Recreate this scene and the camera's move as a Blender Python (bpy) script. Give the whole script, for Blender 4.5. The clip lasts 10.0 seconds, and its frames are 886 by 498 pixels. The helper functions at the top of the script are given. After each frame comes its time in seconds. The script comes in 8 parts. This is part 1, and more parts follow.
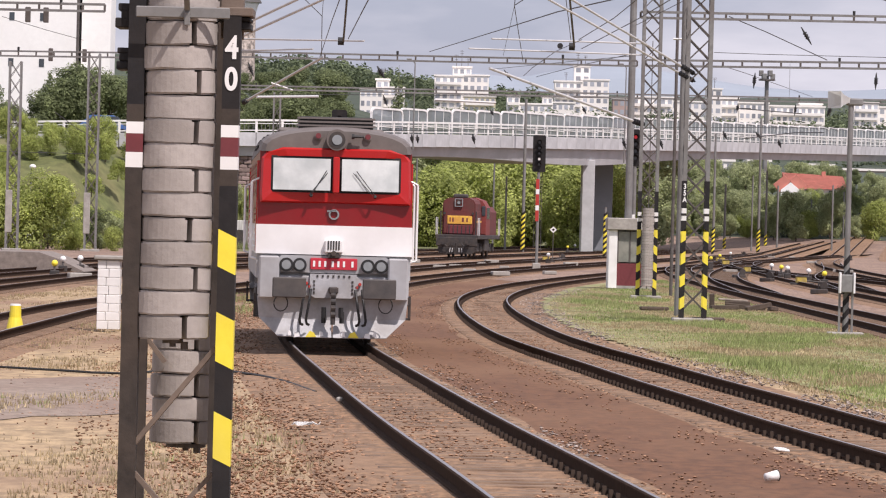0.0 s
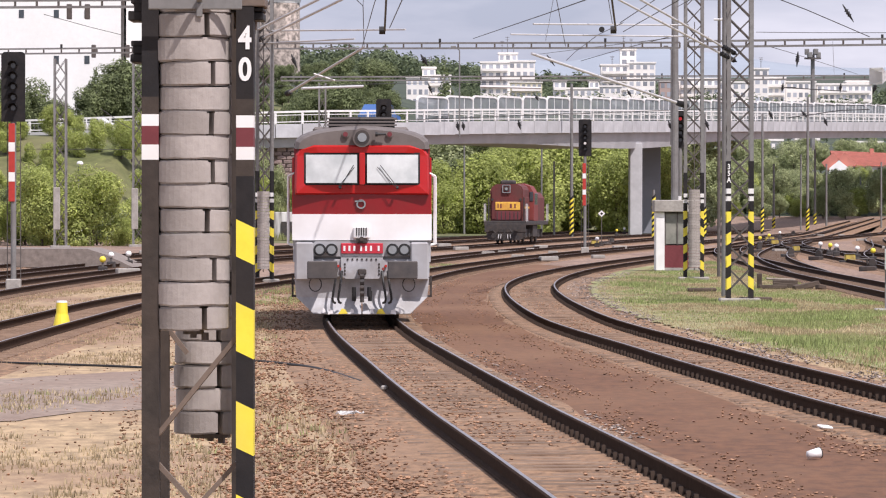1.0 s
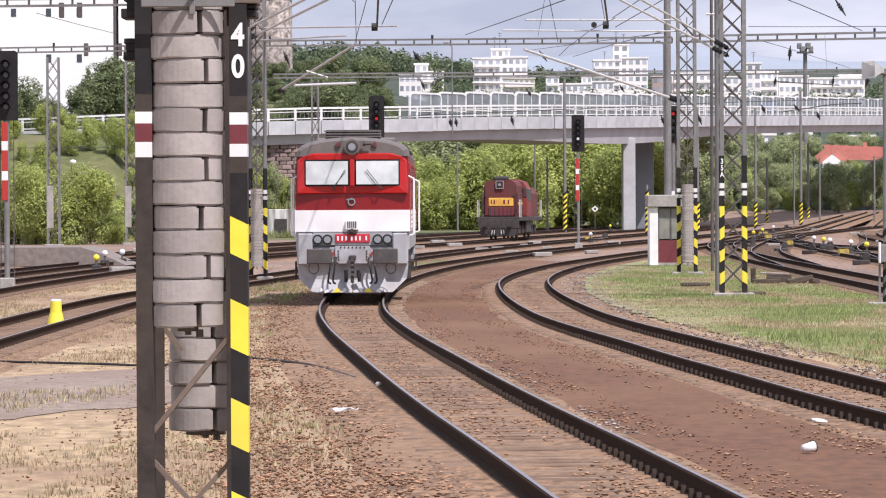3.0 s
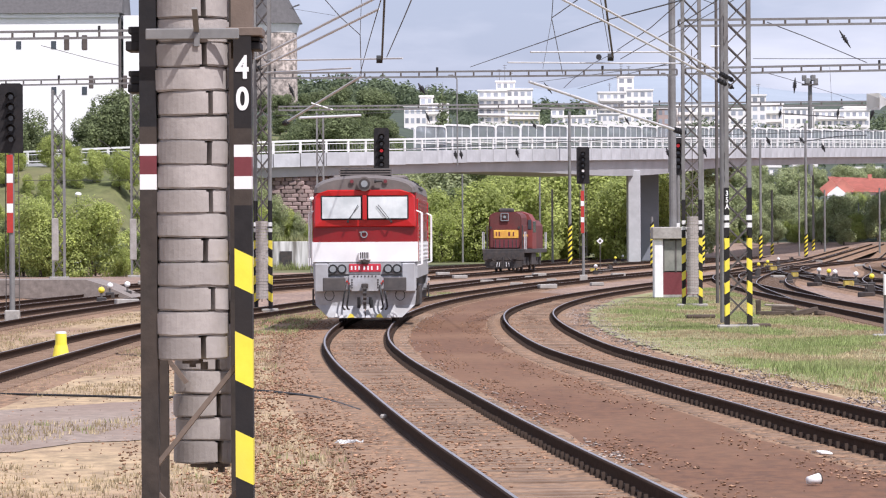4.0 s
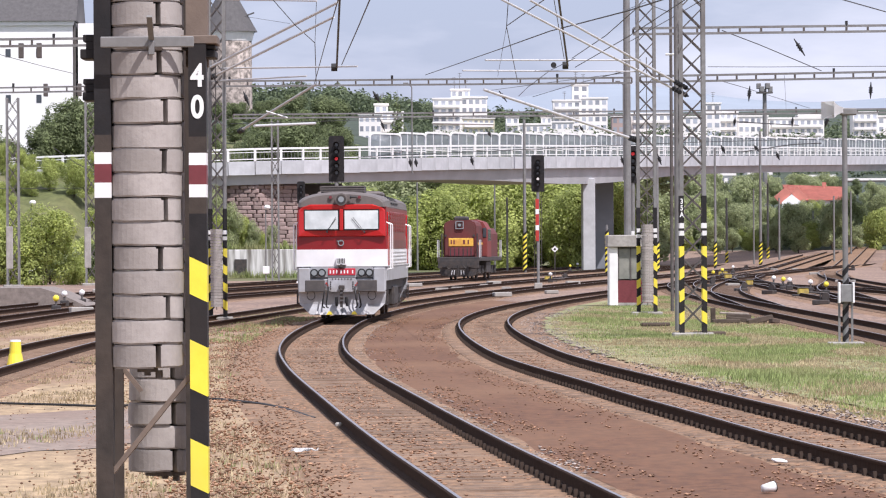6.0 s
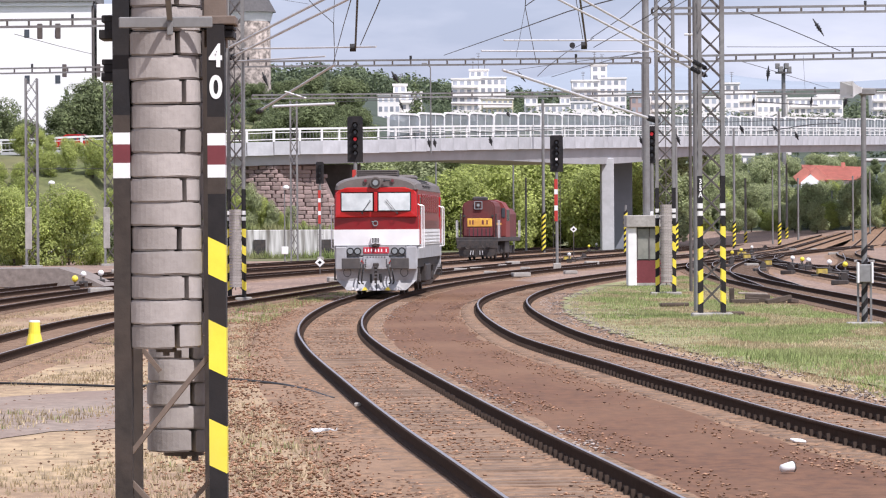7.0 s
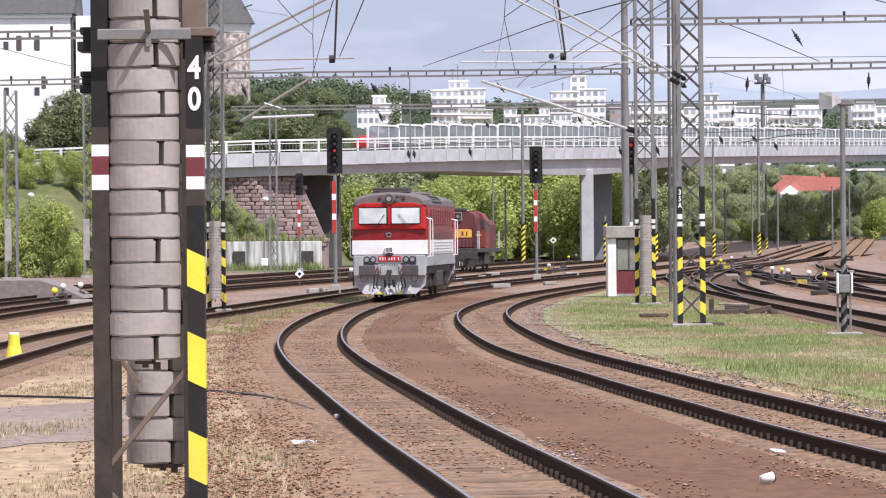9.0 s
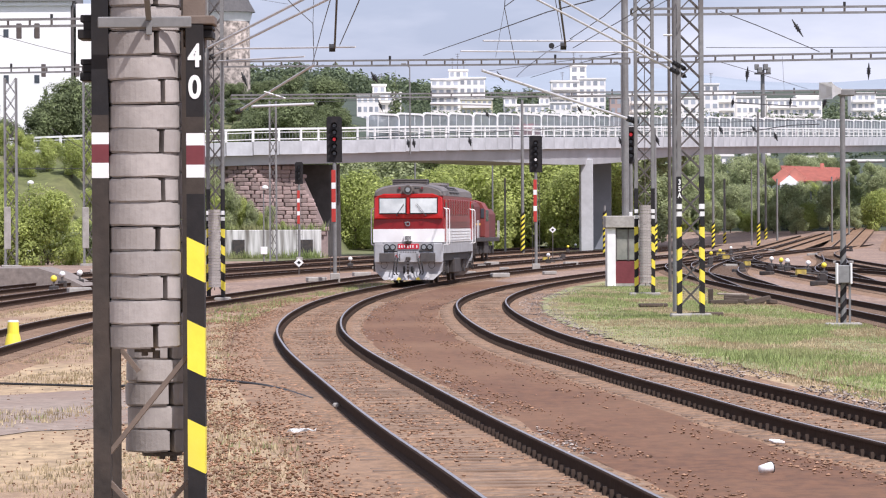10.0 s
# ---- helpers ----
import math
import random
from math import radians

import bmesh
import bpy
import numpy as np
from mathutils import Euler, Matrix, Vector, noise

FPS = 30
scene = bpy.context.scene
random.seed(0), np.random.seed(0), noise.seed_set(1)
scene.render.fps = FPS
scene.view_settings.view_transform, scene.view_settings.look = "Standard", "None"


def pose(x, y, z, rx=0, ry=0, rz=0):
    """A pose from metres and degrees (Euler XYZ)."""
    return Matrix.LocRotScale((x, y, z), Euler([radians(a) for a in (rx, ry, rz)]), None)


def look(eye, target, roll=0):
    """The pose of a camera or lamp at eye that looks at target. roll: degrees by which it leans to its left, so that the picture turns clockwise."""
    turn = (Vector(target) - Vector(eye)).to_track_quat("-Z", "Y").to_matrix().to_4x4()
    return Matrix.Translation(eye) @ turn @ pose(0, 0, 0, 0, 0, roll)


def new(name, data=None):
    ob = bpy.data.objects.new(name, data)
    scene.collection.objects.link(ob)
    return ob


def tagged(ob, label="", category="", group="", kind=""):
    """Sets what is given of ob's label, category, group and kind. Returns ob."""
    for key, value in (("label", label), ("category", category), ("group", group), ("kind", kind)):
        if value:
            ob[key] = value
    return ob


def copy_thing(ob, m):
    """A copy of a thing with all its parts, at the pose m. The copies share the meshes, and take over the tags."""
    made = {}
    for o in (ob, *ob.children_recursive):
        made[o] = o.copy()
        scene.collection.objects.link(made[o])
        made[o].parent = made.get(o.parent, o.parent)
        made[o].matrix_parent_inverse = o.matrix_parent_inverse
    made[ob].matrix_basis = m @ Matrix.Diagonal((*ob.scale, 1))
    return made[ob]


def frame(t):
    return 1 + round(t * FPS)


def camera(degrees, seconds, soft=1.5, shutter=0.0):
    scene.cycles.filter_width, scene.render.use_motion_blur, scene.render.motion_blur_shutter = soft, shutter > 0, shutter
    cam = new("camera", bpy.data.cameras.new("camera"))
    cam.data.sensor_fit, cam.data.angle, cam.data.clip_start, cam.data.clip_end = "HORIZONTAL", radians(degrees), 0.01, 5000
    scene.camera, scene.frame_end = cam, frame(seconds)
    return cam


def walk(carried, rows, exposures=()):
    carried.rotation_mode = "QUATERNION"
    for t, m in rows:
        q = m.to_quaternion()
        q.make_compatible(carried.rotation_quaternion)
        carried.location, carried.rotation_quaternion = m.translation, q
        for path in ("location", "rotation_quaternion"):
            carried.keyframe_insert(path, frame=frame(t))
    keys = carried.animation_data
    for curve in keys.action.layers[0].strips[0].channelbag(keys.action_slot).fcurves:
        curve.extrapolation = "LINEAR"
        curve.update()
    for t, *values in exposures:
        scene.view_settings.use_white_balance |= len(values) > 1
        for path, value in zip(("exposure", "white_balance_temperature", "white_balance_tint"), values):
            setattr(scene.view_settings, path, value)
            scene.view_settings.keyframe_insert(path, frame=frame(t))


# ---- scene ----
cam = camera(11.19, 10.0, soft=1.15)


def aim(x, y, z, yaw, pitch, roll):
    return pose(x, y, z, 90 + pitch, 0, yaw) @ pose(0, 0, 0, 0, 0, roll)


# seconds, eye x, y, z, turn to the left, tilt up, roll
PATH = (
    (0, -0.145, 0.056, 2.532, -0.0252, -0.3329, 1.483),
    (0.5, -0.047, 0.024, 2.515, 0.4390, -0.2435, 0.222),
    (1, -0.003, 0.020, 2.523, 0.6170, -0.5015, 0.047),
    (1.5, -0.003, -0.014, 2.518, 0.3351, -0.3760, 0.304),
    (2, -0.007, 0.012, 2.517, 0.3706, -0.1099, -0.066),
    (2.5, -0.004, -0.003, 2.520, 0.5333, -0.5548, -0.194),
    (2.7, -0.004, -0.004, 2.520, 0.4970, -0.6010, -0.270),
    (3.8, -0.002, -0.008, 2.520, 0.6300, -0.1860, -0.333),
    (4, -0.001, -0.009, 2.520, 0.5984, -0.1398, -0.333),
    (4.5, 0.003, -0.009, 2.522, 0.1169, -0.1576, -0.237),
    (5, -0.001, 0.013, 2.519, -0.3414, -0.1664, -0.025),
    (5.5, -0.003, 0.013, 2.521, -0.0742, -0.0133, -0.144),
    (5.7, -0.003, 0.010, 2.521, -0.0530, 0.0070, -0.270),
    (6.8, -0.001, -0.006, 2.520, 0.2120, -0.2840, -0.373),
    (7, -0.001, -0.008, 2.520, 0.2651, -0.2893, -0.373),
    (7.5, -0.002, 0.004, 2.520, 0.2666, -0.0833, -0.474),
    (8, -0.001, -0.017, 2.519, 0.2151, -0.0173, -0.486),
    (8.5, -0.001, -0.014, 2.520, 0.1776, -0.0821, -0.418),
    (9, 0.003, -0.014, 2.520, 0.0073, -0.1492, -0.496),
    (9.5, 0.002, -0.012, 2.520, -0.0318, -0.2050, -0.361),
    (10, 0.000, 0.000, 2.520, 0.0000, -0.2865, -0.300),
)
walk(cam, [(t, aim(*v)) for t, *v in PATH], [(0, -0.05, 6560, 19), (1, 0.07, 6380, 19), (2.7, 0.14, 6250, 18), (4.2, 0.2, 6080, 17), (10, 0.2, 6080, 17)])

# ---- light ----
SUN = Vector((0.40, -0.54, 1.0)).normalized()
world = bpy.data.worlds.new("sky")
scene.world = world
world.use_nodes = True
wn = world.node_tree
wn.nodes.clear()
w_out = wn.nodes.new("ShaderNodeOutputWorld")
w_bg = wn.nodes.new("ShaderNodeBackground")
w_sky = wn.nodes.new("ShaderNodeTexSky")
w_sky.sky_type = "NISHITA"
w_sky.sun_disc = False
w_sky.sun_elevation = math.asin(SUN.z)
w_sky.sun_rotation = math.atan2(SUN.x, SUN.y)
w_sky.air_density, w_sky.dust_density, w_sky.ozone_density = 1.0, 2.0, 1.0
# thin broken cloud over the blue
w_tc = wn.nodes.new("ShaderNodeTexCoord")
w_map = wn.nodes.new("ShaderNodeMapping")
w_map.inputs["Scale"].default_value = (2.2, 2.2, 9.0)
w_no = wn.nodes.new("ShaderNodeTexNoise")
w_no.inputs["Scale"].default_value = 2.4
w_no.inputs["Detail"].default_value = 7
w_no.inputs["Roughness"].default_value = 0.55
w_ramp = wn.nodes.new("ShaderNodeValToRGB")
w_ramp.color_ramp.elements[0].position = 0.40
w_ramp.color_ramp.elements[1].position = 0.62
w_mix = wn.nodes.new("ShaderNodeMix")
w_mix.data_type = "RGBA"
w_mix.inputs["B"].default_value = (8.5, 8.6, 9.2, 1)
w_add = wn.nodes.new("ShaderNodeMix")
w_add.data_type = "RGBA"
w_add.inputs["Factor"].default_value = 0.6
w_add.inputs["B"].default_value = (5.6, 6.2, 8.0, 1)
wn.links.new(w_tc.outputs["Generated"], w_map.inputs["Vector"])
wn.links.new(w_map.outputs["Vector"], w_no.inputs["Vector"])
wn.links.new(w_no.outputs["Fac"], w_ramp.inputs["Fac"])
wn.links.new(w_ramp.outputs["Color"], w_mix.inputs["Factor"])
wn.links.new(w_sky.outputs["Color"], w_add.inputs["A"])
wn.links.new(w_add.outputs["Result"], w_mix.inputs["A"])
wn.links.new(w_mix.outputs["Result"], w_bg.inputs["Color"])
w_bg.inputs["Strength"].default_value = 0.10
wn.links.new(w_bg.outputs["Background"], w_out.inputs["Surface"])
sun_data = bpy.data.lights.new("sun", "SUN")
sun_data.energy, sun_data.angle, sun_data.color = 4.7, radians(0.6), (1.0, 0.95, 0.88)
sun = new("sun", sun_data)
sun.matrix_world = look(SUN * 50, (0, 0, 0))

# ---- materials ----
MATS = {}


def mat(name, color, rough=0.7, metal=0.0, vary=0.25, scale=6.0, bump=0.15, dirt=None, dirt_amount=0.4, dirt_scale=0.6, per="none", spec=0.5, stretch=(1, 1, 1), crisp=0.2):
    """Principled surface with fine grain, large blotches of dirt, bump, and a shift of value per object or island."""
    if name in MATS:
        return MATS[name]
    m = bpy.data.materials.new(name)
    m.use_nodes = True
    nt = m.node_tree
    b = nt.nodes["Principled BSDF"]
    tc = nt.nodes.new("ShaderNodeTexCoord")
    mp = nt.nodes.new("ShaderNodeMapping")
    mp.inputs["Scale"].default_value = stretch
    nt.links.new(tc.outputs["Object"], mp.inputs["Vector"])
    n1 = nt.nodes.new("ShaderNodeTexNoise")
    n1.inputs["Scale"].default_value = scale
    n1.inputs["Detail"].default_value = 6
    n1.inputs["Roughness"].default_value = 0.65
    nt.links.new(mp.outputs["Vector"], n1.inputs["Vector"])
    n2 = nt.nodes.new("ShaderNodeTexNoise")
    n2.inputs["Scale"].default_value = dirt_scale
    n2.inputs["Detail"].default_value = 5
    nt.links.new(mp.outputs["Vector"], n2.inputs["Vector"])
    c = Vector(color[:3])
    r1 = nt.nodes.new("ShaderNodeMapRange")
    r1.inputs["From Min"].default_value, r1.inputs["From Max"].default_value = 0.5 - crisp, 0.5 + crisp
    r1.inputs["To Min"].default_value, r1.inputs["To Max"].default_value = 1 - vary, 1 + vary
    nt.links.new(n1.outputs["Fac"], r1.inputs["Value"])
    val = r1.outputs["Result"]
    if per != "none":
        if per == "object":
            src = nt.nodes.new("ShaderNodeObjectInfo").outputs["Random"]
        else:
            src = nt.nodes.new("ShaderNodeNewGeometry").outputs["Random Per Island"]
        r2 = nt.nodes.new("ShaderNodeMapRange")
        r2.inputs["To Min"].default_value, r2.inputs["To Max"].default_value = 1 - vary * 1.3, 1 + vary * 1.3
        nt.links.new(src, r2.inputs["Value"])
        mu = nt.nodes.new("ShaderNodeMath")
        mu.operation = "MULTIPLY"
        nt.links.new(val, mu.inputs[0])
        nt.links.new(r2.outputs["Result"], mu.inputs[1])
        val = mu.outputs["Value"]
    vm = nt.nodes.new("ShaderNodeVectorMath")
    vm.operation = "SCALE"
    vm.inputs[0].default_value = c
    nt.links.new(val, vm.inputs["Scale"])
    col = vm.outputs["Vector"]
    if dirt:
        mx = nt.nodes.new("ShaderNodeMix")
        mx.data_type = "RGBA"
        r3 = nt.nodes.new("ShaderNodeMapRange")
        r3.inputs["From Min"].default_value, r3.inputs["From Max"].default_value = 0.42, 0.68
        r3.inputs["To Max"].default_value = dirt_amount
        nt.links.new(n2.outputs["Fac"], r3.inputs["Value"])
        nt.links.new(r3.outputs["Result"], mx.inputs["Factor"])
        nt.links.new(col, mx.inputs["A"])
        mx.inputs["B"].default_value = (*dirt[:3], 1)
        col = mx.outputs["Result"]
    nt.links.new(col, b.inputs["Base Color"])
    b.inputs["Roughness"].default_value = rough
    b.inputs["Metallic"].default_value = metal
    b.inputs["Specular IOR Level"].default_value = spec
    if bump:
        bp = nt.nodes.new("ShaderNodeBump")
        bp.inputs["Strength"].default_value = bump
        bp.inputs["Distance"].default_value = 0.02
        nt.links.new(n1.outputs["Fac"], bp.inputs["Height"])
        nt.links.new(bp.outputs["Normal"], b.inputs["Normal"])
    MATS[name] = m
    return m


def leaf_mat(name, dark, light, thin=0.35):
    """Leaves: mottled colour, and some light passing through."""
    m = mat(name, light, 0.65, vary=0.35, scale=0.5, bump=0, dirt=dark, dirt_amount=0.85, dirt_scale=0.35, per="island", spec=0.2)
    nt = m.node_tree
    b = nt.nodes["Principled BSDF"]
    tr = nt.nodes.new("ShaderNodeBsdfTranslucent")
    mx = nt.nodes.new("ShaderNodeMixShader")
    mx.inputs["Fac"].default_value = thin
    nt.links.new(b.inputs["Base Color"].links[0].from_socket, tr.inputs["Color"])
    nt.links.new(b.outputs["BSDF"], mx.inputs[1])
    nt.links.new(tr.outputs["BSDF"], mx.inputs[2])
    nt.links.new(mx.outputs["Shader"], nt.nodes["Material Output"].inputs["Surface"])
    return m


def glow_mat(name, color, strength):
    m = bpy.data.materials.new(name)
    m.use_nodes = True
    b = m.node_tree.nodes["Principled BSDF"]
    b.inputs["Base Color"].default_value = (*color, 1)
    b.inputs["Emission Color"].default_value = (*color, 1)
    b.inputs["Emission Strength"].default_value = strength
    return m


CONCRETE = mat("concrete", (0.36, 0.34, 0.31), 0.9, vary=0.16, scale=9, bump=0.35, dirt=(0.17, 0.155, 0.14), dirt_amount=0.5, dirt_scale=1.3)
WEIGHT = mat("cast_concrete", (0.37, 0.335, 0.31), 0.92, vary=0.10, scale=22, bump=0.22, dirt=(0.23, 0.205, 0.185), dirt_amount=0.6, dirt_scale=5, per="object")
TANPOST = mat("weathered_brown_steel", (0.17, 0.128, 0.10), 0.7, vary=0.2, scale=12, bump=0.2, dirt=(0.09, 0.065, 0.05), dirt_amount=0.5, dirt_scale=3)
BLACK = mat("black_paint", (0.014, 0.013, 0.014), 0.6, vary=0.3, scale=14, bump=0.15, dirt=(0.035, 0.028, 0.025), dirt_amount=0.5, dirt_scale=4, spec=0.3)
BROWNPOST = mat("brown_painted_steel", (0.042, 0.034, 0.029), 0.65, vary=0.3, scale=12, bump=0.2, dirt=(0.075, 0.055, 0.042), dirt_amount=0.5, dirt_scale=3, spec=0.3)
YELLOW = mat("yellow_paint", (0.84, 0.70, 0.05), 0.5, vary=0.08, scale=10, bump=0.1, dirt=(0.5, 0.42, 0.12), dirt_amount=0.35, dirt_scale=5)
WHITE = mat("white_paint", (0.80, 0.80, 0.79), 0.5, vary=0.06, scale=8, bump=0.08, dirt=(0.5, 0.48, 0.45), dirt_amount=0.35, dirt_scale=2)
REDP = mat("signal_red", (0.42, 0.035, 0.025), 0.55, vary=0.12, scale=8, bump=0.08)
MAROON = mat("maroon_paint", (0.15, 0.028, 0.034), 0.55, vary=0.15, scale=10, bump=0.1)
STEEL = mat("galvanised_steel", (0.22, 0.22, 0.215), 0.6, 0.2, vary=0.2, scale=8, bump=0.1, dirt=(0.12, 0.10, 0.09), dirt_amount=0.6, dirt_scale=1.0)
STEELD = mat("weathered_steel", (0.105, 0.095, 0.09), 0.7, 0.1, vary=0.25, scale=7, bump=0.15, dirt=(0.07, 0.05, 0.04), dirt_amount=0.6, dirt_scale=0.9)
WIRE = mat("dark_wire", (0.06, 0.06, 0.06), 0.6, 0.3, vary=0.1, scale=5, bump=0)
TUBE = mat("light_tube", (0.55, 0.55, 0.55), 0.45, 0.2, vary=0.1, scale=5, bump=0)
RAIL = mat("rail_flank_rust", (0.042, 0.025, 0.017), 0.85, 0.0, vary=0.3, scale=10, bump=0.3, spec=0.05)
RAILTOP = mat("rail_head_polished", (0.36, 0.34, 0.34), 0.42, 0.85, vary=0.15, scale=8, bump=0.05)
SLEEPER = mat("sleeper_concrete", (0.20, 0.135, 0.09), 0.9, vary=0.25, scale=10, bump=0.4, dirt=(0.12, 0.07, 0.045), dirt_amount=0.7, dirt_scale=2, per="object")
CLIP = mat("rail_clip", (0.045, 0.032, 0.025), 0.85, 0.0, vary=0.2, scale=12, bump=0.2, spec=0.08)
BALLAST = mat("rusty_ballast", (0.205, 0.122, 0.068), 0.95, vary=0.5, scale=7, bump=1.0, dirt=(0.25, 0.155, 0.092), dirt_amount=0.75, dirt_scale=0.4, stretch=(1, 0.35, 1), crisp=0.12)
DIRT = mat("brown_dirt", (0.126, 0.057, 0.026), 0.95, vary=0.25, scale=5.0, bump=0.6, dirt=(0.195, 0.104, 0.053), dirt_amount=0.85, dirt_scale=0.2, stretch=(1, 0.4, 1), crisp=0.12)
STONES = mat("loose_stone", (0.255, 0.148, 0.09), 0.95, vary=0.42, scale=20, bump=0.4, per="island")
DRYGROUND = mat("dry_grass_ground", (0.345, 0.25, 0.145), 0.95, vary=0.3, scale=4, bump=0.6, dirt=(0.22, 0.13, 0.085), dirt_amount=0.85, dirt_scale=0.22, stretch=(1, 0.4, 1), crisp=0.12)
GRASS = mat("short_grass_ground", (0.215, 0.22, 0.09), 0.95, vary=0.3, scale=3, bump=0.6, dirt=(0.33, 0.28, 0.16), dirt_amount=0.7, dirt_scale=0.3, stretch=(1, 0.3, 1), crisp=0.12)
YARD = mat("yard_cinders", (0.25, 0.17, 0.125), 0.95, vary=0.4, scale=5, bump=0.8, dirt=(0.16, 0.105, 0.08), dirt_amount=0.8, dirt_scale=0.25, stretch=(1, 0.3, 1), crisp=0.12)
ASPHALT = mat("old_tarmac", (0.17, 0.15, 0.145), 0.9, vary=0.2, scale=8, bump=0.4, dirt=(0.27, 0.215, 0.17), dirt_amount=0.7, dirt_scale=0.5)
TARMAC = mat("trodden_tarmac", (0.25, 0.195, 0.155), 0.92, vary=0.2, scale=6, bump=0.4, dirt=(0.20, 0.135, 0.10), dirt_amount=0.7, dirt_scale=0.4, stretch=(1, 0.4, 1), crisp=0.12)
BLADE = leaf_mat("grass_blade", (0.36, 0.34, 0.18), (0.27, 0.33, 0.125), 0.35)
STRAW = leaf_mat("dry_straw", (0.30, 0.22, 0.13), (0.45, 0.37, 0.23), 0.3)
LEAF_A = leaf_mat("leaf_fresh", (0.24, 0.29, 0.09), (0.45, 0.50, 0.165), 0.5)
LEAF_B = leaf_mat("leaf_deep", (0.105, 0.13, 0.065), (0.22, 0.26, 0.125), 0.45)
LEAF_C = leaf_mat("leaf_mid", (0.25, 0.28, 0.15), (0.42, 0.46, 0.25), 0.5)
BARK = mat("bark", (0.10, 0.08, 0.06), 0.9, vary=0.3, scale=5, bump=0.5)
LOCO_RED = mat("loco_red", (0.44, 0.012, 0.012), 0.26, vary=0.05, scale=3, bump=0.02, dirt=(0.30, 0.03, 0.025), dirt_amount=0.3, dirt_scale=1.5)
LOCO_DRED = mat("loco_dark_red", (0.23, 0.008, 0.011), 0.3, vary=0.06, scale=3, bump=0.02, dirt=(0.12, 0.025, 0.02), dirt_amount=0.3, dirt_scale=1.5)
LOCO_WHITE = mat("loco_white", (0.80, 0.80, 0.80), 0.35, vary=0.03, scale=3, bump=0.02, dirt=(0.55, 0.53, 0.5), dirt_amount=0.3, dirt_scale=1.2)
LOCO_GREY = mat("loco_grey", (0.39, 0.395, 0.41), 0.45, vary=0.08, scale=4, bump=0.04, dirt=(0.2, 0.18, 0.17), dirt_amount=0.5, dirt_scale=1.4)
PLOUGH = mat("plough_grey", (0.41, 0.415, 0.435), 0.6, vary=0.15, scale=6, bump=0.1, dirt=(0.22, 0.20, 0.18), dirt_amount=0.55, dirt_scale=2.2)
LOCO_ROOF = mat("loco_roof", (0.145, 0.125, 0.115), 0.6, vary=0.15, scale=5, bump=0.08, dirt=(0.09, 0.075, 0.07), dirt_amount=0.5, dirt_scale=1)
LOCO_DARK = mat("loco_running_gear", (0.035, 0.032, 0.032), 0.7, vary=0.4, scale=8, bump=0.3, dirt=(0.09, 0.065, 0.05), dirt_amount=0.5, dirt_scale=3)
BUFFER = mat("greasy_buffer_steel", (0.062, 0.057, 0.056), 0.6, vary=0.25, scale=6, bump=0.1, dirt=(0.10, 0.085, 0.075), dirt_amount=0.5, dirt_scale=3)
RUBBER = mat("black_rubber", (0.015, 0.015, 0.016), 0.6, vary=0.2, scale=10, bump=0.1)
# Pale blind, with the windscreen's sky reflection mixed into its colour.
BLIND = mat("blind_with_reflection", (0.60, 0.635, 0.63), 0.3, vary=0.12, scale=3.0, bump=0.3, dirt=(0.44, 0.48, 0.48), dirt_amount=0.8, dirt_scale=2.2, spec=0.5)
LENS = mat("lamp_lens", (0.24, 0.26, 0.27), 0.12, vary=0.1, scale=10, bump=0, spec=0.8)
PLATE = mat("plate_red", (0.50, 0.03, 0.05), 0.4, vary=0.06, scale=8, bump=0)
OLD_RED = mat("faded_maroon", (0.125, 0.024, 0.022), 0.7, vary=0.15, scale=4, bump=0.1, dirt=(0.09, 0.035, 0.03), dirt_amount=0.7, dirt_scale=0.9)
OLD_RED2 = mat("faded_red", (0.20, 0.034, 0.030), 0.65, vary=0.15, scale=4, bump=0.1, dirt=(0.18, 0.045, 0.035), dirt_amount=0.6, dirt_scale=1.2)
ORANGE = mat("faded_orange", (0.72, 0.42, 0.06), 0.6, vary=0.2, scale=6, bump=0.1, dirt=(0.5, 0.2, 0.05), dirt_amount=0.6, dirt_scale=2)
RENDER_W = mat("white_render", (0.88, 0.87, 0.85), 0.85, vary=0.04, scale=1.5, bump=0.1, dirt=(0.74, 0.72, 0.69), dirt_amount=0.4, dirt_scale=0.15)
STONEWALL = mat("tower_stone", (0.29, 0.25, 0.22), 0.95, vary=0.6, scale=1.6, bump=0.8, dirt=(0.12, 0.105, 0.095), dirt_amount=0.9, dirt_scale=0.35, crisp=0.11)
RUBBLE = mat("rubble_stone", (0.34, 0.245, 0.23), 0.95, vary=0.28, scale=3, bump=0.5, dirt=(0.13, 0.11, 0.09), dirt_amount=0.6, dirt_scale=0.8, per="object")
SLATE = mat("slate_roof", (0.09, 0.085, 0.085), 0.8, vary=0.2, scale=2, bump=0.3)
TILE = mat("red_tile_roof", (0.55, 0.20, 0.155), 0.85, vary=0.15, scale=1.2, bump=0.3, dirt=(0.40, 0.15, 0.11), dirt_amount=0.5, dirt_scale=0.2)
# Hut glass; a pale grey-green reflection is put into its colour.
REFLECT_PANE = mat("reflection_pane", (0.20, 0.205, 0.18), 0.3, vary=0.25, scale=3, bump=0, dirt=(0.30, 0.29, 0.25), dirt_amount=0.6, dirt_scale=1.5)
PANE = mat("dark_pane", (0.05, 0.06, 0.07), 0.15, vary=0.2, scale=1, bump=0, spec=0.8)
FARPANE = mat("far_pane", (0.34, 0.36, 0.40), 0.4, vary=0.3, scale=0.1, bump=0, per="object")
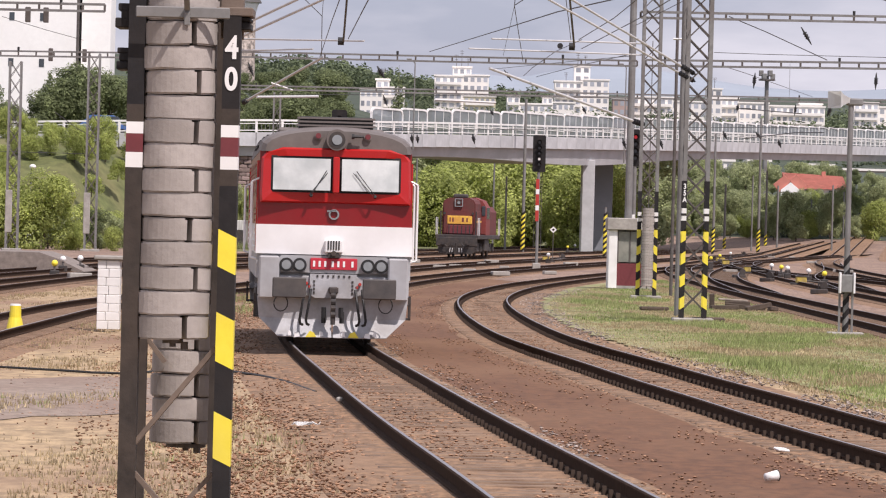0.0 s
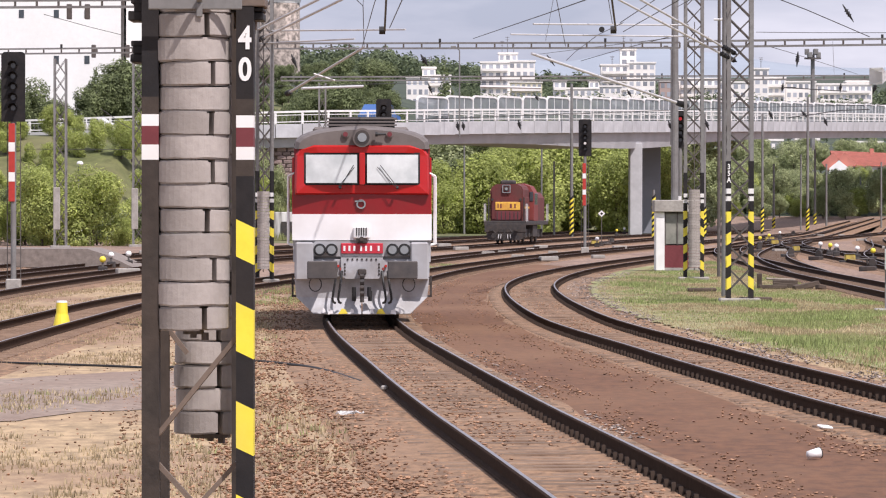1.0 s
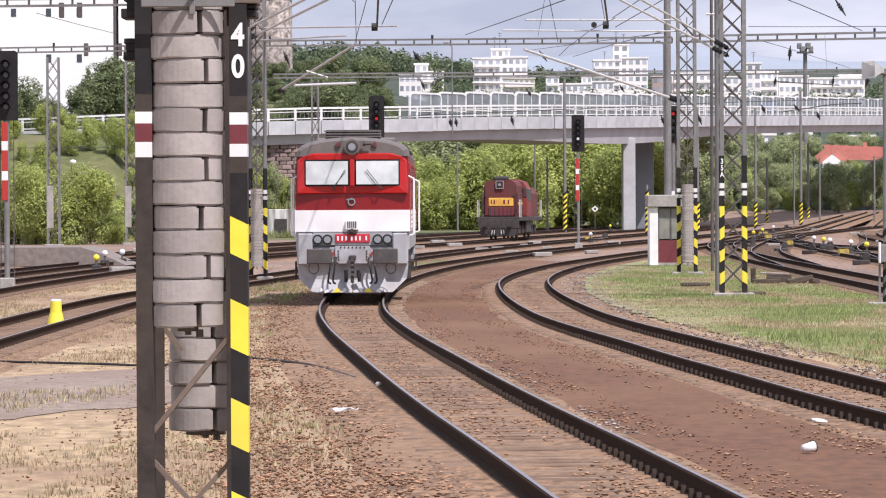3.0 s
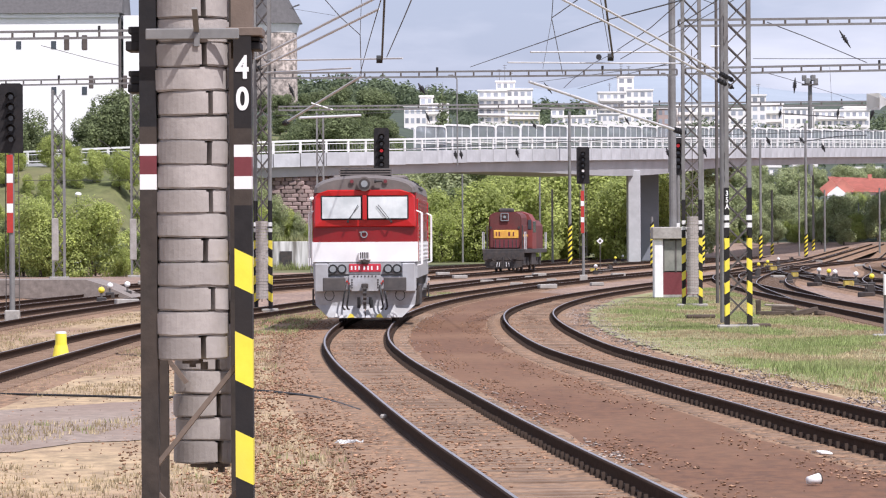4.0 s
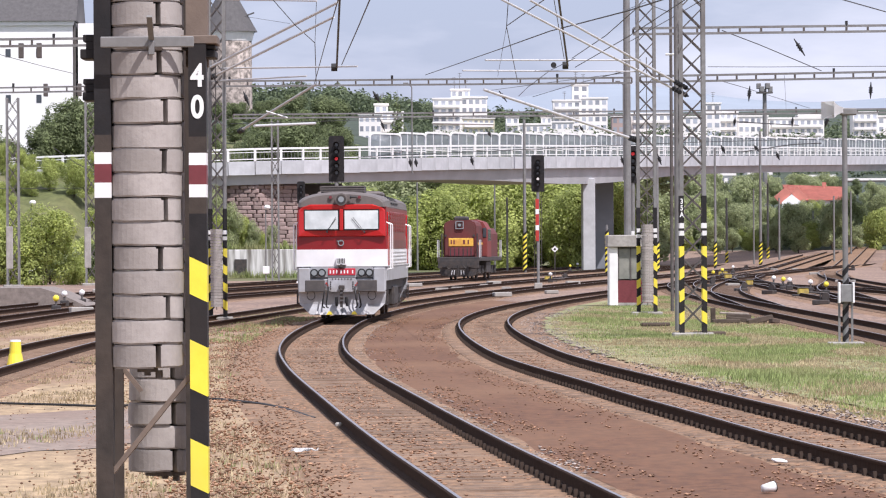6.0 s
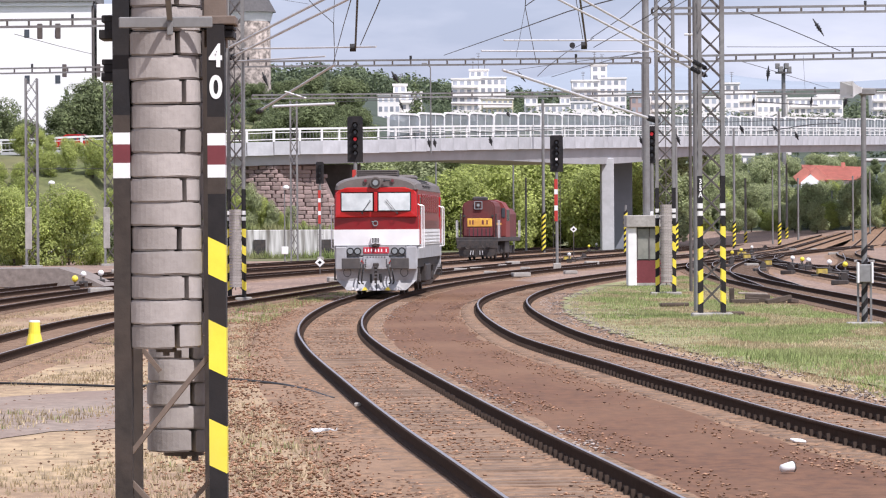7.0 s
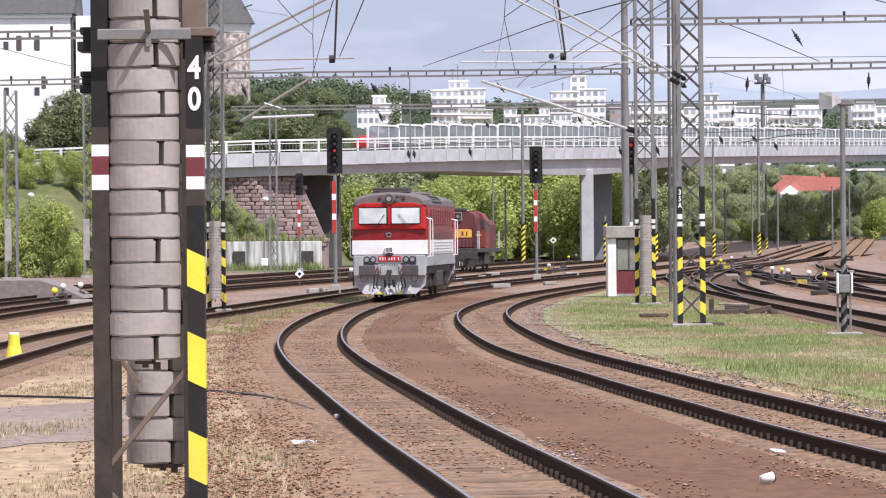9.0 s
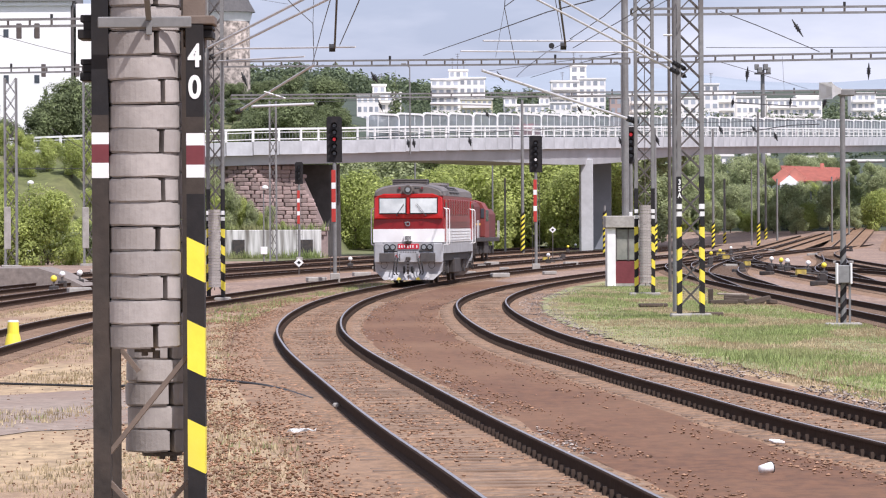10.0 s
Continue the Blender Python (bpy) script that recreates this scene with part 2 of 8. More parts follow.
BLOCK_W = mat("panel_block_white", (0.80, 0.77, 0.73), 0.9, vary=0.05, scale=0.3, bump=0)
BLOCK_C = mat("panel_block_cream", (0.62, 0.57, 0.42), 0.9, vary=0.05, scale=0.3, bump=0)
BLOCK_P = mat("panel_block_brown", (0.40, 0.30, 0.27), 0.9, vary=0.05, scale=0.3, bump=0)
BRIDGE = mat("bridge_concrete", (0.47, 0.475, 0.49), 0.85, vary=0.08, scale=2.5, bump=0.15, dirt=(0.33, 0.33, 0.34), dirt_amount=0.5, dirt_scale=0.7, per="object")
# Bridge concrete darkened: the pier's shade is put into the colour.
PIER_SHADE = mat("pier_shade_concrete", (0.20, 0.21, 0.24), 0.85, vary=0.1, scale=1.2, bump=0.1, dirt=(0.11, 0.125, 0.15), dirt_amount=0.5, dirt_scale=0.3)
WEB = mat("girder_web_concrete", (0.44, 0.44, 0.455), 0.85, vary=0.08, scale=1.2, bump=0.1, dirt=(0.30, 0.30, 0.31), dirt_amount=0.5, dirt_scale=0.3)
HILL = mat("forest_hill", (0.036, 0.050, 0.033), 1.0, vary=0.55, scale=0.22, bump=0.0, dirt=(0.065, 0.085, 0.052), dirt_amount=0.8, dirt_scale=0.05)
# Distance haze is put into this pale blue base colour.
FARHILL = mat("haze_tinted_far_hill", (0.27, 0.31, 0.36), 1.0, vary=0.08, scale=0.004, bump=0.0)
FOREST = leaf_mat("distant_leaf", (0.075, 0.10, 0.065), (0.15, 0.185, 0.10), 0.35)
BANK = mat("grassy_bank", (0.095, 0.11, 0.038), 0.95, vary=0.45, scale=1.2, bump=0.5, dirt=(0.17, 0.15, 0.07), dirt_amount=0.7, dirt_scale=0.15)
BARRIER = mat("noise_barrier_sheet", (0.30, 0.32, 0.34), 0.35, vary=0.1, scale=1.5, bump=0, dirt=(0.20, 0.22, 0.23), dirt_amount=0.5, dirt_scale=0.8, per="object")
# the barrier's sheets let half the light straight through
_nt = BARRIER.node_tree
_tr, _mx = _nt.nodes.new("ShaderNodeBsdfTransparent"), _nt.nodes.new("ShaderNodeMixShader")
_tr.inputs["Color"].default_value = (0.86, 0.90, 0.92, 1)
_mx.inputs["Fac"].default_value = 0.55
_nt.links.new(_nt.nodes["Principled BSDF"].outputs["BSDF"], _mx.inputs[1])
_nt.links.new(_tr.outputs["BSDF"], _mx.inputs[2])
_nt.links.new(_mx.outputs["Shader"], _nt.nodes["Material Output"].inputs["Surface"])
LAMP_RED = glow_mat("signal_lamp_red", (0.9, 0.05, 0.06), 0.25)
LAMP_WHITE = glow_mat("signal_lamp_white", (1.0, 0.95, 0.9), 0.5)

# ---- mesh helpers ----


def link(name, bm, material, parent=None, label="", smooth=False):
    me = bpy.data.meshes.new(name)
    bm.to_mesh(me)
    bm.free()
    for mm in material if isinstance(material, (list, tuple)) else (material,):
        me.materials.append(mm)
    if smooth:
        me.shade_smooth()
    ob = new(name, me)
    if parent is not None:
        ob.parent = parent
    if label:
        ob["label"] = label
    return ob


def part(name, bm, material, parent, label="", smooth=False):
    return link(name, bm, material, parent, label, smooth)


def box(bm, x0, x1, y0, y1, z0, z1, bevel=0.0, m=None, mi=0):
    vs = [bm.verts.new((x, y, z)) for z in (z0, z1) for x, y in ((x0, y0), (x1, y0), (x1, y1), (x0, y1))]
    fs = [bm.faces.new([vs[i] for i in f]) for f in ((3, 2, 1, 0), (4, 5, 6, 7), (0, 1, 5, 4), (1, 2, 6, 5), (2, 3, 7, 6), (3, 0, 4, 7))]
    for f in fs:
        f.material_index = mi
    if m is not None:
        bmesh.ops.transform(bm, matrix=m, verts=vs)
    if bevel:
        es = list({e for f in fs for e in f.edges})
        bmesh.ops.bevel(bm, geom=es, offset=bevel, segments=1, affect="EDGES")
    return bm


def rod(bm, a, b, r=0.03, n=6, r2=None):
    a, b = Vector(a), Vector(b)
    d = b - a
    q = d.to_track_quat("Z", "Y").to_matrix()
    r2 = r if r2 is None else r2
    lo = [bm.verts.new(a + q @ Vector((r * math.cos(6.2832 * i / n), r * math.sin(6.2832 * i / n), 0))) for i in range(n)]
    hi = [bm.verts.new(b + q @ Vector((r2 * math.cos(6.2832 * i / n), r2 * math.sin(6.2832 * i / n), 0))) for i in range(n)]
    for i in range(n):
        bm.faces.new((lo[i], lo[(i + 1) % n], hi[(i + 1) % n], hi[i]))
    bm.faces.new(lo[::-1]), bm.faces.new(hi)
    return bm


def bar(bm, a, b, w=0.06, d=0.06):
    """A square bar from a to b."""
    a, b = Vector(a), Vector(b)
    q = (b - a).to_track_quat("Z", "Y").to_matrix()
    c = ((-w / 2, -d / 2), (w / 2, -d / 2), (w / 2, d / 2), (-w / 2, d / 2))
    lo = [bm.verts.new(a + q @ Vector((x, y, 0))) for x, y in c]
    hi = [bm.verts.new(b + q @ Vector((x, y, 0))) for x, y in c]
    for i in range(4):
        bm.faces.new((lo[i], lo[(i + 1) % 4], hi[(i + 1) % 4], hi[i]))
    bm.faces.new(lo[::-1]), bm.faces.new(hi)
    return bm


def disc(bm, c, axis, r, depth, n=20):
    c, axis = Vector(c), Vector(axis).normalized()
    return rod(bm, c - axis * depth / 2, c + axis * depth / 2, r, n)


def prism(bm, pts, y0, y1, plane="xz"):
    """A solid from an outline, drawn out along the third axis."""
    def at(p, k):
        return {"xz": (p[0], k, p[1]), "yz": (k, p[0], p[1]), "xy": (p[0], p[1], k)}[plane]
    lo = [bm.verts.new(at(p, y0)) for p in pts]
    hi = [bm.verts.new(at(p, y1)) for p in pts]
    n = len(pts)
    for i in range(n):
        bm.faces.new((lo[i], lo[(i + 1) % n], hi[(i + 1) % n], hi[i]))
    bm.faces.new(lo[::-1]), bm.faces.new(hi)
    bmesh.ops.recalc_face_normals(bm, faces=bm.faces[:])
    return bm


def B():
    return bmesh.new()


def empty(name, m=None, label="", category="", group="", kind=""):
    e = new(name)
    e.empty_display_size = 0.2
    if m is not None:
        e.matrix_world = m
    return tagged(e, label, category, group, kind)


def spline(pts, step):
    """Points at even steps along a smooth line through pts (x, y[, z])."""
    p = [Vector((*q, 0.0)[:3]) for q in pts]
    p = [2 * p[0] - p[1]] + p + [2 * p[-1] - p[-2]]
    fine = []
    for i in range(1, len(p) - 2):
        for k in range(40):
            u = k / 40
            a, b, c, d = p[i - 1], p[i], p[i + 1], p[i + 2]
            fine.append(0.5 * ((2 * b) + (c - a) * u + (2 * a - 5 * b + 4 * c - d) * u * u + (3 * b - a - 3 * c + d) * u ** 3))
    fine.append(p[-2])
    out, left = [fine[0]], step
    for a, b in zip(fine[:-1], fine[1:]):
        seg = (b - a).length
        pos = 0.0
        while seg - pos >= left:
            pos += left
            out.append(a.lerp(b, pos / seg))
            left = step
        left -= seg - pos
    return out


def frames_of(line):
    """Place, way and right-hand side at each point of a line."""
    out = []
    for i, p in enumerate(line):
        w = (line[min(i + 1, len(line) - 1)] - line[max(i - 1, 0)]).normalized()
        out.append((p, w, Vector((w.y, -w.x, 0)).normalized()))
    return out


def sweep(bm, line, profile, closed=True, mi=None):
    """Carry an outline (offset to the right, height) along a line."""
    rings = [[bm.verts.new(p + s * o + Vector((0, 0, h))) for o, h in profile] for p, w, s in frames_of(line)]
    n = len(profile)
    for a, b in zip(rings[:-1], rings[1:]):
        for i in range(n if closed else n - 1):
            f = bm.faces.new((a[i], a[(i + 1) % n], b[(i + 1) % n], b[i]))
            if mi:
                f.material_index = mi[i]
    if closed:
        bm.faces.new(rings[0]), bm.faces.new(rings[-1][::-1])
    bmesh.ops.recalc_face_normals(bm, faces=bm.faces[:])
    return bm


def tube(bm, pts, r, n=6):
    """One bent round tube through the points."""
    pts = [Vector(p) for p in pts]
    rings = []
    for i, p in enumerate(pts):
        d = (pts[min(i + 1, len(pts) - 1)] - pts[max(i - 1, 0)]).normalized()
        q = d.to_track_quat("Z", "Y").to_matrix()
        rings.append([bm.verts.new(p + q @ Vector((r * math.cos(6.2832 * k / n), r * math.sin(6.2832 * k / n), 0))) for k in range(n)])
    for a, b in zip(rings[:-1], rings[1:]):
        for k in range(n):
            bm.faces.new((a[k], a[(k + 1) % n], b[(k + 1) % n], b[k]))
    bm.faces.new(rings[0][::-1]), bm.faces.new(rings[-1])
    return bm

# ---- ground ----


def ground_height(x, y):
    """Flat yard; a far slope to the hills, and a bank where the road climbs to the bridge."""
    h = 0.0
    if y > 500:
        u = min((y - 500) / 400, 1.0)
        h += 12.0 * u * u * (3 - 2 * u)
    if y > 900:
        h += (y - 900) * 0.035
    if x < -12 and y > 315:
        y0 = 374 - 36 * min(max((-23 - x) / 4, 0), 1)
        u = min(max((y - y0) / (408 - y0) * 2, 0), 1) * min(max((-12 - x) / 4, 0), 1)
        h += (7.2 + 1.5 * min(max((-20 - x) / 6, 0), 1)) * u * u * (3 - 2 * u)
    if x < -4 and y > 440:
        u = min((y - 440) / 170, 1.0) * min((-4 - x) / 18, 1.0) * min(max((x + 48) / 12, 0), 1) * min(max((820 - y) / 170, 0), 1)
        h += 8.5 * u * u * (3 - 2 * u)
    return h


def make_ground():
    bm = B()
    xs = [-2500, -900, -400, -200, -120, -80] + list(range(-60, 101, 5)) + [120, 160, 220, 320, 500, 900, 2500]
    ys = [-400, -100, -30] + list(range(-10, 420, 6)) + list(range(430, 640, 15)) + list(range(640, 900, 40)) + [900, 1000, 1200, 1500, 2000, 2600, 3400, 4500]
    grid = [[bm.verts.new((x, y, ground_height(x, y) + (0.012 * noise.noise((x * 0.2, y * 0.2, 0)) if y < 300 else 0) - 0.055)) for x in xs] for y in ys]
    for a, b in zip(grid[:-1], grid[1:]):
        for i in range(len(xs) - 1):
            f = bm.faces.new((a[i], a[i + 1], b[i + 1], b[i]))
            c = f.calc_center_median()
            f.material_index = (3 if c.y > 600 else 2) if c.x > 22 and c.y > 400 else 3 if c.y > 560 else 1 if (c.y > 405 or (c.x < -9 and c.y > 342)) else (2 if (c.x > 10.5 or c.y > 168) else 0)
    g = link("ground", bm, [DRYGROUND, BANK, YARD, HILL], smooth=True)
    return tagged(g, "dry trodden grass and gravel of a railway yard", "ground", kind="structure")


make_ground()


def patch(name, outline, z, material, label, category):
    """A piece of ground with a ragged rim, laid over the sheet."""
    line = spline(outline + [outline[0]], 0.8)[:-1]
    bm = B()
    vs = []
    for p in line:
        n = noise.noise_vector((p.x * 0.9, p.y * 0.9, 3.1))
        vs.append(bm.verts.new((p.x + 0.35 * n.x, p.y + 0.5 * n.y, z)))
    f = bm.faces.new(vs)
    bmesh.ops.triangulate(bm, faces=[f])
    bmesh.ops.recalc_face_normals(bm, faces=bm.faces[:])
    if sum(q.normal.z for q in bm.faces) < 0:
        bmesh.ops.reverse_faces(bm, faces=bm.faces[:])
    return tagged(link(name, bm, material), label, category, kind="structure")


# ---- tracks ----
LINE_1 = [(7.2, -45.71), (3.95, 0), (1.12, 38.86), (-0.03, 53.94), (-1.03, 68.34), (-2.37, 89.14), (-3.18, 107.43), (-3.46, 128), (-3.16, 150.86), (-1.92, 178.29), (0.3, 206.86), (3.0, 235.43), (7.6, 274.29), (16.3, 342.86), (31, 457.14), (45, 571.43)]
LINE_2 = [(17, -45.71), (10.8, 0), (5.65, 46.86), (4.13, 64.69), (3.22, 77.26), (1.80, 99.66), (1.16, 130.29), (1.58, 154.29), (3.35, 181.49), (6.6, 212.57), (10.4, 244.57), (14.5, 278.86), (23, 342.86), (39, 457.14), (56, 571.43)]
RAIL_PROFILE = [(-0.068, 0.0), (0.068, 0.0), (0.062, 0.018), (0.010, 0.035), (0.009, 0.125), (0.035, 0.135), (0.036, 0.158), (0.020, 0.172), (-0.020, 0.172), (-0.036, 0.158), (-0.035, 0.135), (-0.009, 0.125), (-0.010, 0.035), (-0.062, 0.018)]
RAIL_MI = [0, 0, 0, 0, 0, 0, 0, 1, 0, 0, 0, 0, 0, 0]


def clip_bm(bm, x, side):
    """One clamp beside the rail's foot, on its rib plate."""
    pts = [(-0.062, -0.01), (0.062, -0.01), (0.040, 0.045), (0.020, 0.085), (-0.020, 0.085), (-0.040, 0.045)]
    prism(bm, pts, x + side * 0.078, x + side * 0.118, "yz")


def sleeper_mesh(buried=False):
    bm = B()
    box(bm, -1.25, 1.25, -0.11, 0.11, -0.10, -0.001, 0.012)
    for x in (-0.7525, 0.7525):
        for side in (-1, 1):
            if not (buried and x < 0 and side < 0):
                clip_bm(bm, x, side)
    for f in bm.faces:
        f.material_index = 1 if max(v.co.z for v in f.verts) > 0.001 else 0
    me = bpy.data.meshes.new("sleeper")
    bm.to_mesh(me)
    bm.free()
    me.materials.append(SLEEPER), me.materials.append(CLIP)
    return me


SLEEPER_MESH, SLEEPER_MESH_DUSTY = sleeper_mesh(), sleeper_mesh(True)


def make_track(pts, label, near=None, pitch=0.57, bed=1.75, bed_z=-0.012, shade=BALLAST, mesh=SLEEPER_MESH, sides=(1.0, 1.0)):
    line = spline(pts, 1.5)
    t = empty("railway_track", label=label, category="railway track", kind="structure")
    bm = B()
    le, ri = bed * sides[0], bed * sides[1]
    prof = [(-le - 0.45, -0.075), (-le, bed_z - 0.02), (-0.9, bed_z + 0.004), (0, bed_z - 0.016), (0.9, bed_z + 0.004), (ri, bed_z - 0.02), (ri + 0.45, -0.075)]
    sweep(bm, line, prof, closed=False)
    if sum(f.normal.z for f in bm.faces) < 0:
        bmesh.ops.reverse_faces(bm, faces=bm.faces[:])
    part("ballast_bed", bm, shade, t)
    for off in (-0.7525, 0.7525):
        bm = B()
        sweep(bm, line, [(o + off, h) for o, h in RAIL_PROFILE], mi=RAIL_MI)
        part("rail", bm, [RAIL, RAILTOP], t)
    if near:
        fine = frames_of(spline(pts, pitch))
        used = [f for f in fine if near[0] < f[0].y < near[1]]
        rnd = random.Random(len(used))
        for p, w, s in used[:290]:
            o = new("sleeper", mesh)
            o.parent = t
            o.matrix_basis = Matrix.Translation((p.x, p.y, rnd.uniform(-0.024, -0.004))) @ Matrix.Rotation(math.atan2(s.y, s.x) + rnd.uniform(-0.02, 0.02), 4, "Z")
        # the rest of the sleepers, joined
        verts, faces = [], []
        for p, w, s in fine[:: 2]:
            if near[0] < p.y < near[1] or p.y < near[0] - 20 or p.y > 330:
                continue
            b = len(verts)
            for x, y in ((-1.25, -0.12), (1.25, -0.12), (1.25, 0.12), (-1.25, 0.12)):
                q = p + s * x + w * y
                verts.append((q.x, q.y, 0.004))
                verts.append((q.x, q.y, -0.08))
            faces += [(b, b + 2, b + 4, b + 6), (b, b + 1, b + 3, b + 2), (b + 2, b + 3, b + 5, b + 4), (b + 4, b + 5, b + 7, b + 6), (b + 6, b + 7, b + 1, b)]
        me = bpy.data.meshes.new("sleeper_row")
        me.from_pydata(verts, [], faces)
        me.materials.append(SLEEPER)
        o = new("sleeper_row", me)
        o.parent = t
        o["kind"] = "stuff"
    else:
        verts, faces = [], []
        for p, w, s in frames_of(spline(pts, 0.62)):
            if p.y > 420:
                break
            b = len(verts)
            for x, y in ((-1.25, -0.13), (1.25, -0.13), (1.25, 0.13), (-1.25, 0.13)):
                q = p + s * x + w * y
                verts.append((q.x, q.y, 0.006))
                verts.append((q.x, q.y, -0.08))
            faces += [(b, b + 2, b + 4, b + 6), (b, b + 1, b + 3, b + 2), (b + 2, b + 3, b + 5, b + 4), (b + 4, b + 5, b + 7, b + 6), (b + 6, b + 7, b + 1, b)]
        me = bpy.data.meshes.new("sleeper_row")
        me.from_pydata(verts, [], faces)
        me.materials.append(SLEEPER)
        o = new("sleeper_row", me)
        o.parent = t
        o["kind"] = "stuff"
    return t


track_1 = make_track(LINE_1, "curving railway track on brown ballast with rusty rails", near=(30, 152), mesh=SLEEPER_MESH_DUSTY, sides=(1.0, 0.76))
track_2 = make_track(LINE_2, "second curving track with dark rails and clamps", near=(40, 178), sides=(0.76, 1.0))
LINE_F = [(-9.2, -45.71), (-9.3, 45.71), (-9.55, 96), (-9.3, 123.43), (-7.4, 153.14), (-4.3, 201.14), (0.9, 262.86), (8.6, 331.43), (22, 445.71), (37, 571.43)]
LINE_G = [(-14.6, -22.86), (-14.8, 91.43), (-14.8, 150.86), (-13, 196.57), (-7.9, 246.86), (-1.72, 292.57), (2.45, 331.43), (5.98, 361.14), (15.5, 434.29), (36, 560)]
LINE_H = [(-18.5, 0), (-18.4, 114.29), (-17.6, 178.29), (-14.8, 228.57), (-9.5, 278.86), (-3.5, 331.43), (3.5, 393.14), (12, 468.57), (22, 560)]
LINE_I = [(-23, 45.71), (-22.5, 160), (-19.5, 228.57), (-13.2, 292.57), (-5, 365.71), (4, 445.71), (15, 548.57)]
LINE_E = [(11.6, -45.71), (12.0, 45.71), (12.0, 123.43), (12.2, 205.71), (13.8, 265.14), (19, 331.43), (31, 445.71), (46, 571.43)]
LINE_K = [(16, -22.86), (16.5, 91.43), (17.1, 173.71), (18.6, 251.43), (22.0, 331.43), (33, 445.71), (50, 582.86)]
LINE_L = [(21.5, 45.71), (22.5, 160), (24.5, 251.43), (30, 354.29), (42, 480), (56, 605.71)]
LINE_M = [(28, 91.43), (30, 205.71), (34, 297.14), (43, 422.86), (58, 571.43)]
# the lines beside the verge climb with the ground at their far end
for pts in (LINE_E, LINE_K, LINE_L, LINE_M):
    pts[:] = [(x, y, ground_height(x, y)) for x, y in pts]
for pts in (LINE_F, LINE_G, LINE_H, LINE_I, LINE_E, LINE_K, LINE_L, LINE_M):
    make_track(pts, "yard track with rusty rails on brown ballast", bed=1.6, bed_z=-0.014)
# crossovers
make_track([(12.1, 171.43), (14.2, 228.57), (18.4, 285.71), (23.5, 342.86)], "turnout branch with rusty rails", bed=1.3, bed_z=-0.018)
make_track([(17.3, 187.43), (20.5, 240), (25.4, 292.57), (31, 361.14)], "turnout branch with rusty rails", bed=1.3, bed_z=-0.018)
make_track([(22.6, 171.43), (22.4, 228.57), (19.4, 262.86), (19.5, 304)], "turnout branch with rusty rails", bed=1.3, bed_z=-0.018)


def strip(name, left, right, z, material, label, category):
    bm = B()
    a, b = spline(left, 1.0), spline(right, 1.0)
    n = 60
    rows = []
    for i in range(n + 1):
        p = a[min(int(i / n * (len(a) - 1)), len(a) - 1)]
        q = b[min(int(i / n * (len(b) - 1)), len(b) - 1)]
        rows.append([bm.verts.new((p.x + (q.x - p.x) * k / 6, p.y + (q.y - p.y) * k / 6, z + 0.02 * noise.noise((p.x + k, p.y * 0.5, k)))) for k in range(7)])
    for r0, r1 in zip(rows[:-1], rows[1:]):
        for k in range(6):
            bm.faces.new((r0[k], r0[k + 1], r1[k + 1], r1[k]))
    bmesh.ops.recalc_face_normals(bm, faces=bm.faces[:])
    if sum(f.normal.z for f in bm.faces) < 0:
        bmesh.ops.reverse_faces(bm, faces=bm.faces[:])
    return tagged(link(name, bm, material, smooth=True), label, category, kind="structure")


# bare brown earth between the two curves
L1, L2 = spline(LINE_1, 2.0), spline(LINE_2, 2.0)


def beside(line, off, y0, y1):
    return [(p.x + s.x * off, p.y + s.y * off) for p, w, s in frames_of(line) if y0 < p.y < y1][::3]


strip("dirt_path", beside(L1, 1.3, -10, 215), beside(L2, -1.3, -10, 205), -0.030, DIRT, "bare trodden reddish-brown earth between two tracks", "dirt path")
patch("grass_verge", [(7.4, 62), (9.6, 52), (10.4, 60), (10.4, 92), (10.3, 123), (10.2, 171), (10.6, 215), (9.6, 222), (6.0, 196), (4.4, 174), (3.3, 152), (3.0, 130), (3.6, 105), (5.2, 84)], -0.022, GRASS, "patchy green and yellowed grass between tracks", "grass verge")
patch("old_tarmac_patch", [(-9, 54.86), (-7.5, 67.43), (-5.0, 72), (-3.6, 67.43), (-3.4, 61.71), (-5, 57.14), (-7.4, 52.57)], -0.044, TARMAC, "worn tarmac patch in dry grass beside the track", "tarmac")

# ---- balance weights and mast at the trackside ----


def weight_bm(slot):
    """A round cast weight with a slot cut in from the rim."""
    bm = B()
    pts = []
    n = 36
    half = math.asin(0.012 / 0.157)
    pts = []
    for i in range(n + 1):
        a = half + (2 * math.pi - 2 * half) * i / n
        pts.append((0.157 * math.cos(a), 0.157 * math.sin(a)))
    pts += [(0.02, -0.012), (0.02, 0.012)]
    prism(bm, pts, 0.0, 0.1015, "xy")
    es = [e for e in bm.edges if abs(e.verts[0].co.z - e.verts[1].co.z) < 1e-4]
    bmesh.ops.bevel(bm, geom=es, offset=0.007, segments=2, affect="EDGES")
    bmesh.ops.rotate(bm, verts=bm.verts[:], cent=(0, 0, 0), matrix=Matrix.Rotation(slot, 3, "Z"))
    return bm


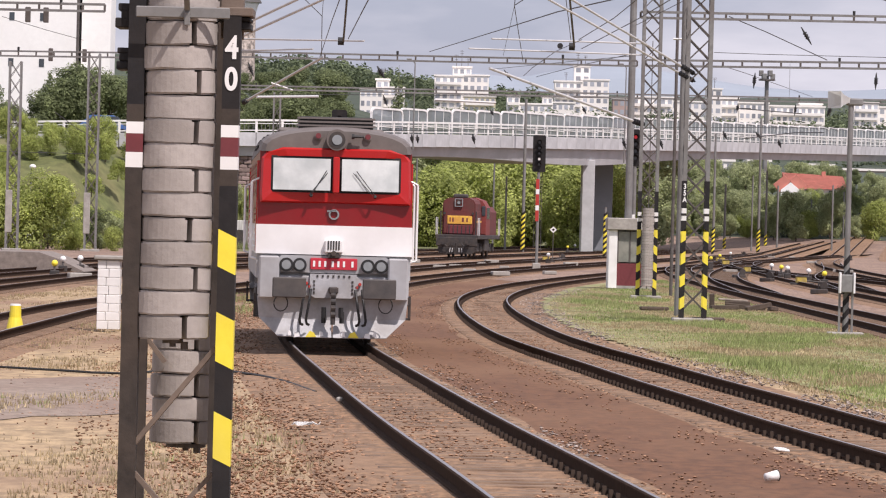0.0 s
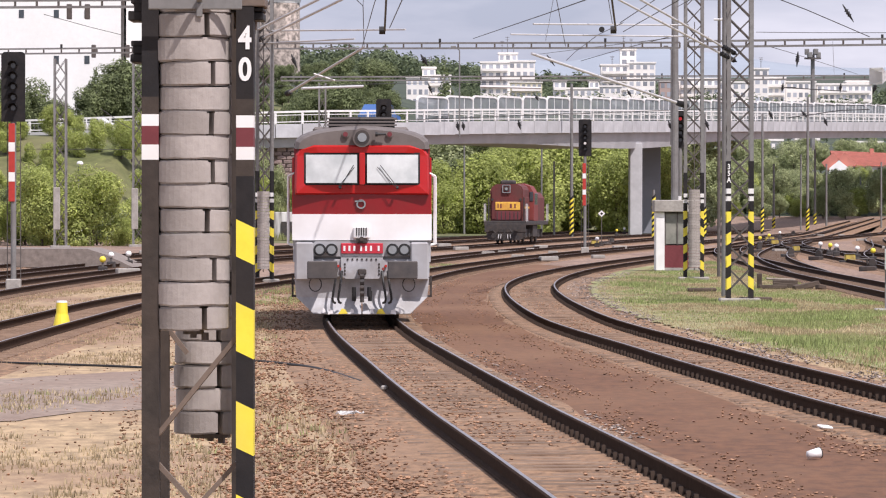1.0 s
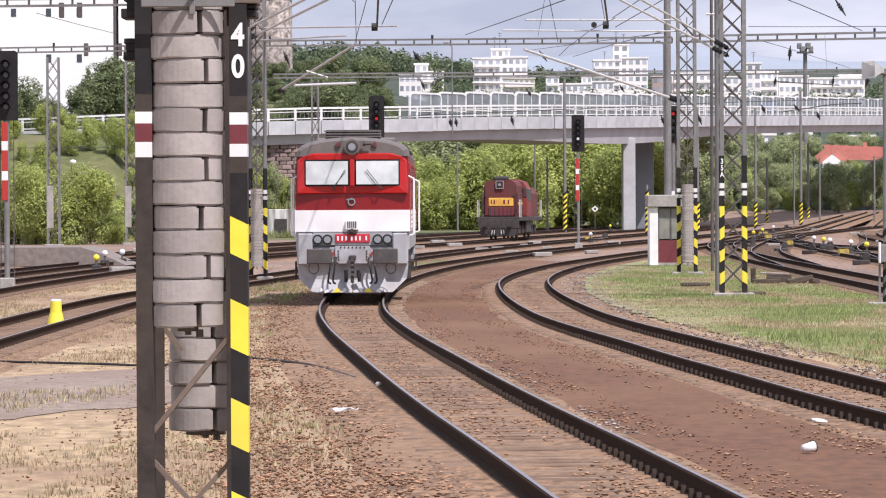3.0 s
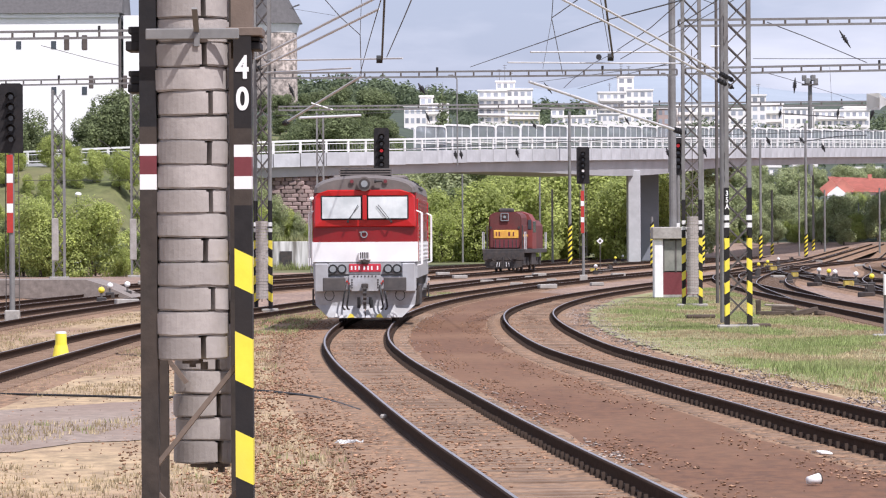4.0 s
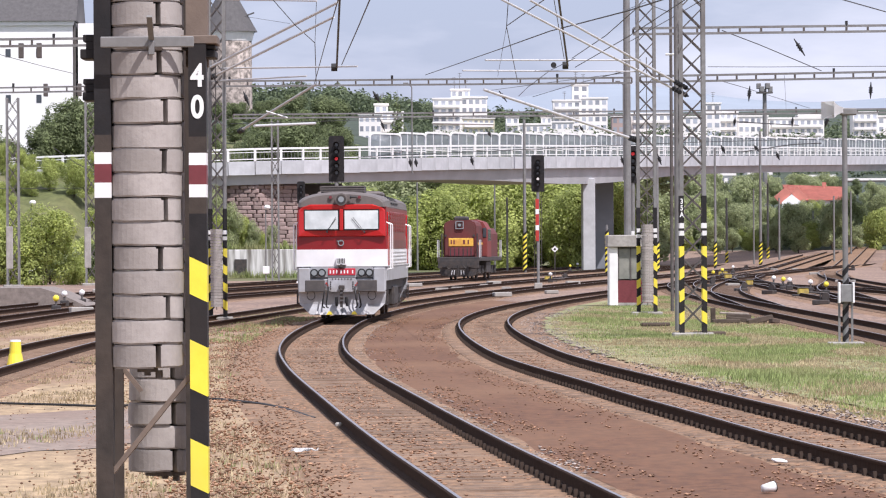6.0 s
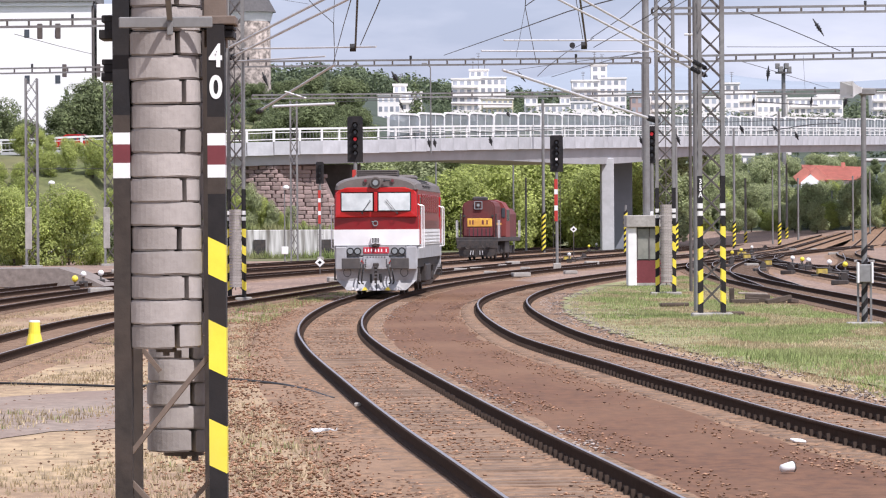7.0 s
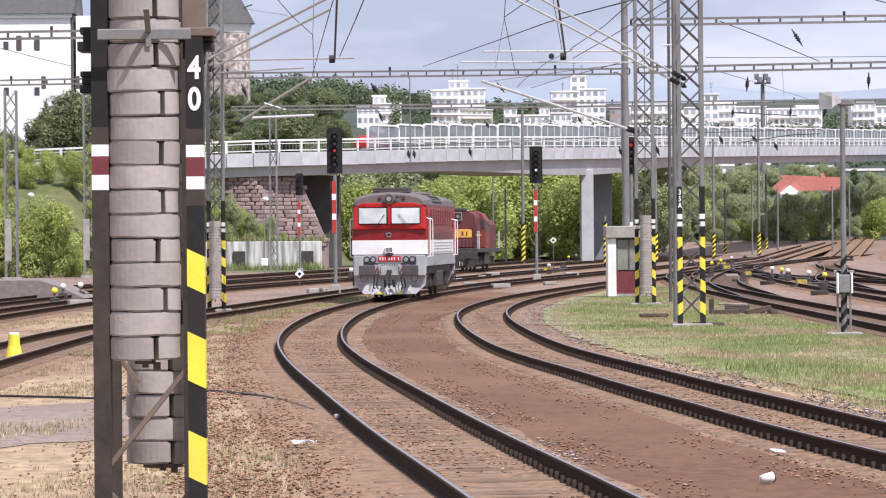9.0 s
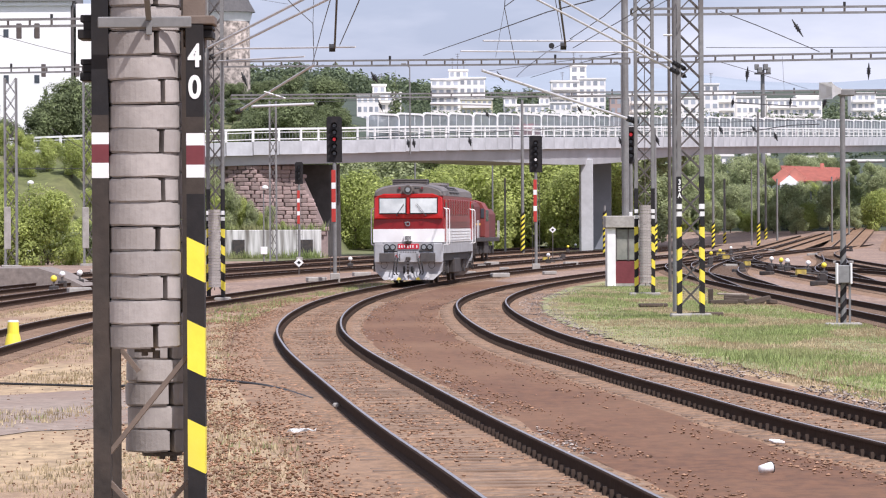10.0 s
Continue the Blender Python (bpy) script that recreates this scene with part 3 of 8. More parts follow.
def make_weights(x, y, z0, count, seed):
    t = empty("balance_weights", pose(x, y, z0), "stack of round grey concrete balance weights on a rod", "balance weights")
    rnd = random.Random(seed)
    meshes = []
    for k in range(6):
        wb = weight_bm(0.0)
        for v in wb.verts:
            c = v.co * 11 + Vector((k * 7.3 + seed, 2.1 * k, 0))
            v.co.z += 0.0045 * noise.noise(c)
            s = 1 + 0.022 * noise.noise(c * 0.6 + Vector((5, 3, 9)))
            v.co.x, v.co.y = v.co.x * s, v.co.y * s
        o = link("weight", wb, WEIGHT)
        meshes.append(o.data)
        bpy.data.objects.remove(o)
    for i in range(count):
        o = new("weight", meshes[(i * 5 + i // 3) % 6])
        o.parent = t
        face = i % 2 == 0
        ang = radians(-90 + 28 + rnd.uniform(-12, 14)) if face else radians(90 + rnd.uniform(-60, 40))
        k = rnd.uniform(0.98, 1.015)
        o.matrix_basis = pose(rnd.uniform(-0.007, 0.007), rnd.uniform(-0.006, 0.006), i * 0.1045, rnd.uniform(-0.6, 0.6), rnd.uniform(-1, 1), 0) @ Matrix.Rotation(ang, 4, "Z") @ Matrix.Diagonal((k, k, 1, 1))
    bm = B()
    rod(bm, (0, 0, -0.035), (0, 0, count * 0.1045 + 0.9), 0.014, 8)
    disc(bm, (0, 0, -0.010), (0, 0, 1), 0.09 if z0 < 1.8 else 0.045, 0.018, 16)
    rod(bm, (0.05, 0, -0.045), (0.05, 0, -0.012), 0.016, 6)
    part("hanger_rod", bm, STEELD, t, "rusty hanger rod")
    return t


def striped(parent, x0, x1, y0, y1, bands, slant, materials):
    """The painted lengths of a post, one part for each; slant: how much a band's edge drops across the face."""
    for z0, z1, mi, sl in bands:
        b = B()
        vs = []
        for y in (y0, y1):
            vs += [b.verts.new((x0, y, z0 + (slant if sl & 1 else 0))), b.verts.new((x1, y, z0)), b.verts.new((x1, y, z1)), b.verts.new((x0, y, z1 + (slant if sl & 2 else 0)))]
        for f in ((0, 1, 2, 3), (7, 6, 5, 4), (1, 0, 4, 5), (2, 1, 5, 6), (3, 2, 6, 7), (0, 3, 7, 4)):
            b.faces.new([vs[i] for i in f])
        part("painted_length", b, materials[mi], parent)


def make_near_mast():
    t = empty("weight_guide_mast", label="tall steel channel frame with warning stripes guiding balance weights", category="catenary mast")
    # far-side post, dark brown with a red and white band
    striped(t, -1.503, -1.430, 19.38, 19.5, [(0.0, 2.735, 0, 0), (2.735, 2.80, 2, 0), (2.80, 2.88, 3, 0), (2.88, 2.93, 2, 0), (2.93, 3.005, 0, 0), (3.005, 5.6, 1, 0)], 0, (BROWNPOST, BLACK, WHITE, MAROON))
    sl = 0.036
    rows, z = [], 0.08
    edges = [0.0, 0.25, 0.45, 0.66, 0.86, 1.07, 1.265, 1.465, 1.665, 1.88, 2.09, 2.285, 2.445]
    for i in range(len(edges) - 1):
        last = i == len(edges) - 2
        rows.append((edges[i], edges[i + 1], 1 if (len(edges) - 2 - i) % 2 == 0 else 0, (1 if i else 0) | 2))
    rows += [(2.445, 2.665, 0, 1), (2.665, 2.735, 2, 0), (2.735, 2.79, 3, 0), (2.79, 2.873, 4, 0), (2.873, 2.925, 3, 0), (2.925, 2.995, 2, 0), (2.995, 3.39, 0, 0)]
    striped(t, -1.115, -1.02, 19.50, 19.62, [(3.3, 5.6, 0, 0)], 0, (TANPOST,))
    part("head_plate", box(B(), -1.14, -0.975, 19.40, 19.64, 3.392, 3.43, 0.004), TANPOST, t, "brown plate")
    striped(t, -1.098, -1.023, 19.38, 19.50, rows, sl, (BLACK, YELLOW, BROWNPOST, WHITE, MAROON))
    # braces
    for a, b in (((-1.44, 19.45, 1.55), (-1.10, 19.43, 1.97)), ((-1.44, 20.18, 1.98), (-1.36, 20.18, 1.88)), ((-1.44, 19.45, 1.43), (-1.10, 19.45, 1.06)), ((-1.44, 19.49, 1.06), (-1.10, 19.49, 1.43)), ((-1.44, 19.45, 0.95), (-1.10, 19.45, 0.55)), ((-1.44, 19.49, 0.5), (-1.10, 19.49, 0.95))):
        bm = B()
        bar(bm, a, b, 0.045, 0.02)
        part("brace", bm, TANPOST, t)
    # clamp band and bracket ends
    bm = B()
    box(bm, -1.468, -1.068, 19.285, 19.297, 3.374, 3.421, 0.004)
    part("clamp_band", bm, STEEL, t, "bare galvanised clamp band")
    bm = B()
    box(bm, -1.262, -1.236, 19.277, 19.285, 3.342, 3.40, 0.003)
    part("clamp_bolt", bm, STEEL, t)
    part("hook_strap", bar(B(), (-1.249, 19.28, 3.41), (-1.249, 19.15, 3.50), 0.024, 0.010), STEEL, t, "bent steel strap")
    for x0, x1, z0, z1 in ((-1.553, -1.47, 3.405, 3.437), (-1.565, -1.47, 3.333, 3.375), (-1.54, -1.47, 3.37, 3.41), (-1.553, -1.48, 3.222, 3.247), (-1.545, -1.48, 3.19, 3.225), (-1.556, -1.48, 3.153, 3.19), (-1.13, -0.985, 3.372, 3.39), (-1.06, -0.985, 3.335, 3.368)):
        bm = B()
        box(bm, x0, x1, 19.43, 19.67, z0, z1, 0.004)
        part("bracket", bm, BLACK, t)
    # second pair of posts behind and their foot
    for x in (-1.47, -1.13):
        bm = B()
        box(bm, x - 0.03, x + 0.03, 20.13, 20.2, 0.0, 5.6)
        part("rear_post", bm, BROWNPOST, t)
    bm = B()
    box(bm, -1.7, -0.85, 19.13, 20.43, -0.2, 0.04, 0.03)
    part("footing", bm, CONCRETE, t, "concrete footing")
    # number on the post, painted
    for ch, z in (("4", 3.222), ("0", 3.087)):
        cu = bpy.data.curves.new("digit", "FONT")
        cu.body, cu.size, cu.align_x, cu.extrude, cu.offset = ch, 0.135, "CENTER", 0.0008, 0.004
        o = new("digit_" + {"4": "four", "0": "zero"}[ch], cu)
        o.parent = t
        o.matrix_basis = pose(-1.060, 19.377, z - 0.010, 90, 0, 0) @ Matrix.Diagonal((0.82, 1, 1, 1))
        cu.materials.append(WHITE)
    return t


make_near_mast()
make_weights(-1.285, 19.45, 2.005, 19, 3)
make_weights(-1.268, 20.35, 1.515, 24, 8)

# ---- bridge ----
DECK = [(-140, 402, 5.6), (-75, 393.14, 6.7), (-40, 377.14, 7.75), (-18, 377.14, 8.50), (-9, 384, 8.78), (0.9, 406.86, 9.38), (14.7, 445.71, 10.15), (33, 514.29, 11.45), (59, 605.71, 13.1), (95, 731.43, 15.5)]


def make_bridge():
    t = empty("road_bridge", label="pale concrete road bridge over the tracks with railings", category="bridge")
    line = spline(DECK, 1.0)
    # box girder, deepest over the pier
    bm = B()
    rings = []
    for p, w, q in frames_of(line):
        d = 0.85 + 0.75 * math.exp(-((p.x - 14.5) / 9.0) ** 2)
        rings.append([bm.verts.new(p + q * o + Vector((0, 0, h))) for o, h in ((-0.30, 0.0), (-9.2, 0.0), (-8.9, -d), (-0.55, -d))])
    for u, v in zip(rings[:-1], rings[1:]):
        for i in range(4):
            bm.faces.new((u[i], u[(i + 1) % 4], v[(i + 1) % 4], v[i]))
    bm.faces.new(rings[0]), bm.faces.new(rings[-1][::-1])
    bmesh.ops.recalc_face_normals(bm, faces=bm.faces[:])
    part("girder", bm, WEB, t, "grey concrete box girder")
    bm = B()
    sweep(bm, line, [(-0.12, 0.9), (-9.5, 0.9), (-9.5, 0.0), (-0.12, 0.0)])
    part("road_slab", bm, ASPHALT, t, "asphalt road deck")
    # fascia panels and railing posts, closer together over the abutment
    near = [f for f in frames_of(spline(DECK, 2.3)) if f[0].x < -9.5]
    stations = near + [f for f in frames_of(spline(DECK, 3.3)) if f[0].x >= -9.0]
    fascia = post = None
    for (p, w, q), (p2, _, _) in zip(stations[:-1], stations[1:]):
        d = p2 - p
        m = Matrix.Translation(p) @ Matrix(((d.x / 2.4, q.x, 0, 0), (d.y / 2.4, q.y, 0, 0), (d.z / 2.4, 0, 1, 0), (0, 0, 0, 1)))
        if fascia is None:
            o = part("fascia_panel", box(B(), 0.03, 2.37, -0.03, 0.04, -0.02, 1.12, 0.01), BRIDGE, t)
            fascia = o.data
            o2 = part("railing_post", box(B(), -0.11, 0.11, -0.06, 0.06, 1.08, 2.12, 0.02), WHITE, t)
            post = o2.data
        else:
            o, o2 = new("fascia_panel", fascia), new("railing_post", post)
            o.parent = o2.parent = t
        o.matrix_basis = m
        o2.matrix_basis = Matrix.Translation(p) @ Matrix.Rotation(math.atan2(w.y, w.x), 4, "Z")
    for h, k in ((2.12, 0.08), (1.85, 0.03), (1.28, 0.04)):
        bm = B()
        sweep(bm, line, [(-k, h - k), (k, h - k), (k, h + k), (-k, h + k)])
        part("railing_bar", bm, WHITE, t)
    # thin balusters between the lower bars
    rod_mesh = None
    for p, w, q in frames_of(spline(DECK, 0.36)):
        if -45 < p.x < -8:
            if rod_mesh is None:
                o = part("baluster", bar(B(), (0, 0, 1.28), (0, 0, 1.85), 0.035, 0.03), STEEL, t)
                rod_mesh = o.data
            else:
                o = new("baluster", rod_mesh)
                o.parent = t
            o.matrix_basis = Matrix.Translation(p)
    # noise barrier: long rounded translucent panels in pale frames
    panel = rim = None
    LP = 6.3
    for p, w, q in [f for f in frames_of(spline(DECK, LP)) if f[0].x > -8.4]:
        if panel is None:
            arc = [(0.10, 0.0), (0.10, 1.80), (0.22, 2.02), (0.5, 2.14), (0.9, 2.18), (LP - 0.9, 2.18), (LP - 0.5, 2.14), (LP - 0.22, 2.02), (LP - 0.10, 1.80), (LP - 0.10, 0.0)]
            o = part("barrier_panel", prism(B(), arc, -0.015, 0.015), BARRIER, t, "translucent sheet")
            panel = o.data
            bm = B()
            for (x0, z0), (x1, z1) in zip(arc[:-1], arc[1:]):
                bar(bm, (x0, 0, z0), (x1, 0, z1), 0.15, 0.16)
            bar(bm, (0.1, 0, 0.62), (LP - 0.1, 0, 0.62), 0.10, 0.08)
            for k in (1, 2):
                bar(bm, (LP * k / 3, 0, 0), (LP * k / 3, 0, 2.16), 0.07, 0.08)
            o2 = part("barrier_frame", bm, WHITE, t, "pale rounded frame")
            rim = o2.data
        else:
            o, o2 = new("barrier_panel", panel), new("barrier_frame", rim)
            o.parent = o2.parent = t
        for k in (o, o2):
            k.matrix_basis = Matrix.Translation(p + Vector((0, 0, 1.16))) @ Matrix.Rotation(math.atan2(w.y, w.x), 4, "Z") @ pose(0, 0.6, 0)
    # pier: a narrow column at the deck's edge and a wide one behind it
    bm = B()
    box(bm, -0.62, 0.62, -0.5, 0.5, 0.0, 9.1, 0.06)
    part("pier_column", bm, BRIDGE, t, "pale concrete column").matrix_basis = pose(14.15, 446.2, 0, 0, 0, 8)
    # wide column stands in for the pier's dark side, shade in its colour
    bm = B()
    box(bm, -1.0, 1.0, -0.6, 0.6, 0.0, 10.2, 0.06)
    part("pier_column", bm, PIER_SHADE, t, "concrete column with shade in its colour").matrix_basis = pose(16.45, 470.0, 0, 0, 0, 8)
    # slanting strut at the abutment, its under-deck shade put into the colour
    bm = B()
    prism(bm, [(-12.9, 7.9), (-8.9, 7.9), (-8.8, 0.0), (-10.2, 0.0)], 389.5, 392)
    part("abutment_strut", bm, mat("under_deck_shade_concrete", (0.085, 0.08, 0.078), 0.9, vary=0.2, scale=1.5, bump=0.2), t, "slanting concrete strut with under-deck shade in its colour")
    return t


make_bridge()

# ---- the red and white locomotive ----


def body_section(z0, z1, half, y0, y1, bm, nose=0.0, n=3):
    """A band of the body: plan outline with softly rounded ends."""
    out = []
    for k in range(-6, 7):
        u = k / 6
        out.append((u * half, y0 + nose * u * u))
    for k in range(6, -7, -1):
        u = k / 6
        out.append((u * half, y1 - nose * u * u))
    prism(bm, out, z0, z1, "xy")


def roof_points(half, z_edge, z_top, n=14):
    pts = []
    for i in range(n + 1):
        a = math.pi * i / n
        c = math.cos(a)
        pts.append((half * c, z_edge + (z_top - z_edge) * math.sin(a) ** 0.75))
    return pts


def make_wheelset(parent, y):
    w = part("wheelset", rod(B(), (-0.66, 0, 0), (0.66, 0, 0), 0.085, 10), LOCO_DARK, parent)
    w.matrix_basis = pose(0, y, 0.5)
    for x in (-0.75, 0.75):
        bm = B()
        disc(bm, (x, 0, 0), (1, 0, 0), 0.5, 0.13, 28)
        disc(bm, (x * 0.93, 0, 0), (1, 0, 0), 0.53, 0.03, 28)
        for k in range(6):
            a = k * math.pi / 3
            rod(bm, (x * 1.09, 0.3 * math.cos(a), 0.3 * math.sin(a)), (x * 1.10, 0.3 * math.cos(a), 0.3 * math.sin(a)), 0.05, 8)
        part("wheel", bm, LOCO_DARK, w, "dark steel wheel")
    return w


def make_bogie(parent, y):
    bm = B()
    for x in (-1, 1):
        prism(bm, [(y - 1.9, 0.75), (y - 1.6, 0.95), (y + 1.6, 0.95), (y + 1.9, 0.75), (y + 1.7, 0.5), (y + 0.6, 0.42), (y - 0.6, 0.42), (y - 1.7, 0.5)], x * 1.02, x * 1.14, "yz")
        for dy in (-1.2, 1.2):
            box(bm, min(x * 1.12, x * 1.26), max(x * 1.12, x * 1.26), y + dy - 0.17, y + dy + 0.17, 0.36, 0.68, 0.03)
            for e in (-0.32, 0.32):
                rod(bm, (x * 1.16, y + dy + e, 0.55), (x * 1.16, y + dy + e, 0.95), 0.075, 8)
    box(bm, -1.0, 1.0, y - 0.3, y + 0.3, 0.5, 0.9, 0.03)
    part("bogie_frame", bm, LOCO_DARK, parent)


def make_loco():
    t = empty("diesel_locomotive", label="red and white diesel locomotive with blinds drawn in its windscreens", category="locomotive")
    L = 16.5
    # lower grey band, white band, dark red band
    bm = B()
    body_section(1.24, 1.70, 1.45, 0.10, L - 0.10, bm, 0.10)
    part("lower_body", bm, LOCO_GREY, t, "grey lower body band")
    bm = B()
    body_section(1.70, 2.25, 1.47, 0.0, L, bm, 0.14)
    part("white_band", bm, LOCO_WHITE, t, "white painted waist band")
    bm = B()
    body_section(2.25, 2.70, 1.45, 0.02, L - 0.02, bm, 0.14)
    part("dark_red_band", bm, LOCO_DRED, t, "dark red band")
    # upper red body, behind the raked screen
    bm = B()
    body_section(2.70, 3.64, 1.43, 0.10, L - 0.10, bm, 0.12)
    part("upper_body", bm, LOCO_DRED, t, "dark red upper body")
    # roof with rounded ends
    bm = B()
    rings = []
    for y, k, dz in ((0.02, 0.93, 0.0), (0.16, 0.985, 0.02), (0.6, 1.0, 0.06), (2.2, 1.0, 0.08), (L - 2.2, 1.0, 0.08), (L - 0.6, 1.0, 0.06), (L - 0.16, 0.985, 0.02), (L - 0.02, 0.93, 0.0)):
        rings.append([bm.verts.new((x * k, y, z + (dz if z > 3.66 else 0))) for x, z in roof_points(1.44, 3.62, 3.62 + 0.44 * k)])
    for a, b in zip(rings[:-1], rings[1:]):
        for i in range(len(a) - 1):
            bm.faces.new((a[i], a[i + 1], b[i + 1], b[i]))
        bm.faces.new((a[-1], a[0], b[0], b[-1]))
    bm.faces.new(rings[0][::-1]), bm.faces.new(rings[-1])
    bmesh.ops.recalc_face_normals(bm, faces=bm.faces[:])
    part("roof", bm, LOCO_ROOF, t, "dull grey-brown rounded roof", smooth=False)
    # roof hatches and fan housing
    bm = B()
    box(bm, -0.70, 0.70, 0.75, 2.0, 4.06, 4.31, 0.03)
    g = part("exhaust_housing", bm, RUBBER, t, "black roof box with slats")
    for k in range(3):
        bm = B()
        box(bm, -0.74, 0.74, 0.70, 0.76, 4.12 + k * 0.07, 4.155 + k * 0.07)
        part("slat", bm, LOCO_ROOF, g)
    for y in (4.2, 6.0):
        bm = B()
        box(bm, -1.05, 1.05, y, y + 1.5, 4.02, 4.16, 0.05)
        part("roof_hatch", bm, LOCO_ROOF, t)
    for y in (9.2, 11.2):
        bm = B()
        disc(bm, (0, y, 4.16), (0, 0, 1), 0.8, 0.14, 24)
        part("fan_ring", bm, LOCO_ROOF, t)
    for sx in (-1, 1):
        for y0 in (3.6, 5.3, 7.0):
            for x, z in ((1.43, 3.76), (1.375, 3.86), (1.31, 3.925), (1.24, 3.97)):
                part("roof_louvre", bar(B(), (sx * x, y0, z), (sx * x, y0 + 1.4, z), 0.05, 0.05), RUBBER, t)
    for end in (0, 1):
        def E(m):
            return m if not end else Matrix.Translation((0, L, 0)) @ Matrix.Rotation(math.pi, 4, "Z") @ m
        def add(name, bm, material, label="", parent=None, smooth=False):
            if parent is None:
                bmesh.ops.transform(bm, matrix=E(Matrix()), verts=bm.verts[:])
                return part(name, bm, material, t, label, smooth)
            bmesh.ops.transform(bm, matrix=E(Matrix()), verts=bm.verts[:])
            return part(name, bm, material, parent, label, smooth)
        # bright red screen surround, leaning out as a brow
        bm = B()
        o = [(-1.41, 2.66), (1.41, 2.66), (1.42, 2.78), (1.40, 3.50), (1.30, 3.63), (1.0, 3.70), (-1.0, 3.70), (-1.30, 3.63), (-1.40, 3.50), (-1.42, 2.78)]
        i1 = [(-1.18, 2.86), (1.18, 2.86), (1.22, 2.9), (1.22, 3.48), (1.18, 3.53), (0.9, 3.54), (-0.9, 3.54), (-1.18, 3.53), (-1.22, 3.48), (-1.22, 2.9)]
        def yy(x, z):
            return -0.16 + 0.17 * (x / 1.42) ** 2 + 0.06 * (z - 2.66)
        vo = [bm.verts.new((x, yy(x, z) + 0.03, z)) for x, z in o]
        vm = [bm.verts.new((x * 0.972, yy(x, z) - 0.03, 3.18 + (z - 3.18) * 0.94)) for x, z in o]
        vi = [bm.verts.new((x, yy(x, z) + 0.0, z)) for x, z in i1]
        vb = [bm.verts.new((x, 0.35, z)) for x, z in o]
        vr = [bm.verts.new((x, yy(x, z) + 0.10, z)) for x, z in i1]
        n = len(o)
        for a, b in ((vo, vm), (vm, vi), (vb, vo), (vi, vr)):
            for k in range(n):
                bm.faces.new((a[k], a[(k + 1) % n], b[(k + 1) % n], b[k]))
        bmesh.ops.recalc_face_normals(bm, faces=bm.faces[:])
        sur = add("screen_surround", bm, LOCO_RED, "bright red raised screen surround")
        bm = B()
        box(bm, -0.062, 0.062, -0.175, -0.02, 2.86, 3.54, 0.02)
        add("centre_pillar", bm, LOCO_RED, "", sur)
        bm = B()
        box(bm, -1.215, 1.215, -0.005, 0.14, 2.855, 3.545)
        add("screen_gasket", bm, RUBBER, "black rubber gasket", sur)
        for sx in (-1, 1):
            bm = B()
            x0, x1 = sorted((sx * 0.105, sx * 1.180))
            pts = [(x0, 2.90), (x1, 2.90), (x1, 3.50), (x0, 3.50)]
            vs = []
            for a in range(9):
                for b in range(7):
                    x, z = x0 + (x1 - x0) * a / 8, 2.905 + 0.595 * b / 6
                    vs.append(bm.verts.new((x, yy(x, z) - 0.024 + 0.005 * math.sin(a * 2.1 + b * 0.9 + sx), z)))
            for a in range(8):
                for b in range(6):
                    bm.faces.new((vs[a * 7 + b], vs[(a + 1) * 7 + b], vs[(a + 1) * 7 + b + 1], vs[a * 7 + b + 1]))
            add("screen_blind", bm, BLIND, "creased white blind behind the windscreen", sur, True)
            bm = B()
            rod(bm, (sx * 0.60 + 0.14, -0.19, 2.82), (sx * 0.28 + 0.10, -0.165, 3.28), 0.008, 5)
            rod(bm, (sx * 0.60 + 0.10, -0.19, 2.82), (sx * 0.24 + 0.08, -0.165, 3.24), 0.006, 5)
            rod(bm, (sx * 0.60 + 0.14, -0.16, 2.82), (sx * 0.60 + 0.14, -0.10, 2.80), 0.03, 6)
            add("wiper", bm, RUBBER, "black wiper", sur)
        # roof headlight and marker lamps
        bm = B()
        disc(bm, (0, -0.02, 3.86), (0, 1, 0), 0.20, 0.30, 24)
        hl = add("top_headlight", bm, LOCO_ROOF, "round headlight set in the roof")
        bm = B()
        disc(bm, (0, -0.175, 3.86), (0, 1, 0), 0.155, 0.02, 24)
        add("ring", bm, LOCO_DARK, "", hl)
        bm = B()
        disc(bm, (0, -0.19, 3.86), (0, 1, 0), 0.095, 0.02, 20)
        add("lens", bm, LENS, "glass lens", hl)
        for x in (-0.35, 0.58):
            bm = B()
            disc(bm, (x, 0.02, 3.93), (0, 1, 0), 0.075, 0.12, 14)
            ml = add("marker_lamp", bm, LOCO_ROOF, "small hooded marker lamp")
            bm = B()
            disc(bm, (x, -0.045, 3.93), (0, 1, 0), 0.052, 0.02, 12)
            add("lens", bm, MAROON, "", ml)
        bm = B()
        rod(bm, (0.30, -0.10, 3.93), (0.50, -0.10, 3.93), 0.03, 8, 0.02)
        disc(bm, (0.30, -0.10, 3.93), (1, 0, 0), 0.05, 0.05, 10)
        add("horn", bm, RUBBER, "black horn")
        # emblem: a plain pale ring with a bar
        bm = B()
        for k in range(16):
            a0, a1 = k * math.pi / 8, (k + 1) * math.pi / 8
            bar(bm, (-0.02 + 0.085 * math.cos(a0), -0.012, 2.46 + 0.085 * math.sin(a0)), (-0.02 + 0.085 * math.cos(a1), -0.012, 2.46 + 0.085 * math.sin(a1)), 0.03, 0.03)
        bar(bm, (-0.15, -0.012, 2.52), (0.02, -0.012, 2.53), 0.03, 0.03)
        add("emblem", bm, LENS, "pale ring emblem")
        # raised lamp panel and number plate
        bm = B()
        o2 = [(-1.04, 1.36), (1.04, 1.36), (1.04, 1.62), (0.98, 1.68), (-0.98, 1.68), (-1.04, 1.62)]
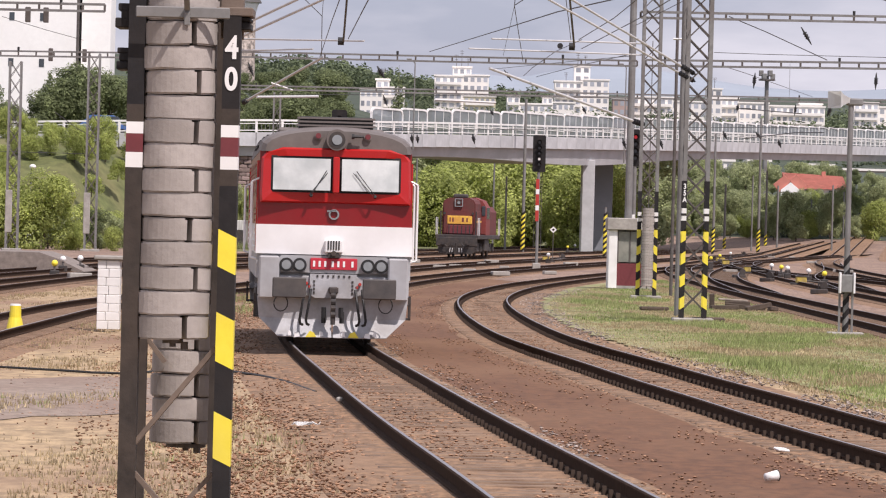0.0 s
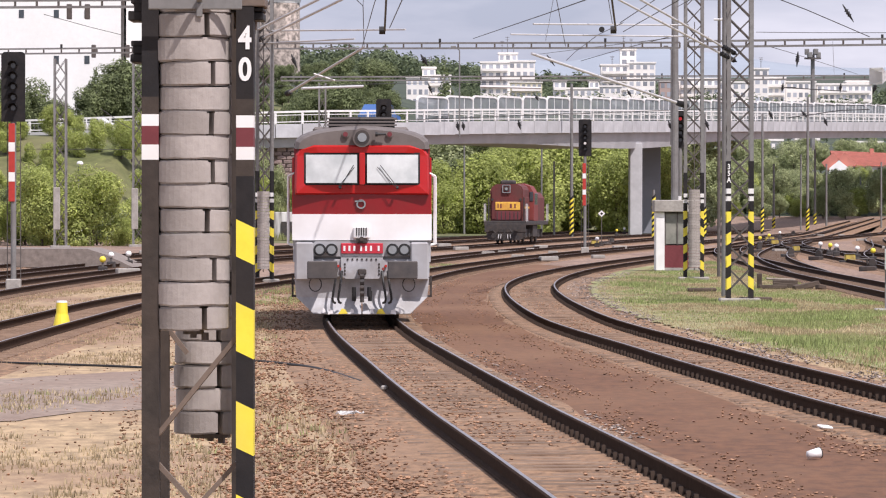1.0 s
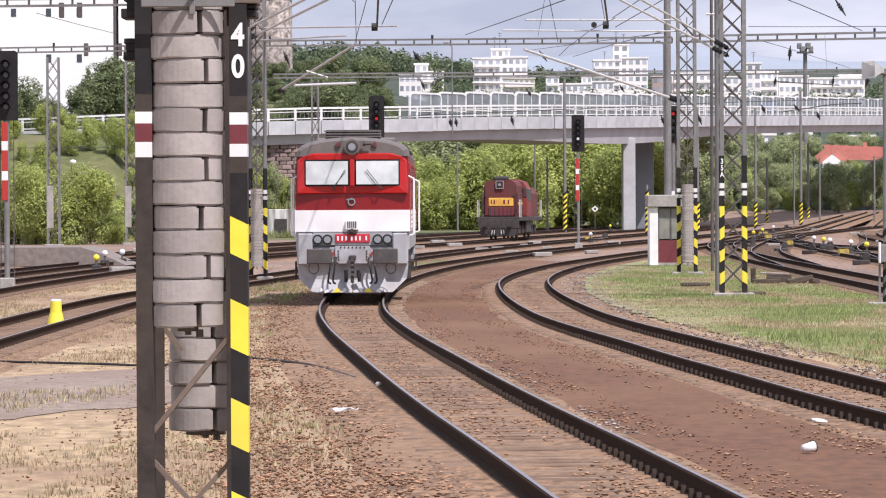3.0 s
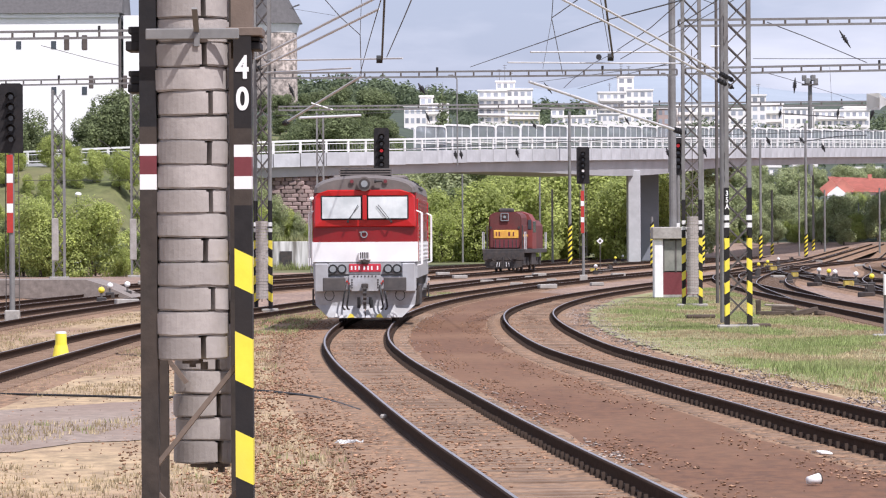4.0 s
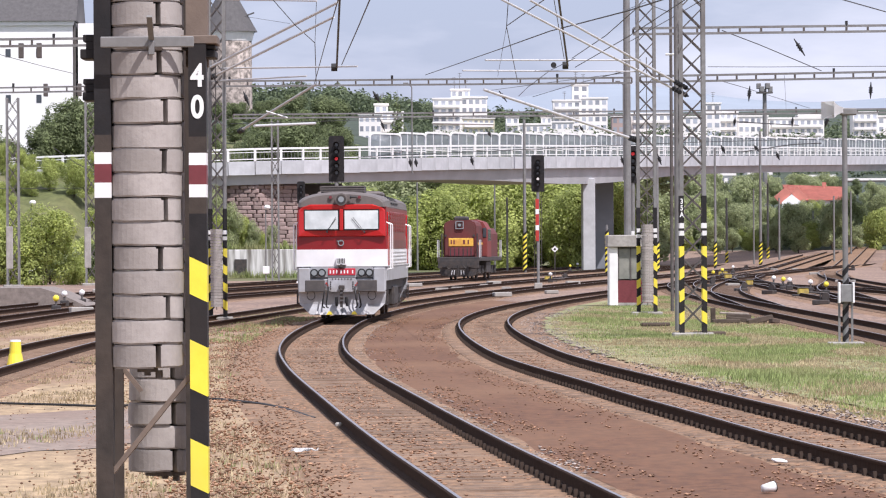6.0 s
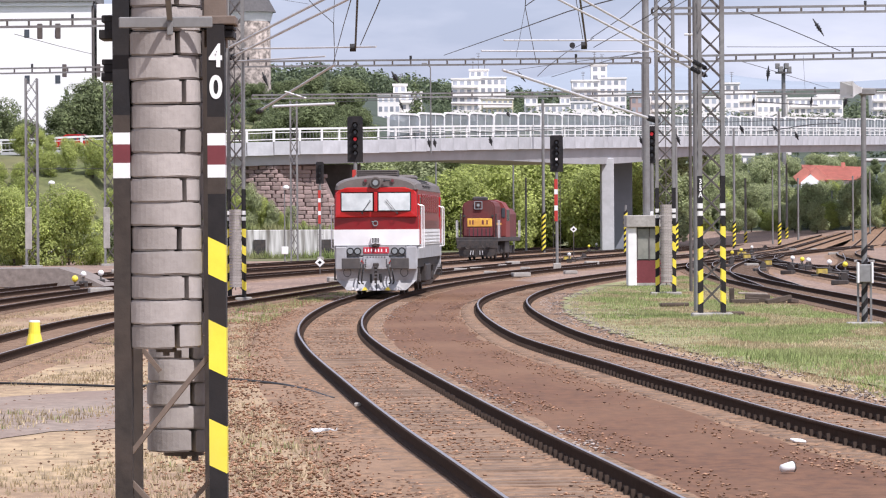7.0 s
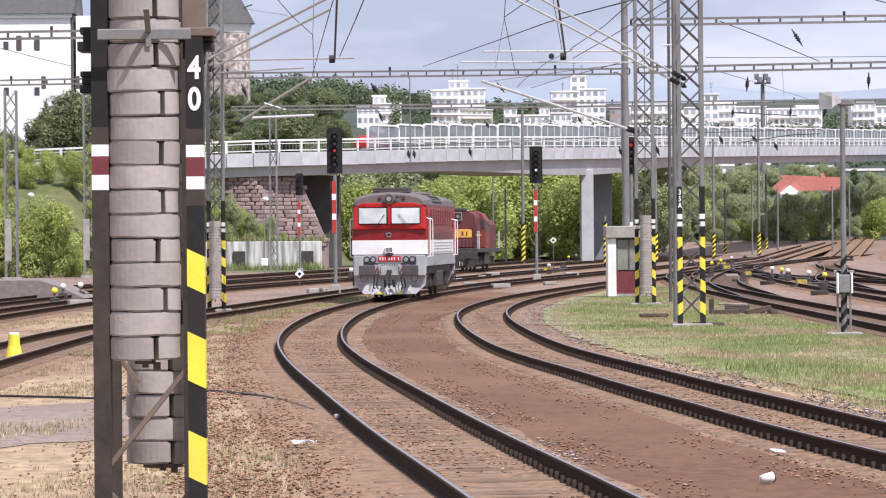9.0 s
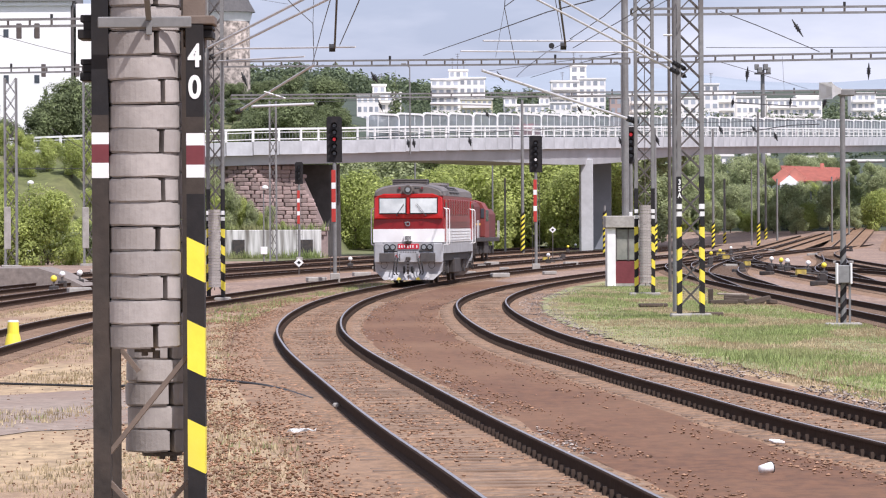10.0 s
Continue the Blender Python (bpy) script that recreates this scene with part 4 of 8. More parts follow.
        prism(bm, o2, -0.01, 0.16)
        lp = add("lamp_panel", bm, LOCO_GREY, "raised grey lamp panel")
        bm = B()
        box(bm, -0.44, 0.44, -0.045, -0.012, 1.42, 1.64, 0.01)
        pl = add("number_plate", bm, PLATE, "red plate with pale bars")
        xs = [-0.37, -0.265, -0.16, -0.02, 0.085, 0.19, 0.35]
        for x in xs:
            bm = B()
            box(bm, x - 0.021, x + 0.021, -0.053, -0.045, 1.475, 1.585)
            add("plate_bar", bm, LOCO_WHITE, "", pl)
        for x in (-0.89, -0.64, 0.64, 0.89):
            bm = B()
            disc(bm, (x, -0.03, 1.50), (0, 1, 0), 0.132, 0.10, 22)
            h = add("headlight", bm, RUBBER, "round headlight with black rim")
            bm = B()
            disc(bm, (x, -0.085, 1.50), (0, 1, 0), 0.088, 0.02, 20)
            add("lens", bm, LENS, "glass lens", h)
        # vented socket box
        bm = B()
        box(bm, -0.18, 0.16, -0.12, 0.1, 1.74, 1.98, 0.02)
        vb2 = add("vent_box", bm, LOCO_WHITE, "white vent box")
        for k in range(5):
            bm = B()
            box(bm, -0.125 + k * 0.05, -0.10 + k * 0.05, -0.135, -0.12, 1.80, 1.97)
            add("vent_slot", bm, RUBBER, "", vb2)
        bm = B()
        disc(bm, (-0.01, -0.16, 1.73), (0, 1, 0), 0.05, 0.08, 12)
        box(bm, -0.12, 0.10, -0.10, 0.0, 1.64, 1.74, 0.01)
        add("socket", bm, LOCO_DARK, "dark jumper socket", vb2)
        # buffer beam, panel, buffers, coupling
        bm = B()
        box(bm, -1.42, 1.42, 0.0, 0.2, 0.92, 1.30, 0.02)
        add("buffer_beam", bm, LOCO_GREY, "grey buffer beam")
        bm = B()
        prism(bm, [(-0.44, 0.95), (-0.34, 0.89), (0.34, 0.89), (0.44, 0.95), (0.44, 1.34), (-0.44, 1.34)], -0.06, 0.04)
        bp = add("centre_panel", bm, PLOUGH, "scuffed pale grey centre panel")
        bolts = [(-0.30 + k * 0.10, 1.30) for k in range(7)] + [(x, 1.20 - k * 0.07) for x in (-0.36, 0.36) for k in range(4)]
        for x, z in bolts:
            bm = B()
            box(bm, x - 0.017, x + 0.017, -0.075, -0.06, z - 0.02, z + 0.02)
            add("bolt", bm, LOCO_DARK, "", bp)
        for sx in (-1, 1):
            bm = B()
            box(bm, min(sx * 0.53, sx * 1.15), max(sx * 0.52, sx * 1.16), -0.62, -0.56, 0.89, 1.27, 0.02)
            bu = add("buffer", bm, BUFFER, "dark rectangular buffer head")
            bm = B()
            rod(bm, (sx * 0.875, -0.56, 1.06), (sx * 0.875, 0.0, 1.06), 0.11, 14, 0.14)
            add("buffer_sleeve", bm, LOCO_DARK, "", bu)
            bm = B()
            box(bm, min(sx * 1.02, sx * 1.40), max(sx * 1.02, sx * 1.40), -0.10, 0.2, 0.86, 1.66, 0.03)
            add("corner_step_box", bm, LOCO_GREY, "grey corner box")
            # hoses
            for x in (0.42, 0.54):
                bm = B()
                pth = spline([(sx * x, -0.06, 1.05), (sx * (x + 0.03), -0.22, 0.80), (sx * (x + 0.08), -0.20, 0.45), (sx * (x + 0.02), -0.1, 0.38)], 0.08)
                tube(bm, pth, 0.026)
                add("brake_hose", bm, RUBBER, "black brake hose")
            bm = B()
            pth = [Vector((sx * 0.98 + 0.13 * math.cos(a), -0.3, 0.78 + 0.15 * math.sin(a))) for a in [k * 0.42 for k in range(16)]]
            tube(bm, pth, 0.012, 5)
            add("cable_loop", bm, RUBBER, "thin cable loop")
            bm = B()
            for z in (0.50, 0.76):
                box(bm, min(sx * 1.30, sx * 1.48), max(sx * 1.30, sx * 1.48), 0.28, 0.58, z, z + 0.04)
            for y in (0.28, 0.55):
                box(bm, min(sx * 1.44, sx * 1.48), max(sx * 1.44, sx * 1.48), y, y + 0.03, 0.50, 0.95)
            add("step", bm, LOCO_DARK)
            # plough: a recessed upright plate under the beam, its lower lip flared forward
            bm = B()
            fold = [(sx * 0.012, 0.16, 0.46), (sx * 0.60, 0.20, 0.47), (sx * 1.38, 0.25, 0.50)]
            head = [(sx * 0.012, 0.16, 0.93), (sx * 0.60, 0.20, 0.93), (sx * 1.42, 0.25, 0.90)]
            lip = [(sx * 0.012, -0.10, 0.14), (sx * 0.60, -0.04, 0.14), (sx * 1.02, 0.04, 0.15)]
            h, f, l = ([bm.verts.new(p) for p in row] for row in (head, fold, lip))
            for k in range(2):
                bm.faces.new((h[k], h[k + 1], f[k + 1], f[k]))
                bm.faces.new((f[k], f[k + 1], l[k + 1], l[k]))
            bmesh.ops.recalc_face_normals(bm, faces=bm.faces[:])
            bmesh.ops.solidify(bm, geom=bm.faces[:], thickness=0.02)
            add("plough_blade", bm, PLOUGH, "scuffed grey snow plough blade")
            bm = B()
            prism(bm, [(sx * 0.30, 0.16), (sx * 0.50, 0.15), (sx * 0.42, 0.27), (sx * 0.34, 0.24)], -0.10, -0.05)
            add("yellow_edge", bm, YELLOW, "chipped yellow paint on the plough")
            for px, pw, pz in ((0.16, 0.09, 0.18), (0.60, 0.12, 0.16), (0.76, 0.07, 0.19)):
                bm = B()
                prism(bm, [(sx * px, pz), (sx * (px + pw), pz - 0.02), (sx * (px + pw * 0.8), pz + 0.09), (sx * (px + 0.02), pz + 0.07)], -0.09, -0.04)
                add("chipped_paint", bm, LOCO_WHITE, "worn patch of white paint")
            pth = [Vector((sx * 0.17, -0.12, z)) for z in (0.64, 0.58, 0.50, 0.42)]
            add("hanging_hose", tube(B(), pth, 0.045, 8), RUBBER, "short black hanging hose end")
            for z in (1.10, 1.16):
                bm = B()
                disc(bm, (sx * (0.44 + (z - 1.1)), -0.03, z), (0, 1, 0), 0.03, 0.06, 10)
                add("air_cock", bm, REDP, "small red air cock")
            # white handrails beside the cab door, on the flank
            for y in (0.35, 1.75):
                bm = B()
                x = sx * 1.56
                rod(bm, (x, y, 1.62), (x, y, 3.05), 0.022, 6)
                rod(bm, (x, y, 3.05), (sx * 1.42, y, 3.12), 0.022, 6)
                rod(bm, (x, y, 1.62), (sx * 1.42, y, 1.58), 0.022, 6)
                add("handrail", bm, LOCO_WHITE, "white handrail")
            bm = B()
            box(bm, min(sx * 1.40, sx * 1.475), max(sx * 1.40, sx * 1.475), 0.6, 1.5, 1.72, 3.45, 0.01)
            d = add("cab_door", bm, LOCO_RED, "bright red cab door")
            bm = B()
            box(bm, min(sx * 1.44, sx * 1.485), max(sx * 1.44, sx * 1.485), 0.75, 1.35, 2.75, 3.35, 0.01)
            add("door_window", bm, PANE, "", d)
        bm = B()
        box(bm, -0.09, 0.09, -0.36, 0.0, 0.98, 1.10, 0.02)
        for z in (0.95, 0.83, 0.71, 0.59):
            disc(bm, (0, -0.30, z), (1, 0, 0), 0.075, 0.09, 10)
        rod(bm, (0, -0.30, 0.95), (0, -0.30, 0.40), 0.045, 8)
        add("screw_coupling", bm, LOCO_DARK, "hanging screw coupling")
        for x in (-0.17, 0.15):
            bm = B()
            rod(bm, (x, -0.2, 0.72), (x, -0.2, 0.52), 0.045, 8)
            add("hose_head", bm, RUBBER)
    # flank: louvres, ribs, windows
    for sx in (-1, 1):
        for k in range(9):
            y = 2.6 + k * 1.3
            bm = B()
            box(bm, min(sx * 1.42, sx * 1.455), max(sx * 1.42, sx * 1.455), y, y + 0.95, 2.82, 3.48, 0.015)
            gr = part("side_grille", bm, LOCO_DRED, t, "red louvred side panel")
            for j in range(5):
                bm = B()
                box(bm, min(sx * 1.45, sx * 1.475), max(sx * 1.45, sx * 1.475), y + 0.05, y + 0.9, 2.88 + j * 0.12, 2.93 + j * 0.12)
                part("louvre", bm, LOCO_DRED, gr)
        for z in (1.78, 1.90, 2.02, 2.14, 2.30, 2.42, 2.54):
            bm = B()
            box(bm, min(sx * 1.45, sx * 1.488), max(sx * 1.45, sx * 1.488), 2.2, L - 2.2, z, z + 0.035)
            part("body_rib", bm, LOCO_WHITE if z < 2.25 else LOCO_DRED, t)
        bm = B()
        box(bm, min(sx * 0.7, sx * 1.38), max(sx * 0.7, sx * 1.38), 6.6, 9.9, 0.35, 1.02, 0.06)
        part("fuel_tank", bm, LOCO_DARK, t, "dark tank between the bogies")
    bm = B()
    box(bm, -1.3, 1.3, 0.3, L - 0.3, 0.92, 1.25)
    part("underframe", bm, LOCO_DARK, t)
    wheels = []
    for y in (3.7, 12.8):
        make_bogie(t, y)
        for dy in (-1.2, 1.2):
            wheels.append(make_wheelset(t, y + dy))
    return t, wheels


LOCO, LOCO_WHEELS = make_loco()
FINE_1 = spline(LINE_1, 0.1)


def on_line(fine, y_front, a=37, b=128):
    """Pose of a vehicle whose front stands at y_front on the line; its bogies follow the line."""
    i = min(range(len(fine)), key=lambda k: abs(fine[k].y - y_front))
    p, q = fine[min(i + a, len(fine) - 1)], fine[min(i + b, len(fine) - 1)]
    w = (q - p).normalized()
    o = p - w * (a * 0.1)
    return pose(o.x, o.y, 0.172, 0, 0, math.degrees(math.atan2(w.y, w.x)) - 90)

# ---- masts, gantries and wires ----


def lattice(t, w, d, z0, z1, step, lace):
    """Crossing laces on each face between four corner legs, bar by bar."""
    hw, hd = w / 2, d / 2
    cs = [(-hw, -hd), (hw, -hd), (hw, hd), (-hw, hd)]
    n = max(int((z1 - z0) / step), 1)
    h = (z1 - z0) / n
    shapes = {}
    for i in range(n):
        for k in range(4):
            p, q = cs[k], cs[(k + 1) % 4]
            ways = [(p, q), (q, p)] if k in (0, 2) else [(p, q) if i % 2 else (q, p)]
            for a, b in ways:
                if (a, b) not in shapes:
                    o = part("lace", bar(B(), (*a, 0), (*b, h), lace, lace * 0.6), STEELD, t)
                    shapes[a, b] = o.data
                else:
                    o = new("lace", shapes[a, b])
                    o.parent = t
                o.matrix_basis = Matrix.Translation((0, 0, z0 + h * i))


def make_mast(x, y, w, d, h, label, stripes=True, weights=None, turn=0.0, step=0.62, group="catenary masts"):
    t = empty("lattice_mast", pose(x, y, 0, 0, 0, turn), label, "lattice mast", group)
    hw, hd = w / 2, d / 2
    for sx in (-hw, hw):
        for sy in (-hd, hd):
            if stripes:
                z, k = 0.06, 0
                while z < 2.45:
                    bm = B()
                    box(bm, sx - 0.062, sx + 0.062, sy - 0.045, sy + 0.045, z, z + 0.303)
                    for v in bm.verts:
                        v.co.z += 0.10 * ((v.co.x - sx) / 0.075) * (-1 if sx > 0 else 1) * 0.5
                    part("warning_stripe", bm, YELLOW if k % 2 else BLACK, t)
                    z += 0.305
                    k += 1
                for z0, z9, m in ((2.47, 2.76, BLACK), (2.76, 2.89, WHITE), (2.89, 2.96, BLACK), (2.96, 3.10, WHITE), (3.10, 3.85, BLACK)):
                    bm = B()
                    box(bm, sx - 0.061, sx + 0.061, sy - 0.045, sy + 0.045, z0, z9)
                    part("white_band" if m is WHITE else "black_band", bm, m, t)
            bm = B()
            box(bm, sx - 0.055, sx + 0.055, sy - 0.035, sy + 0.035, 0.0, h)
            part("leg", bm, STEEL, t)
    lattice(t, w, d, 0.3, h, step, 0.055)
    bm = B()
    box(bm, -hw - 0.25, hw + 0.25, -hd - 0.25, hd + 0.25, -0.2, 0.10, 0.03)
    part("footing", bm, CONCRETE, t, "concrete footing")
    return t


def tube_pole(name, x, y, r, z0, z1, material, label, category):
    bm = rod(B(), (0, 0, z0), (0, 0, z1), r, 12, r * 0.85)
    o = link(name, bm, material, smooth=False)
    o.matrix_world = pose(x, y, 0)
    return tagged(o, label, category)


MA = (6.79, 124.01, 0.01)
MB = (7.27, 163.01, -0)
MC = (-7.89, 157.01, 0.17)
mast_a = make_mast(MA[0], MA[1], 0.62, 0.5, 11.5, "tall grey lattice mast with black and yellow striped legs", True)
mast_b = make_mast(MB[0], MB[1], 0.60, 0.5, 13.0, "tall grey lattice mast holding balance weights", True)
mast_c = make_mast(MC[0], MC[1], 0.50, 0.5, 13.0, "grey lattice mast with striped feet in dry grass", True)
# "35A" painted down a leg of the near mast
for ch, word, z in (("3", "digit_three", 3.63), ("5", "digit_five", 3.45), ("A", "letter_a", 3.27)):
    cu = bpy.data.curves.new("digit", "FONT")
    cu.body, cu.size, cu.align_x, cu.extrude, cu.offset = ch, 0.20, "CENTER", 0.002, 0.006
    cu.materials.append(WHITE)
    o = new(word, cu)
    o.parent = mast_a
    o.matrix_basis = pose(-0.31, -0.302, z, 90, 0, 0) @ Matrix.Diagonal((0.78, 1, 1, 1))


def far_weights(x, y, z0, n, r, label):
    t = empty("balance_weights", pose(x, y, z0), label, "balance weights")
    me = None
    for i in range(n):
        if me is None:
            bm = disc(B(), (0, 0, 0.048), (0, 0, 1), r, 0.09, 16)
            o = part("weight", bm, WEIGHT, t)
            me = o.data
        else:
            o = new("weight", me)
            o.parent = t
        o.matrix_basis = pose(0.01 * math.sin(i * 2.3), 0, i * 0.1)
    bm = rod(B(), (0, 0, -0.1), (0, 0, n * 0.1 + 6.0), 0.015, 6)
    part("hanger_rod", bm, STEELD, t)
    return t


far_weights(MB[0], MB[1] - 0.55, 0.45, 28, 0.21, "column of grey balance weights hanging before a mast")
far_weights(MC[0] - 0.02, MC[1] - 0.55, 0.45, 27, 0.21, "column of grey balance weights hanging before a mast")

for (x, y, _), h, w in (((-24.21, 310.01, 0.03), 13.5, 0.75), ((-28.64, 300.01, 0.12), 12.5, 0.75)):
    make_mast(x, y, w, 0.7, h, "far weathered lattice mast beside bushes", False, step=1.1)
for (x, y, z), h in (((-24.36, 309.01, 2.55), 2.8), ((-28.73, 299.01, 2.56), 2.8)):
    bm = B()
    box(bm, -0.22, 0.22, -0.8, -0.5, 0, h, 0.03)
    o = tagged(link("weight_block", bm, CONCRETE), "pale hanging weight block on a far mast", "weight block")
    o.matrix_world = pose(x, y, z - 1.4)
tube_pole("steel_pole", *(6.76, 131.01, 0.03)[:2], 0.115, 0, 11.5, STEEL, "smooth grey steel tube pole", "pole")
tube_pole("steel_pole", *(8.53, 170.01, 2.48)[:2], 0.065, 0, 13, STEELD, "thin dark steel pole", "pole")
tube_pole("steel_pole", *(7.64, 189.01, 2.95)[:2], 0.16, 0, 15.5, STEEL, "thick grey steel tube pole behind a hut", "pole")


def gantry(a, b, gap, r, label, step=0.75):
    a, b = Vector(a), Vector(b)
    t = empty("gantry_beam", label=label, category="gantry")
    for dz in (0, -gap):
        bm = bar(B(), a + Vector((0, 0, dz)), b + Vector((0, 0, dz)), r, r)
        part("chord", bm, STEEL, t)
    n = int((b - a).length / step)
    me = None
    for i in range(n + 1):
        p = a.lerp(b, i / n)
        if me is None:
            bm = bar(B(), (0, 0, 0), (0, 0, -gap), r * 0.9, r * 0.9)
            o = part("rung", bm, STEELD, t)
            me = o.data
        else:
            o = new("rung", me)
            o.parent = t
        o.matrix_basis = Matrix.Translation(p)
    for i in range(1, n, 9):
        bm = rod(B(), a.lerp(b, i / n), a.lerp(b, i / n) + Vector((0, 0, 0.18)), 0.05, 6)
        part("insulator_pin", bm, RUBBER, t)
    return t


gantry((6.87, 164.01, 10.36), (23.11, 164.01, 10.46), 0.21, 0.085, "steel ladder gantry beam across the yard tracks")
gantry((-25.48, 190.01, 9.19), (-9.6, 186.01, 9.22), 0.20, 0.07, "steel ladder gantry beam over the yard")
gantry((-9.56, 186.01, 9.34), (7.55, 182.01, 9.24), 0.21, 0.075, "long steel ladder gantry beam over the tracks")
gantry((7.85, 181.01, 9.25), (26.19, 178.01, 9.38), 0.23, 0.085, "steel ladder gantry beam over the yard")
gantry((-13.99, 300.01, 11.3), (41.7, 296.01, 11.34), 0.24, 0.10, "far dark gantry beam before the bridge", 1.3)
gantry((-21.45, 160.01, 9.88), (-12.1, 158.01, 9.84), 0.24, 0.085, "steel ladder gantry beam at a mast")
for p in ((-14.96, 160.01, 9.66), (-14.32, 160.01, 9.66), (-16.74, 190.01, 9.31), (-15.32, 190.01, 9.31)):
    bm = box(B(), -0.09, 0.09, -0.1, 0.1, -0.42, 0.12, 0.02)
    o = tagged(link("beam_block", bm, STEELD), "dark fitting hanging on a gantry beam", "fitting", "beam fittings")
    o.matrix_world = pose(*p)
for (x, y, z), h in (((24.11, 164.01, -0.02), 10.6), ((26.39, 178.01, -0.23), 10)):
    make_mast(x, y, 0.6, 0.5, h, "grey lattice mast at the yard's rim", False, step=1.0)


def arm(a, b, r, label, insulator=0.0):
    """A cantilever tube from a to b, with a ribbed insulator at its b end."""
    a, b = Vector(a), Vector(b)
    t = empty("cantilever_arm", label=label, category="cantilever", group="cantilevers")
    m = b.lerp(a, insulator / max((b - a).length, 0.01)) if insulator else b
    part("tube", rod(B(), a, m, r, 8), TUBE, t, "pale tube")
    if insulator:
        bm = rod(B(), m, b, r * 0.9, 8)
        d = (b - m).normalized()
        for k in range(5):
            disc(bm, m + (b - m) * ((k + 1) / 6), d, r * 2.1, 0.06, 12)
        part("insulator", bm, RUBBER, t, "dark ribbed insulator")
    return t


for a, b, r, i in (
    ((2.25, 118.01, 8.92), (6.69, 124.01, 6.78), 0.032, 0.75), ((1.02, 118.01, 9.2), (6.69, 124.01, 6.58), 0.032, 0.75),
    ((1.38, 158.01, 7.97), (7.06, 163.01, 6.24), 0.05, 0.6), ((-4.28, 152.01, 7.99), (-7.13, 157.01, 6.53), 0.045, 0.3),
    ((-3.52, 150.01, 10.61), (-8.26, 157.01, 8.69), 0.05, 0.3), ((-3.65, 150.01, 10.13), (-8.07, 157.01, 8.41), 0.045, 0.3),
    ((-2.87, 150.01, 8.49), (-7.81, 157.01, 8.72), 0.030, 0), ((-4.56, 150.01, 8.18), (-7.87, 157.01, 8.29), 0.028, 0), ((-4.21, 150.01, 10.67), (-7.86, 157.01, 11.12), 0.03, 0),
    ((1.44, 158.01, 9), (7.07, 163.01, 9.17), 0.030, 0), ((0.65, 158.01, 8.64), (7.07, 163.01, 8.76), 0.028, 0), ((-6.07, 154.01, 7.14), (-5.34, 154.01, 6.91), 0.03, 0),
    ((-13.11, 312.01, 10.87), (-9.07, 318.01, 11.18), 0.09, 0), ((-0.84, 318.01, 11.16), (3.45, 318.01, 11.06), 0.08, 0), ((6.51, 128.01, 7.9), (6.27, 128.01, 7.9), 0.03, 0)):
    arm(a, b, r, "pale tubular cantilever arm of the overhead line", i)
# hanging drop tubes with knobs
for a, b in (((-2.97, 130.01, 9.99), (-3.56, 150.01, 8.44)), ((3.26, 130.01, 9.97), (4.24, 155.01, 8.66))):
    o = empty("drop_tube", label="dark drop tube of the overhead line", category="drop tube", group="drop tubes")
    part("tube", rod(B(), a, b, 0.034, 8), WIRE, o)
    bm = disc(B(), Vector(b) + Vector((-0.08, 0, 0.02)), (1, 0, 0), 0.13, 0.2, 12)
    part("clamp_knob", bm, RUBBER, o, "black clamp")
bm = disc(B(), (0, 0, 0), (0, 1, 0), 0.10, 0.14, 12)
o = tagged(link("wire_pulley", bm, RUBBER), "small dark pulley on the overhead line", "pulley")
o.matrix_world = pose(*(3.83, 158.01, 8.81))


def wire(pts, r, group="overhead wires", material=None):
    bm = B()
    tube(bm, pts, r, 5)
    return tagged(link("overhead_wire", bm, material or WIRE), "thin dark overhead line wire", "wire", group)


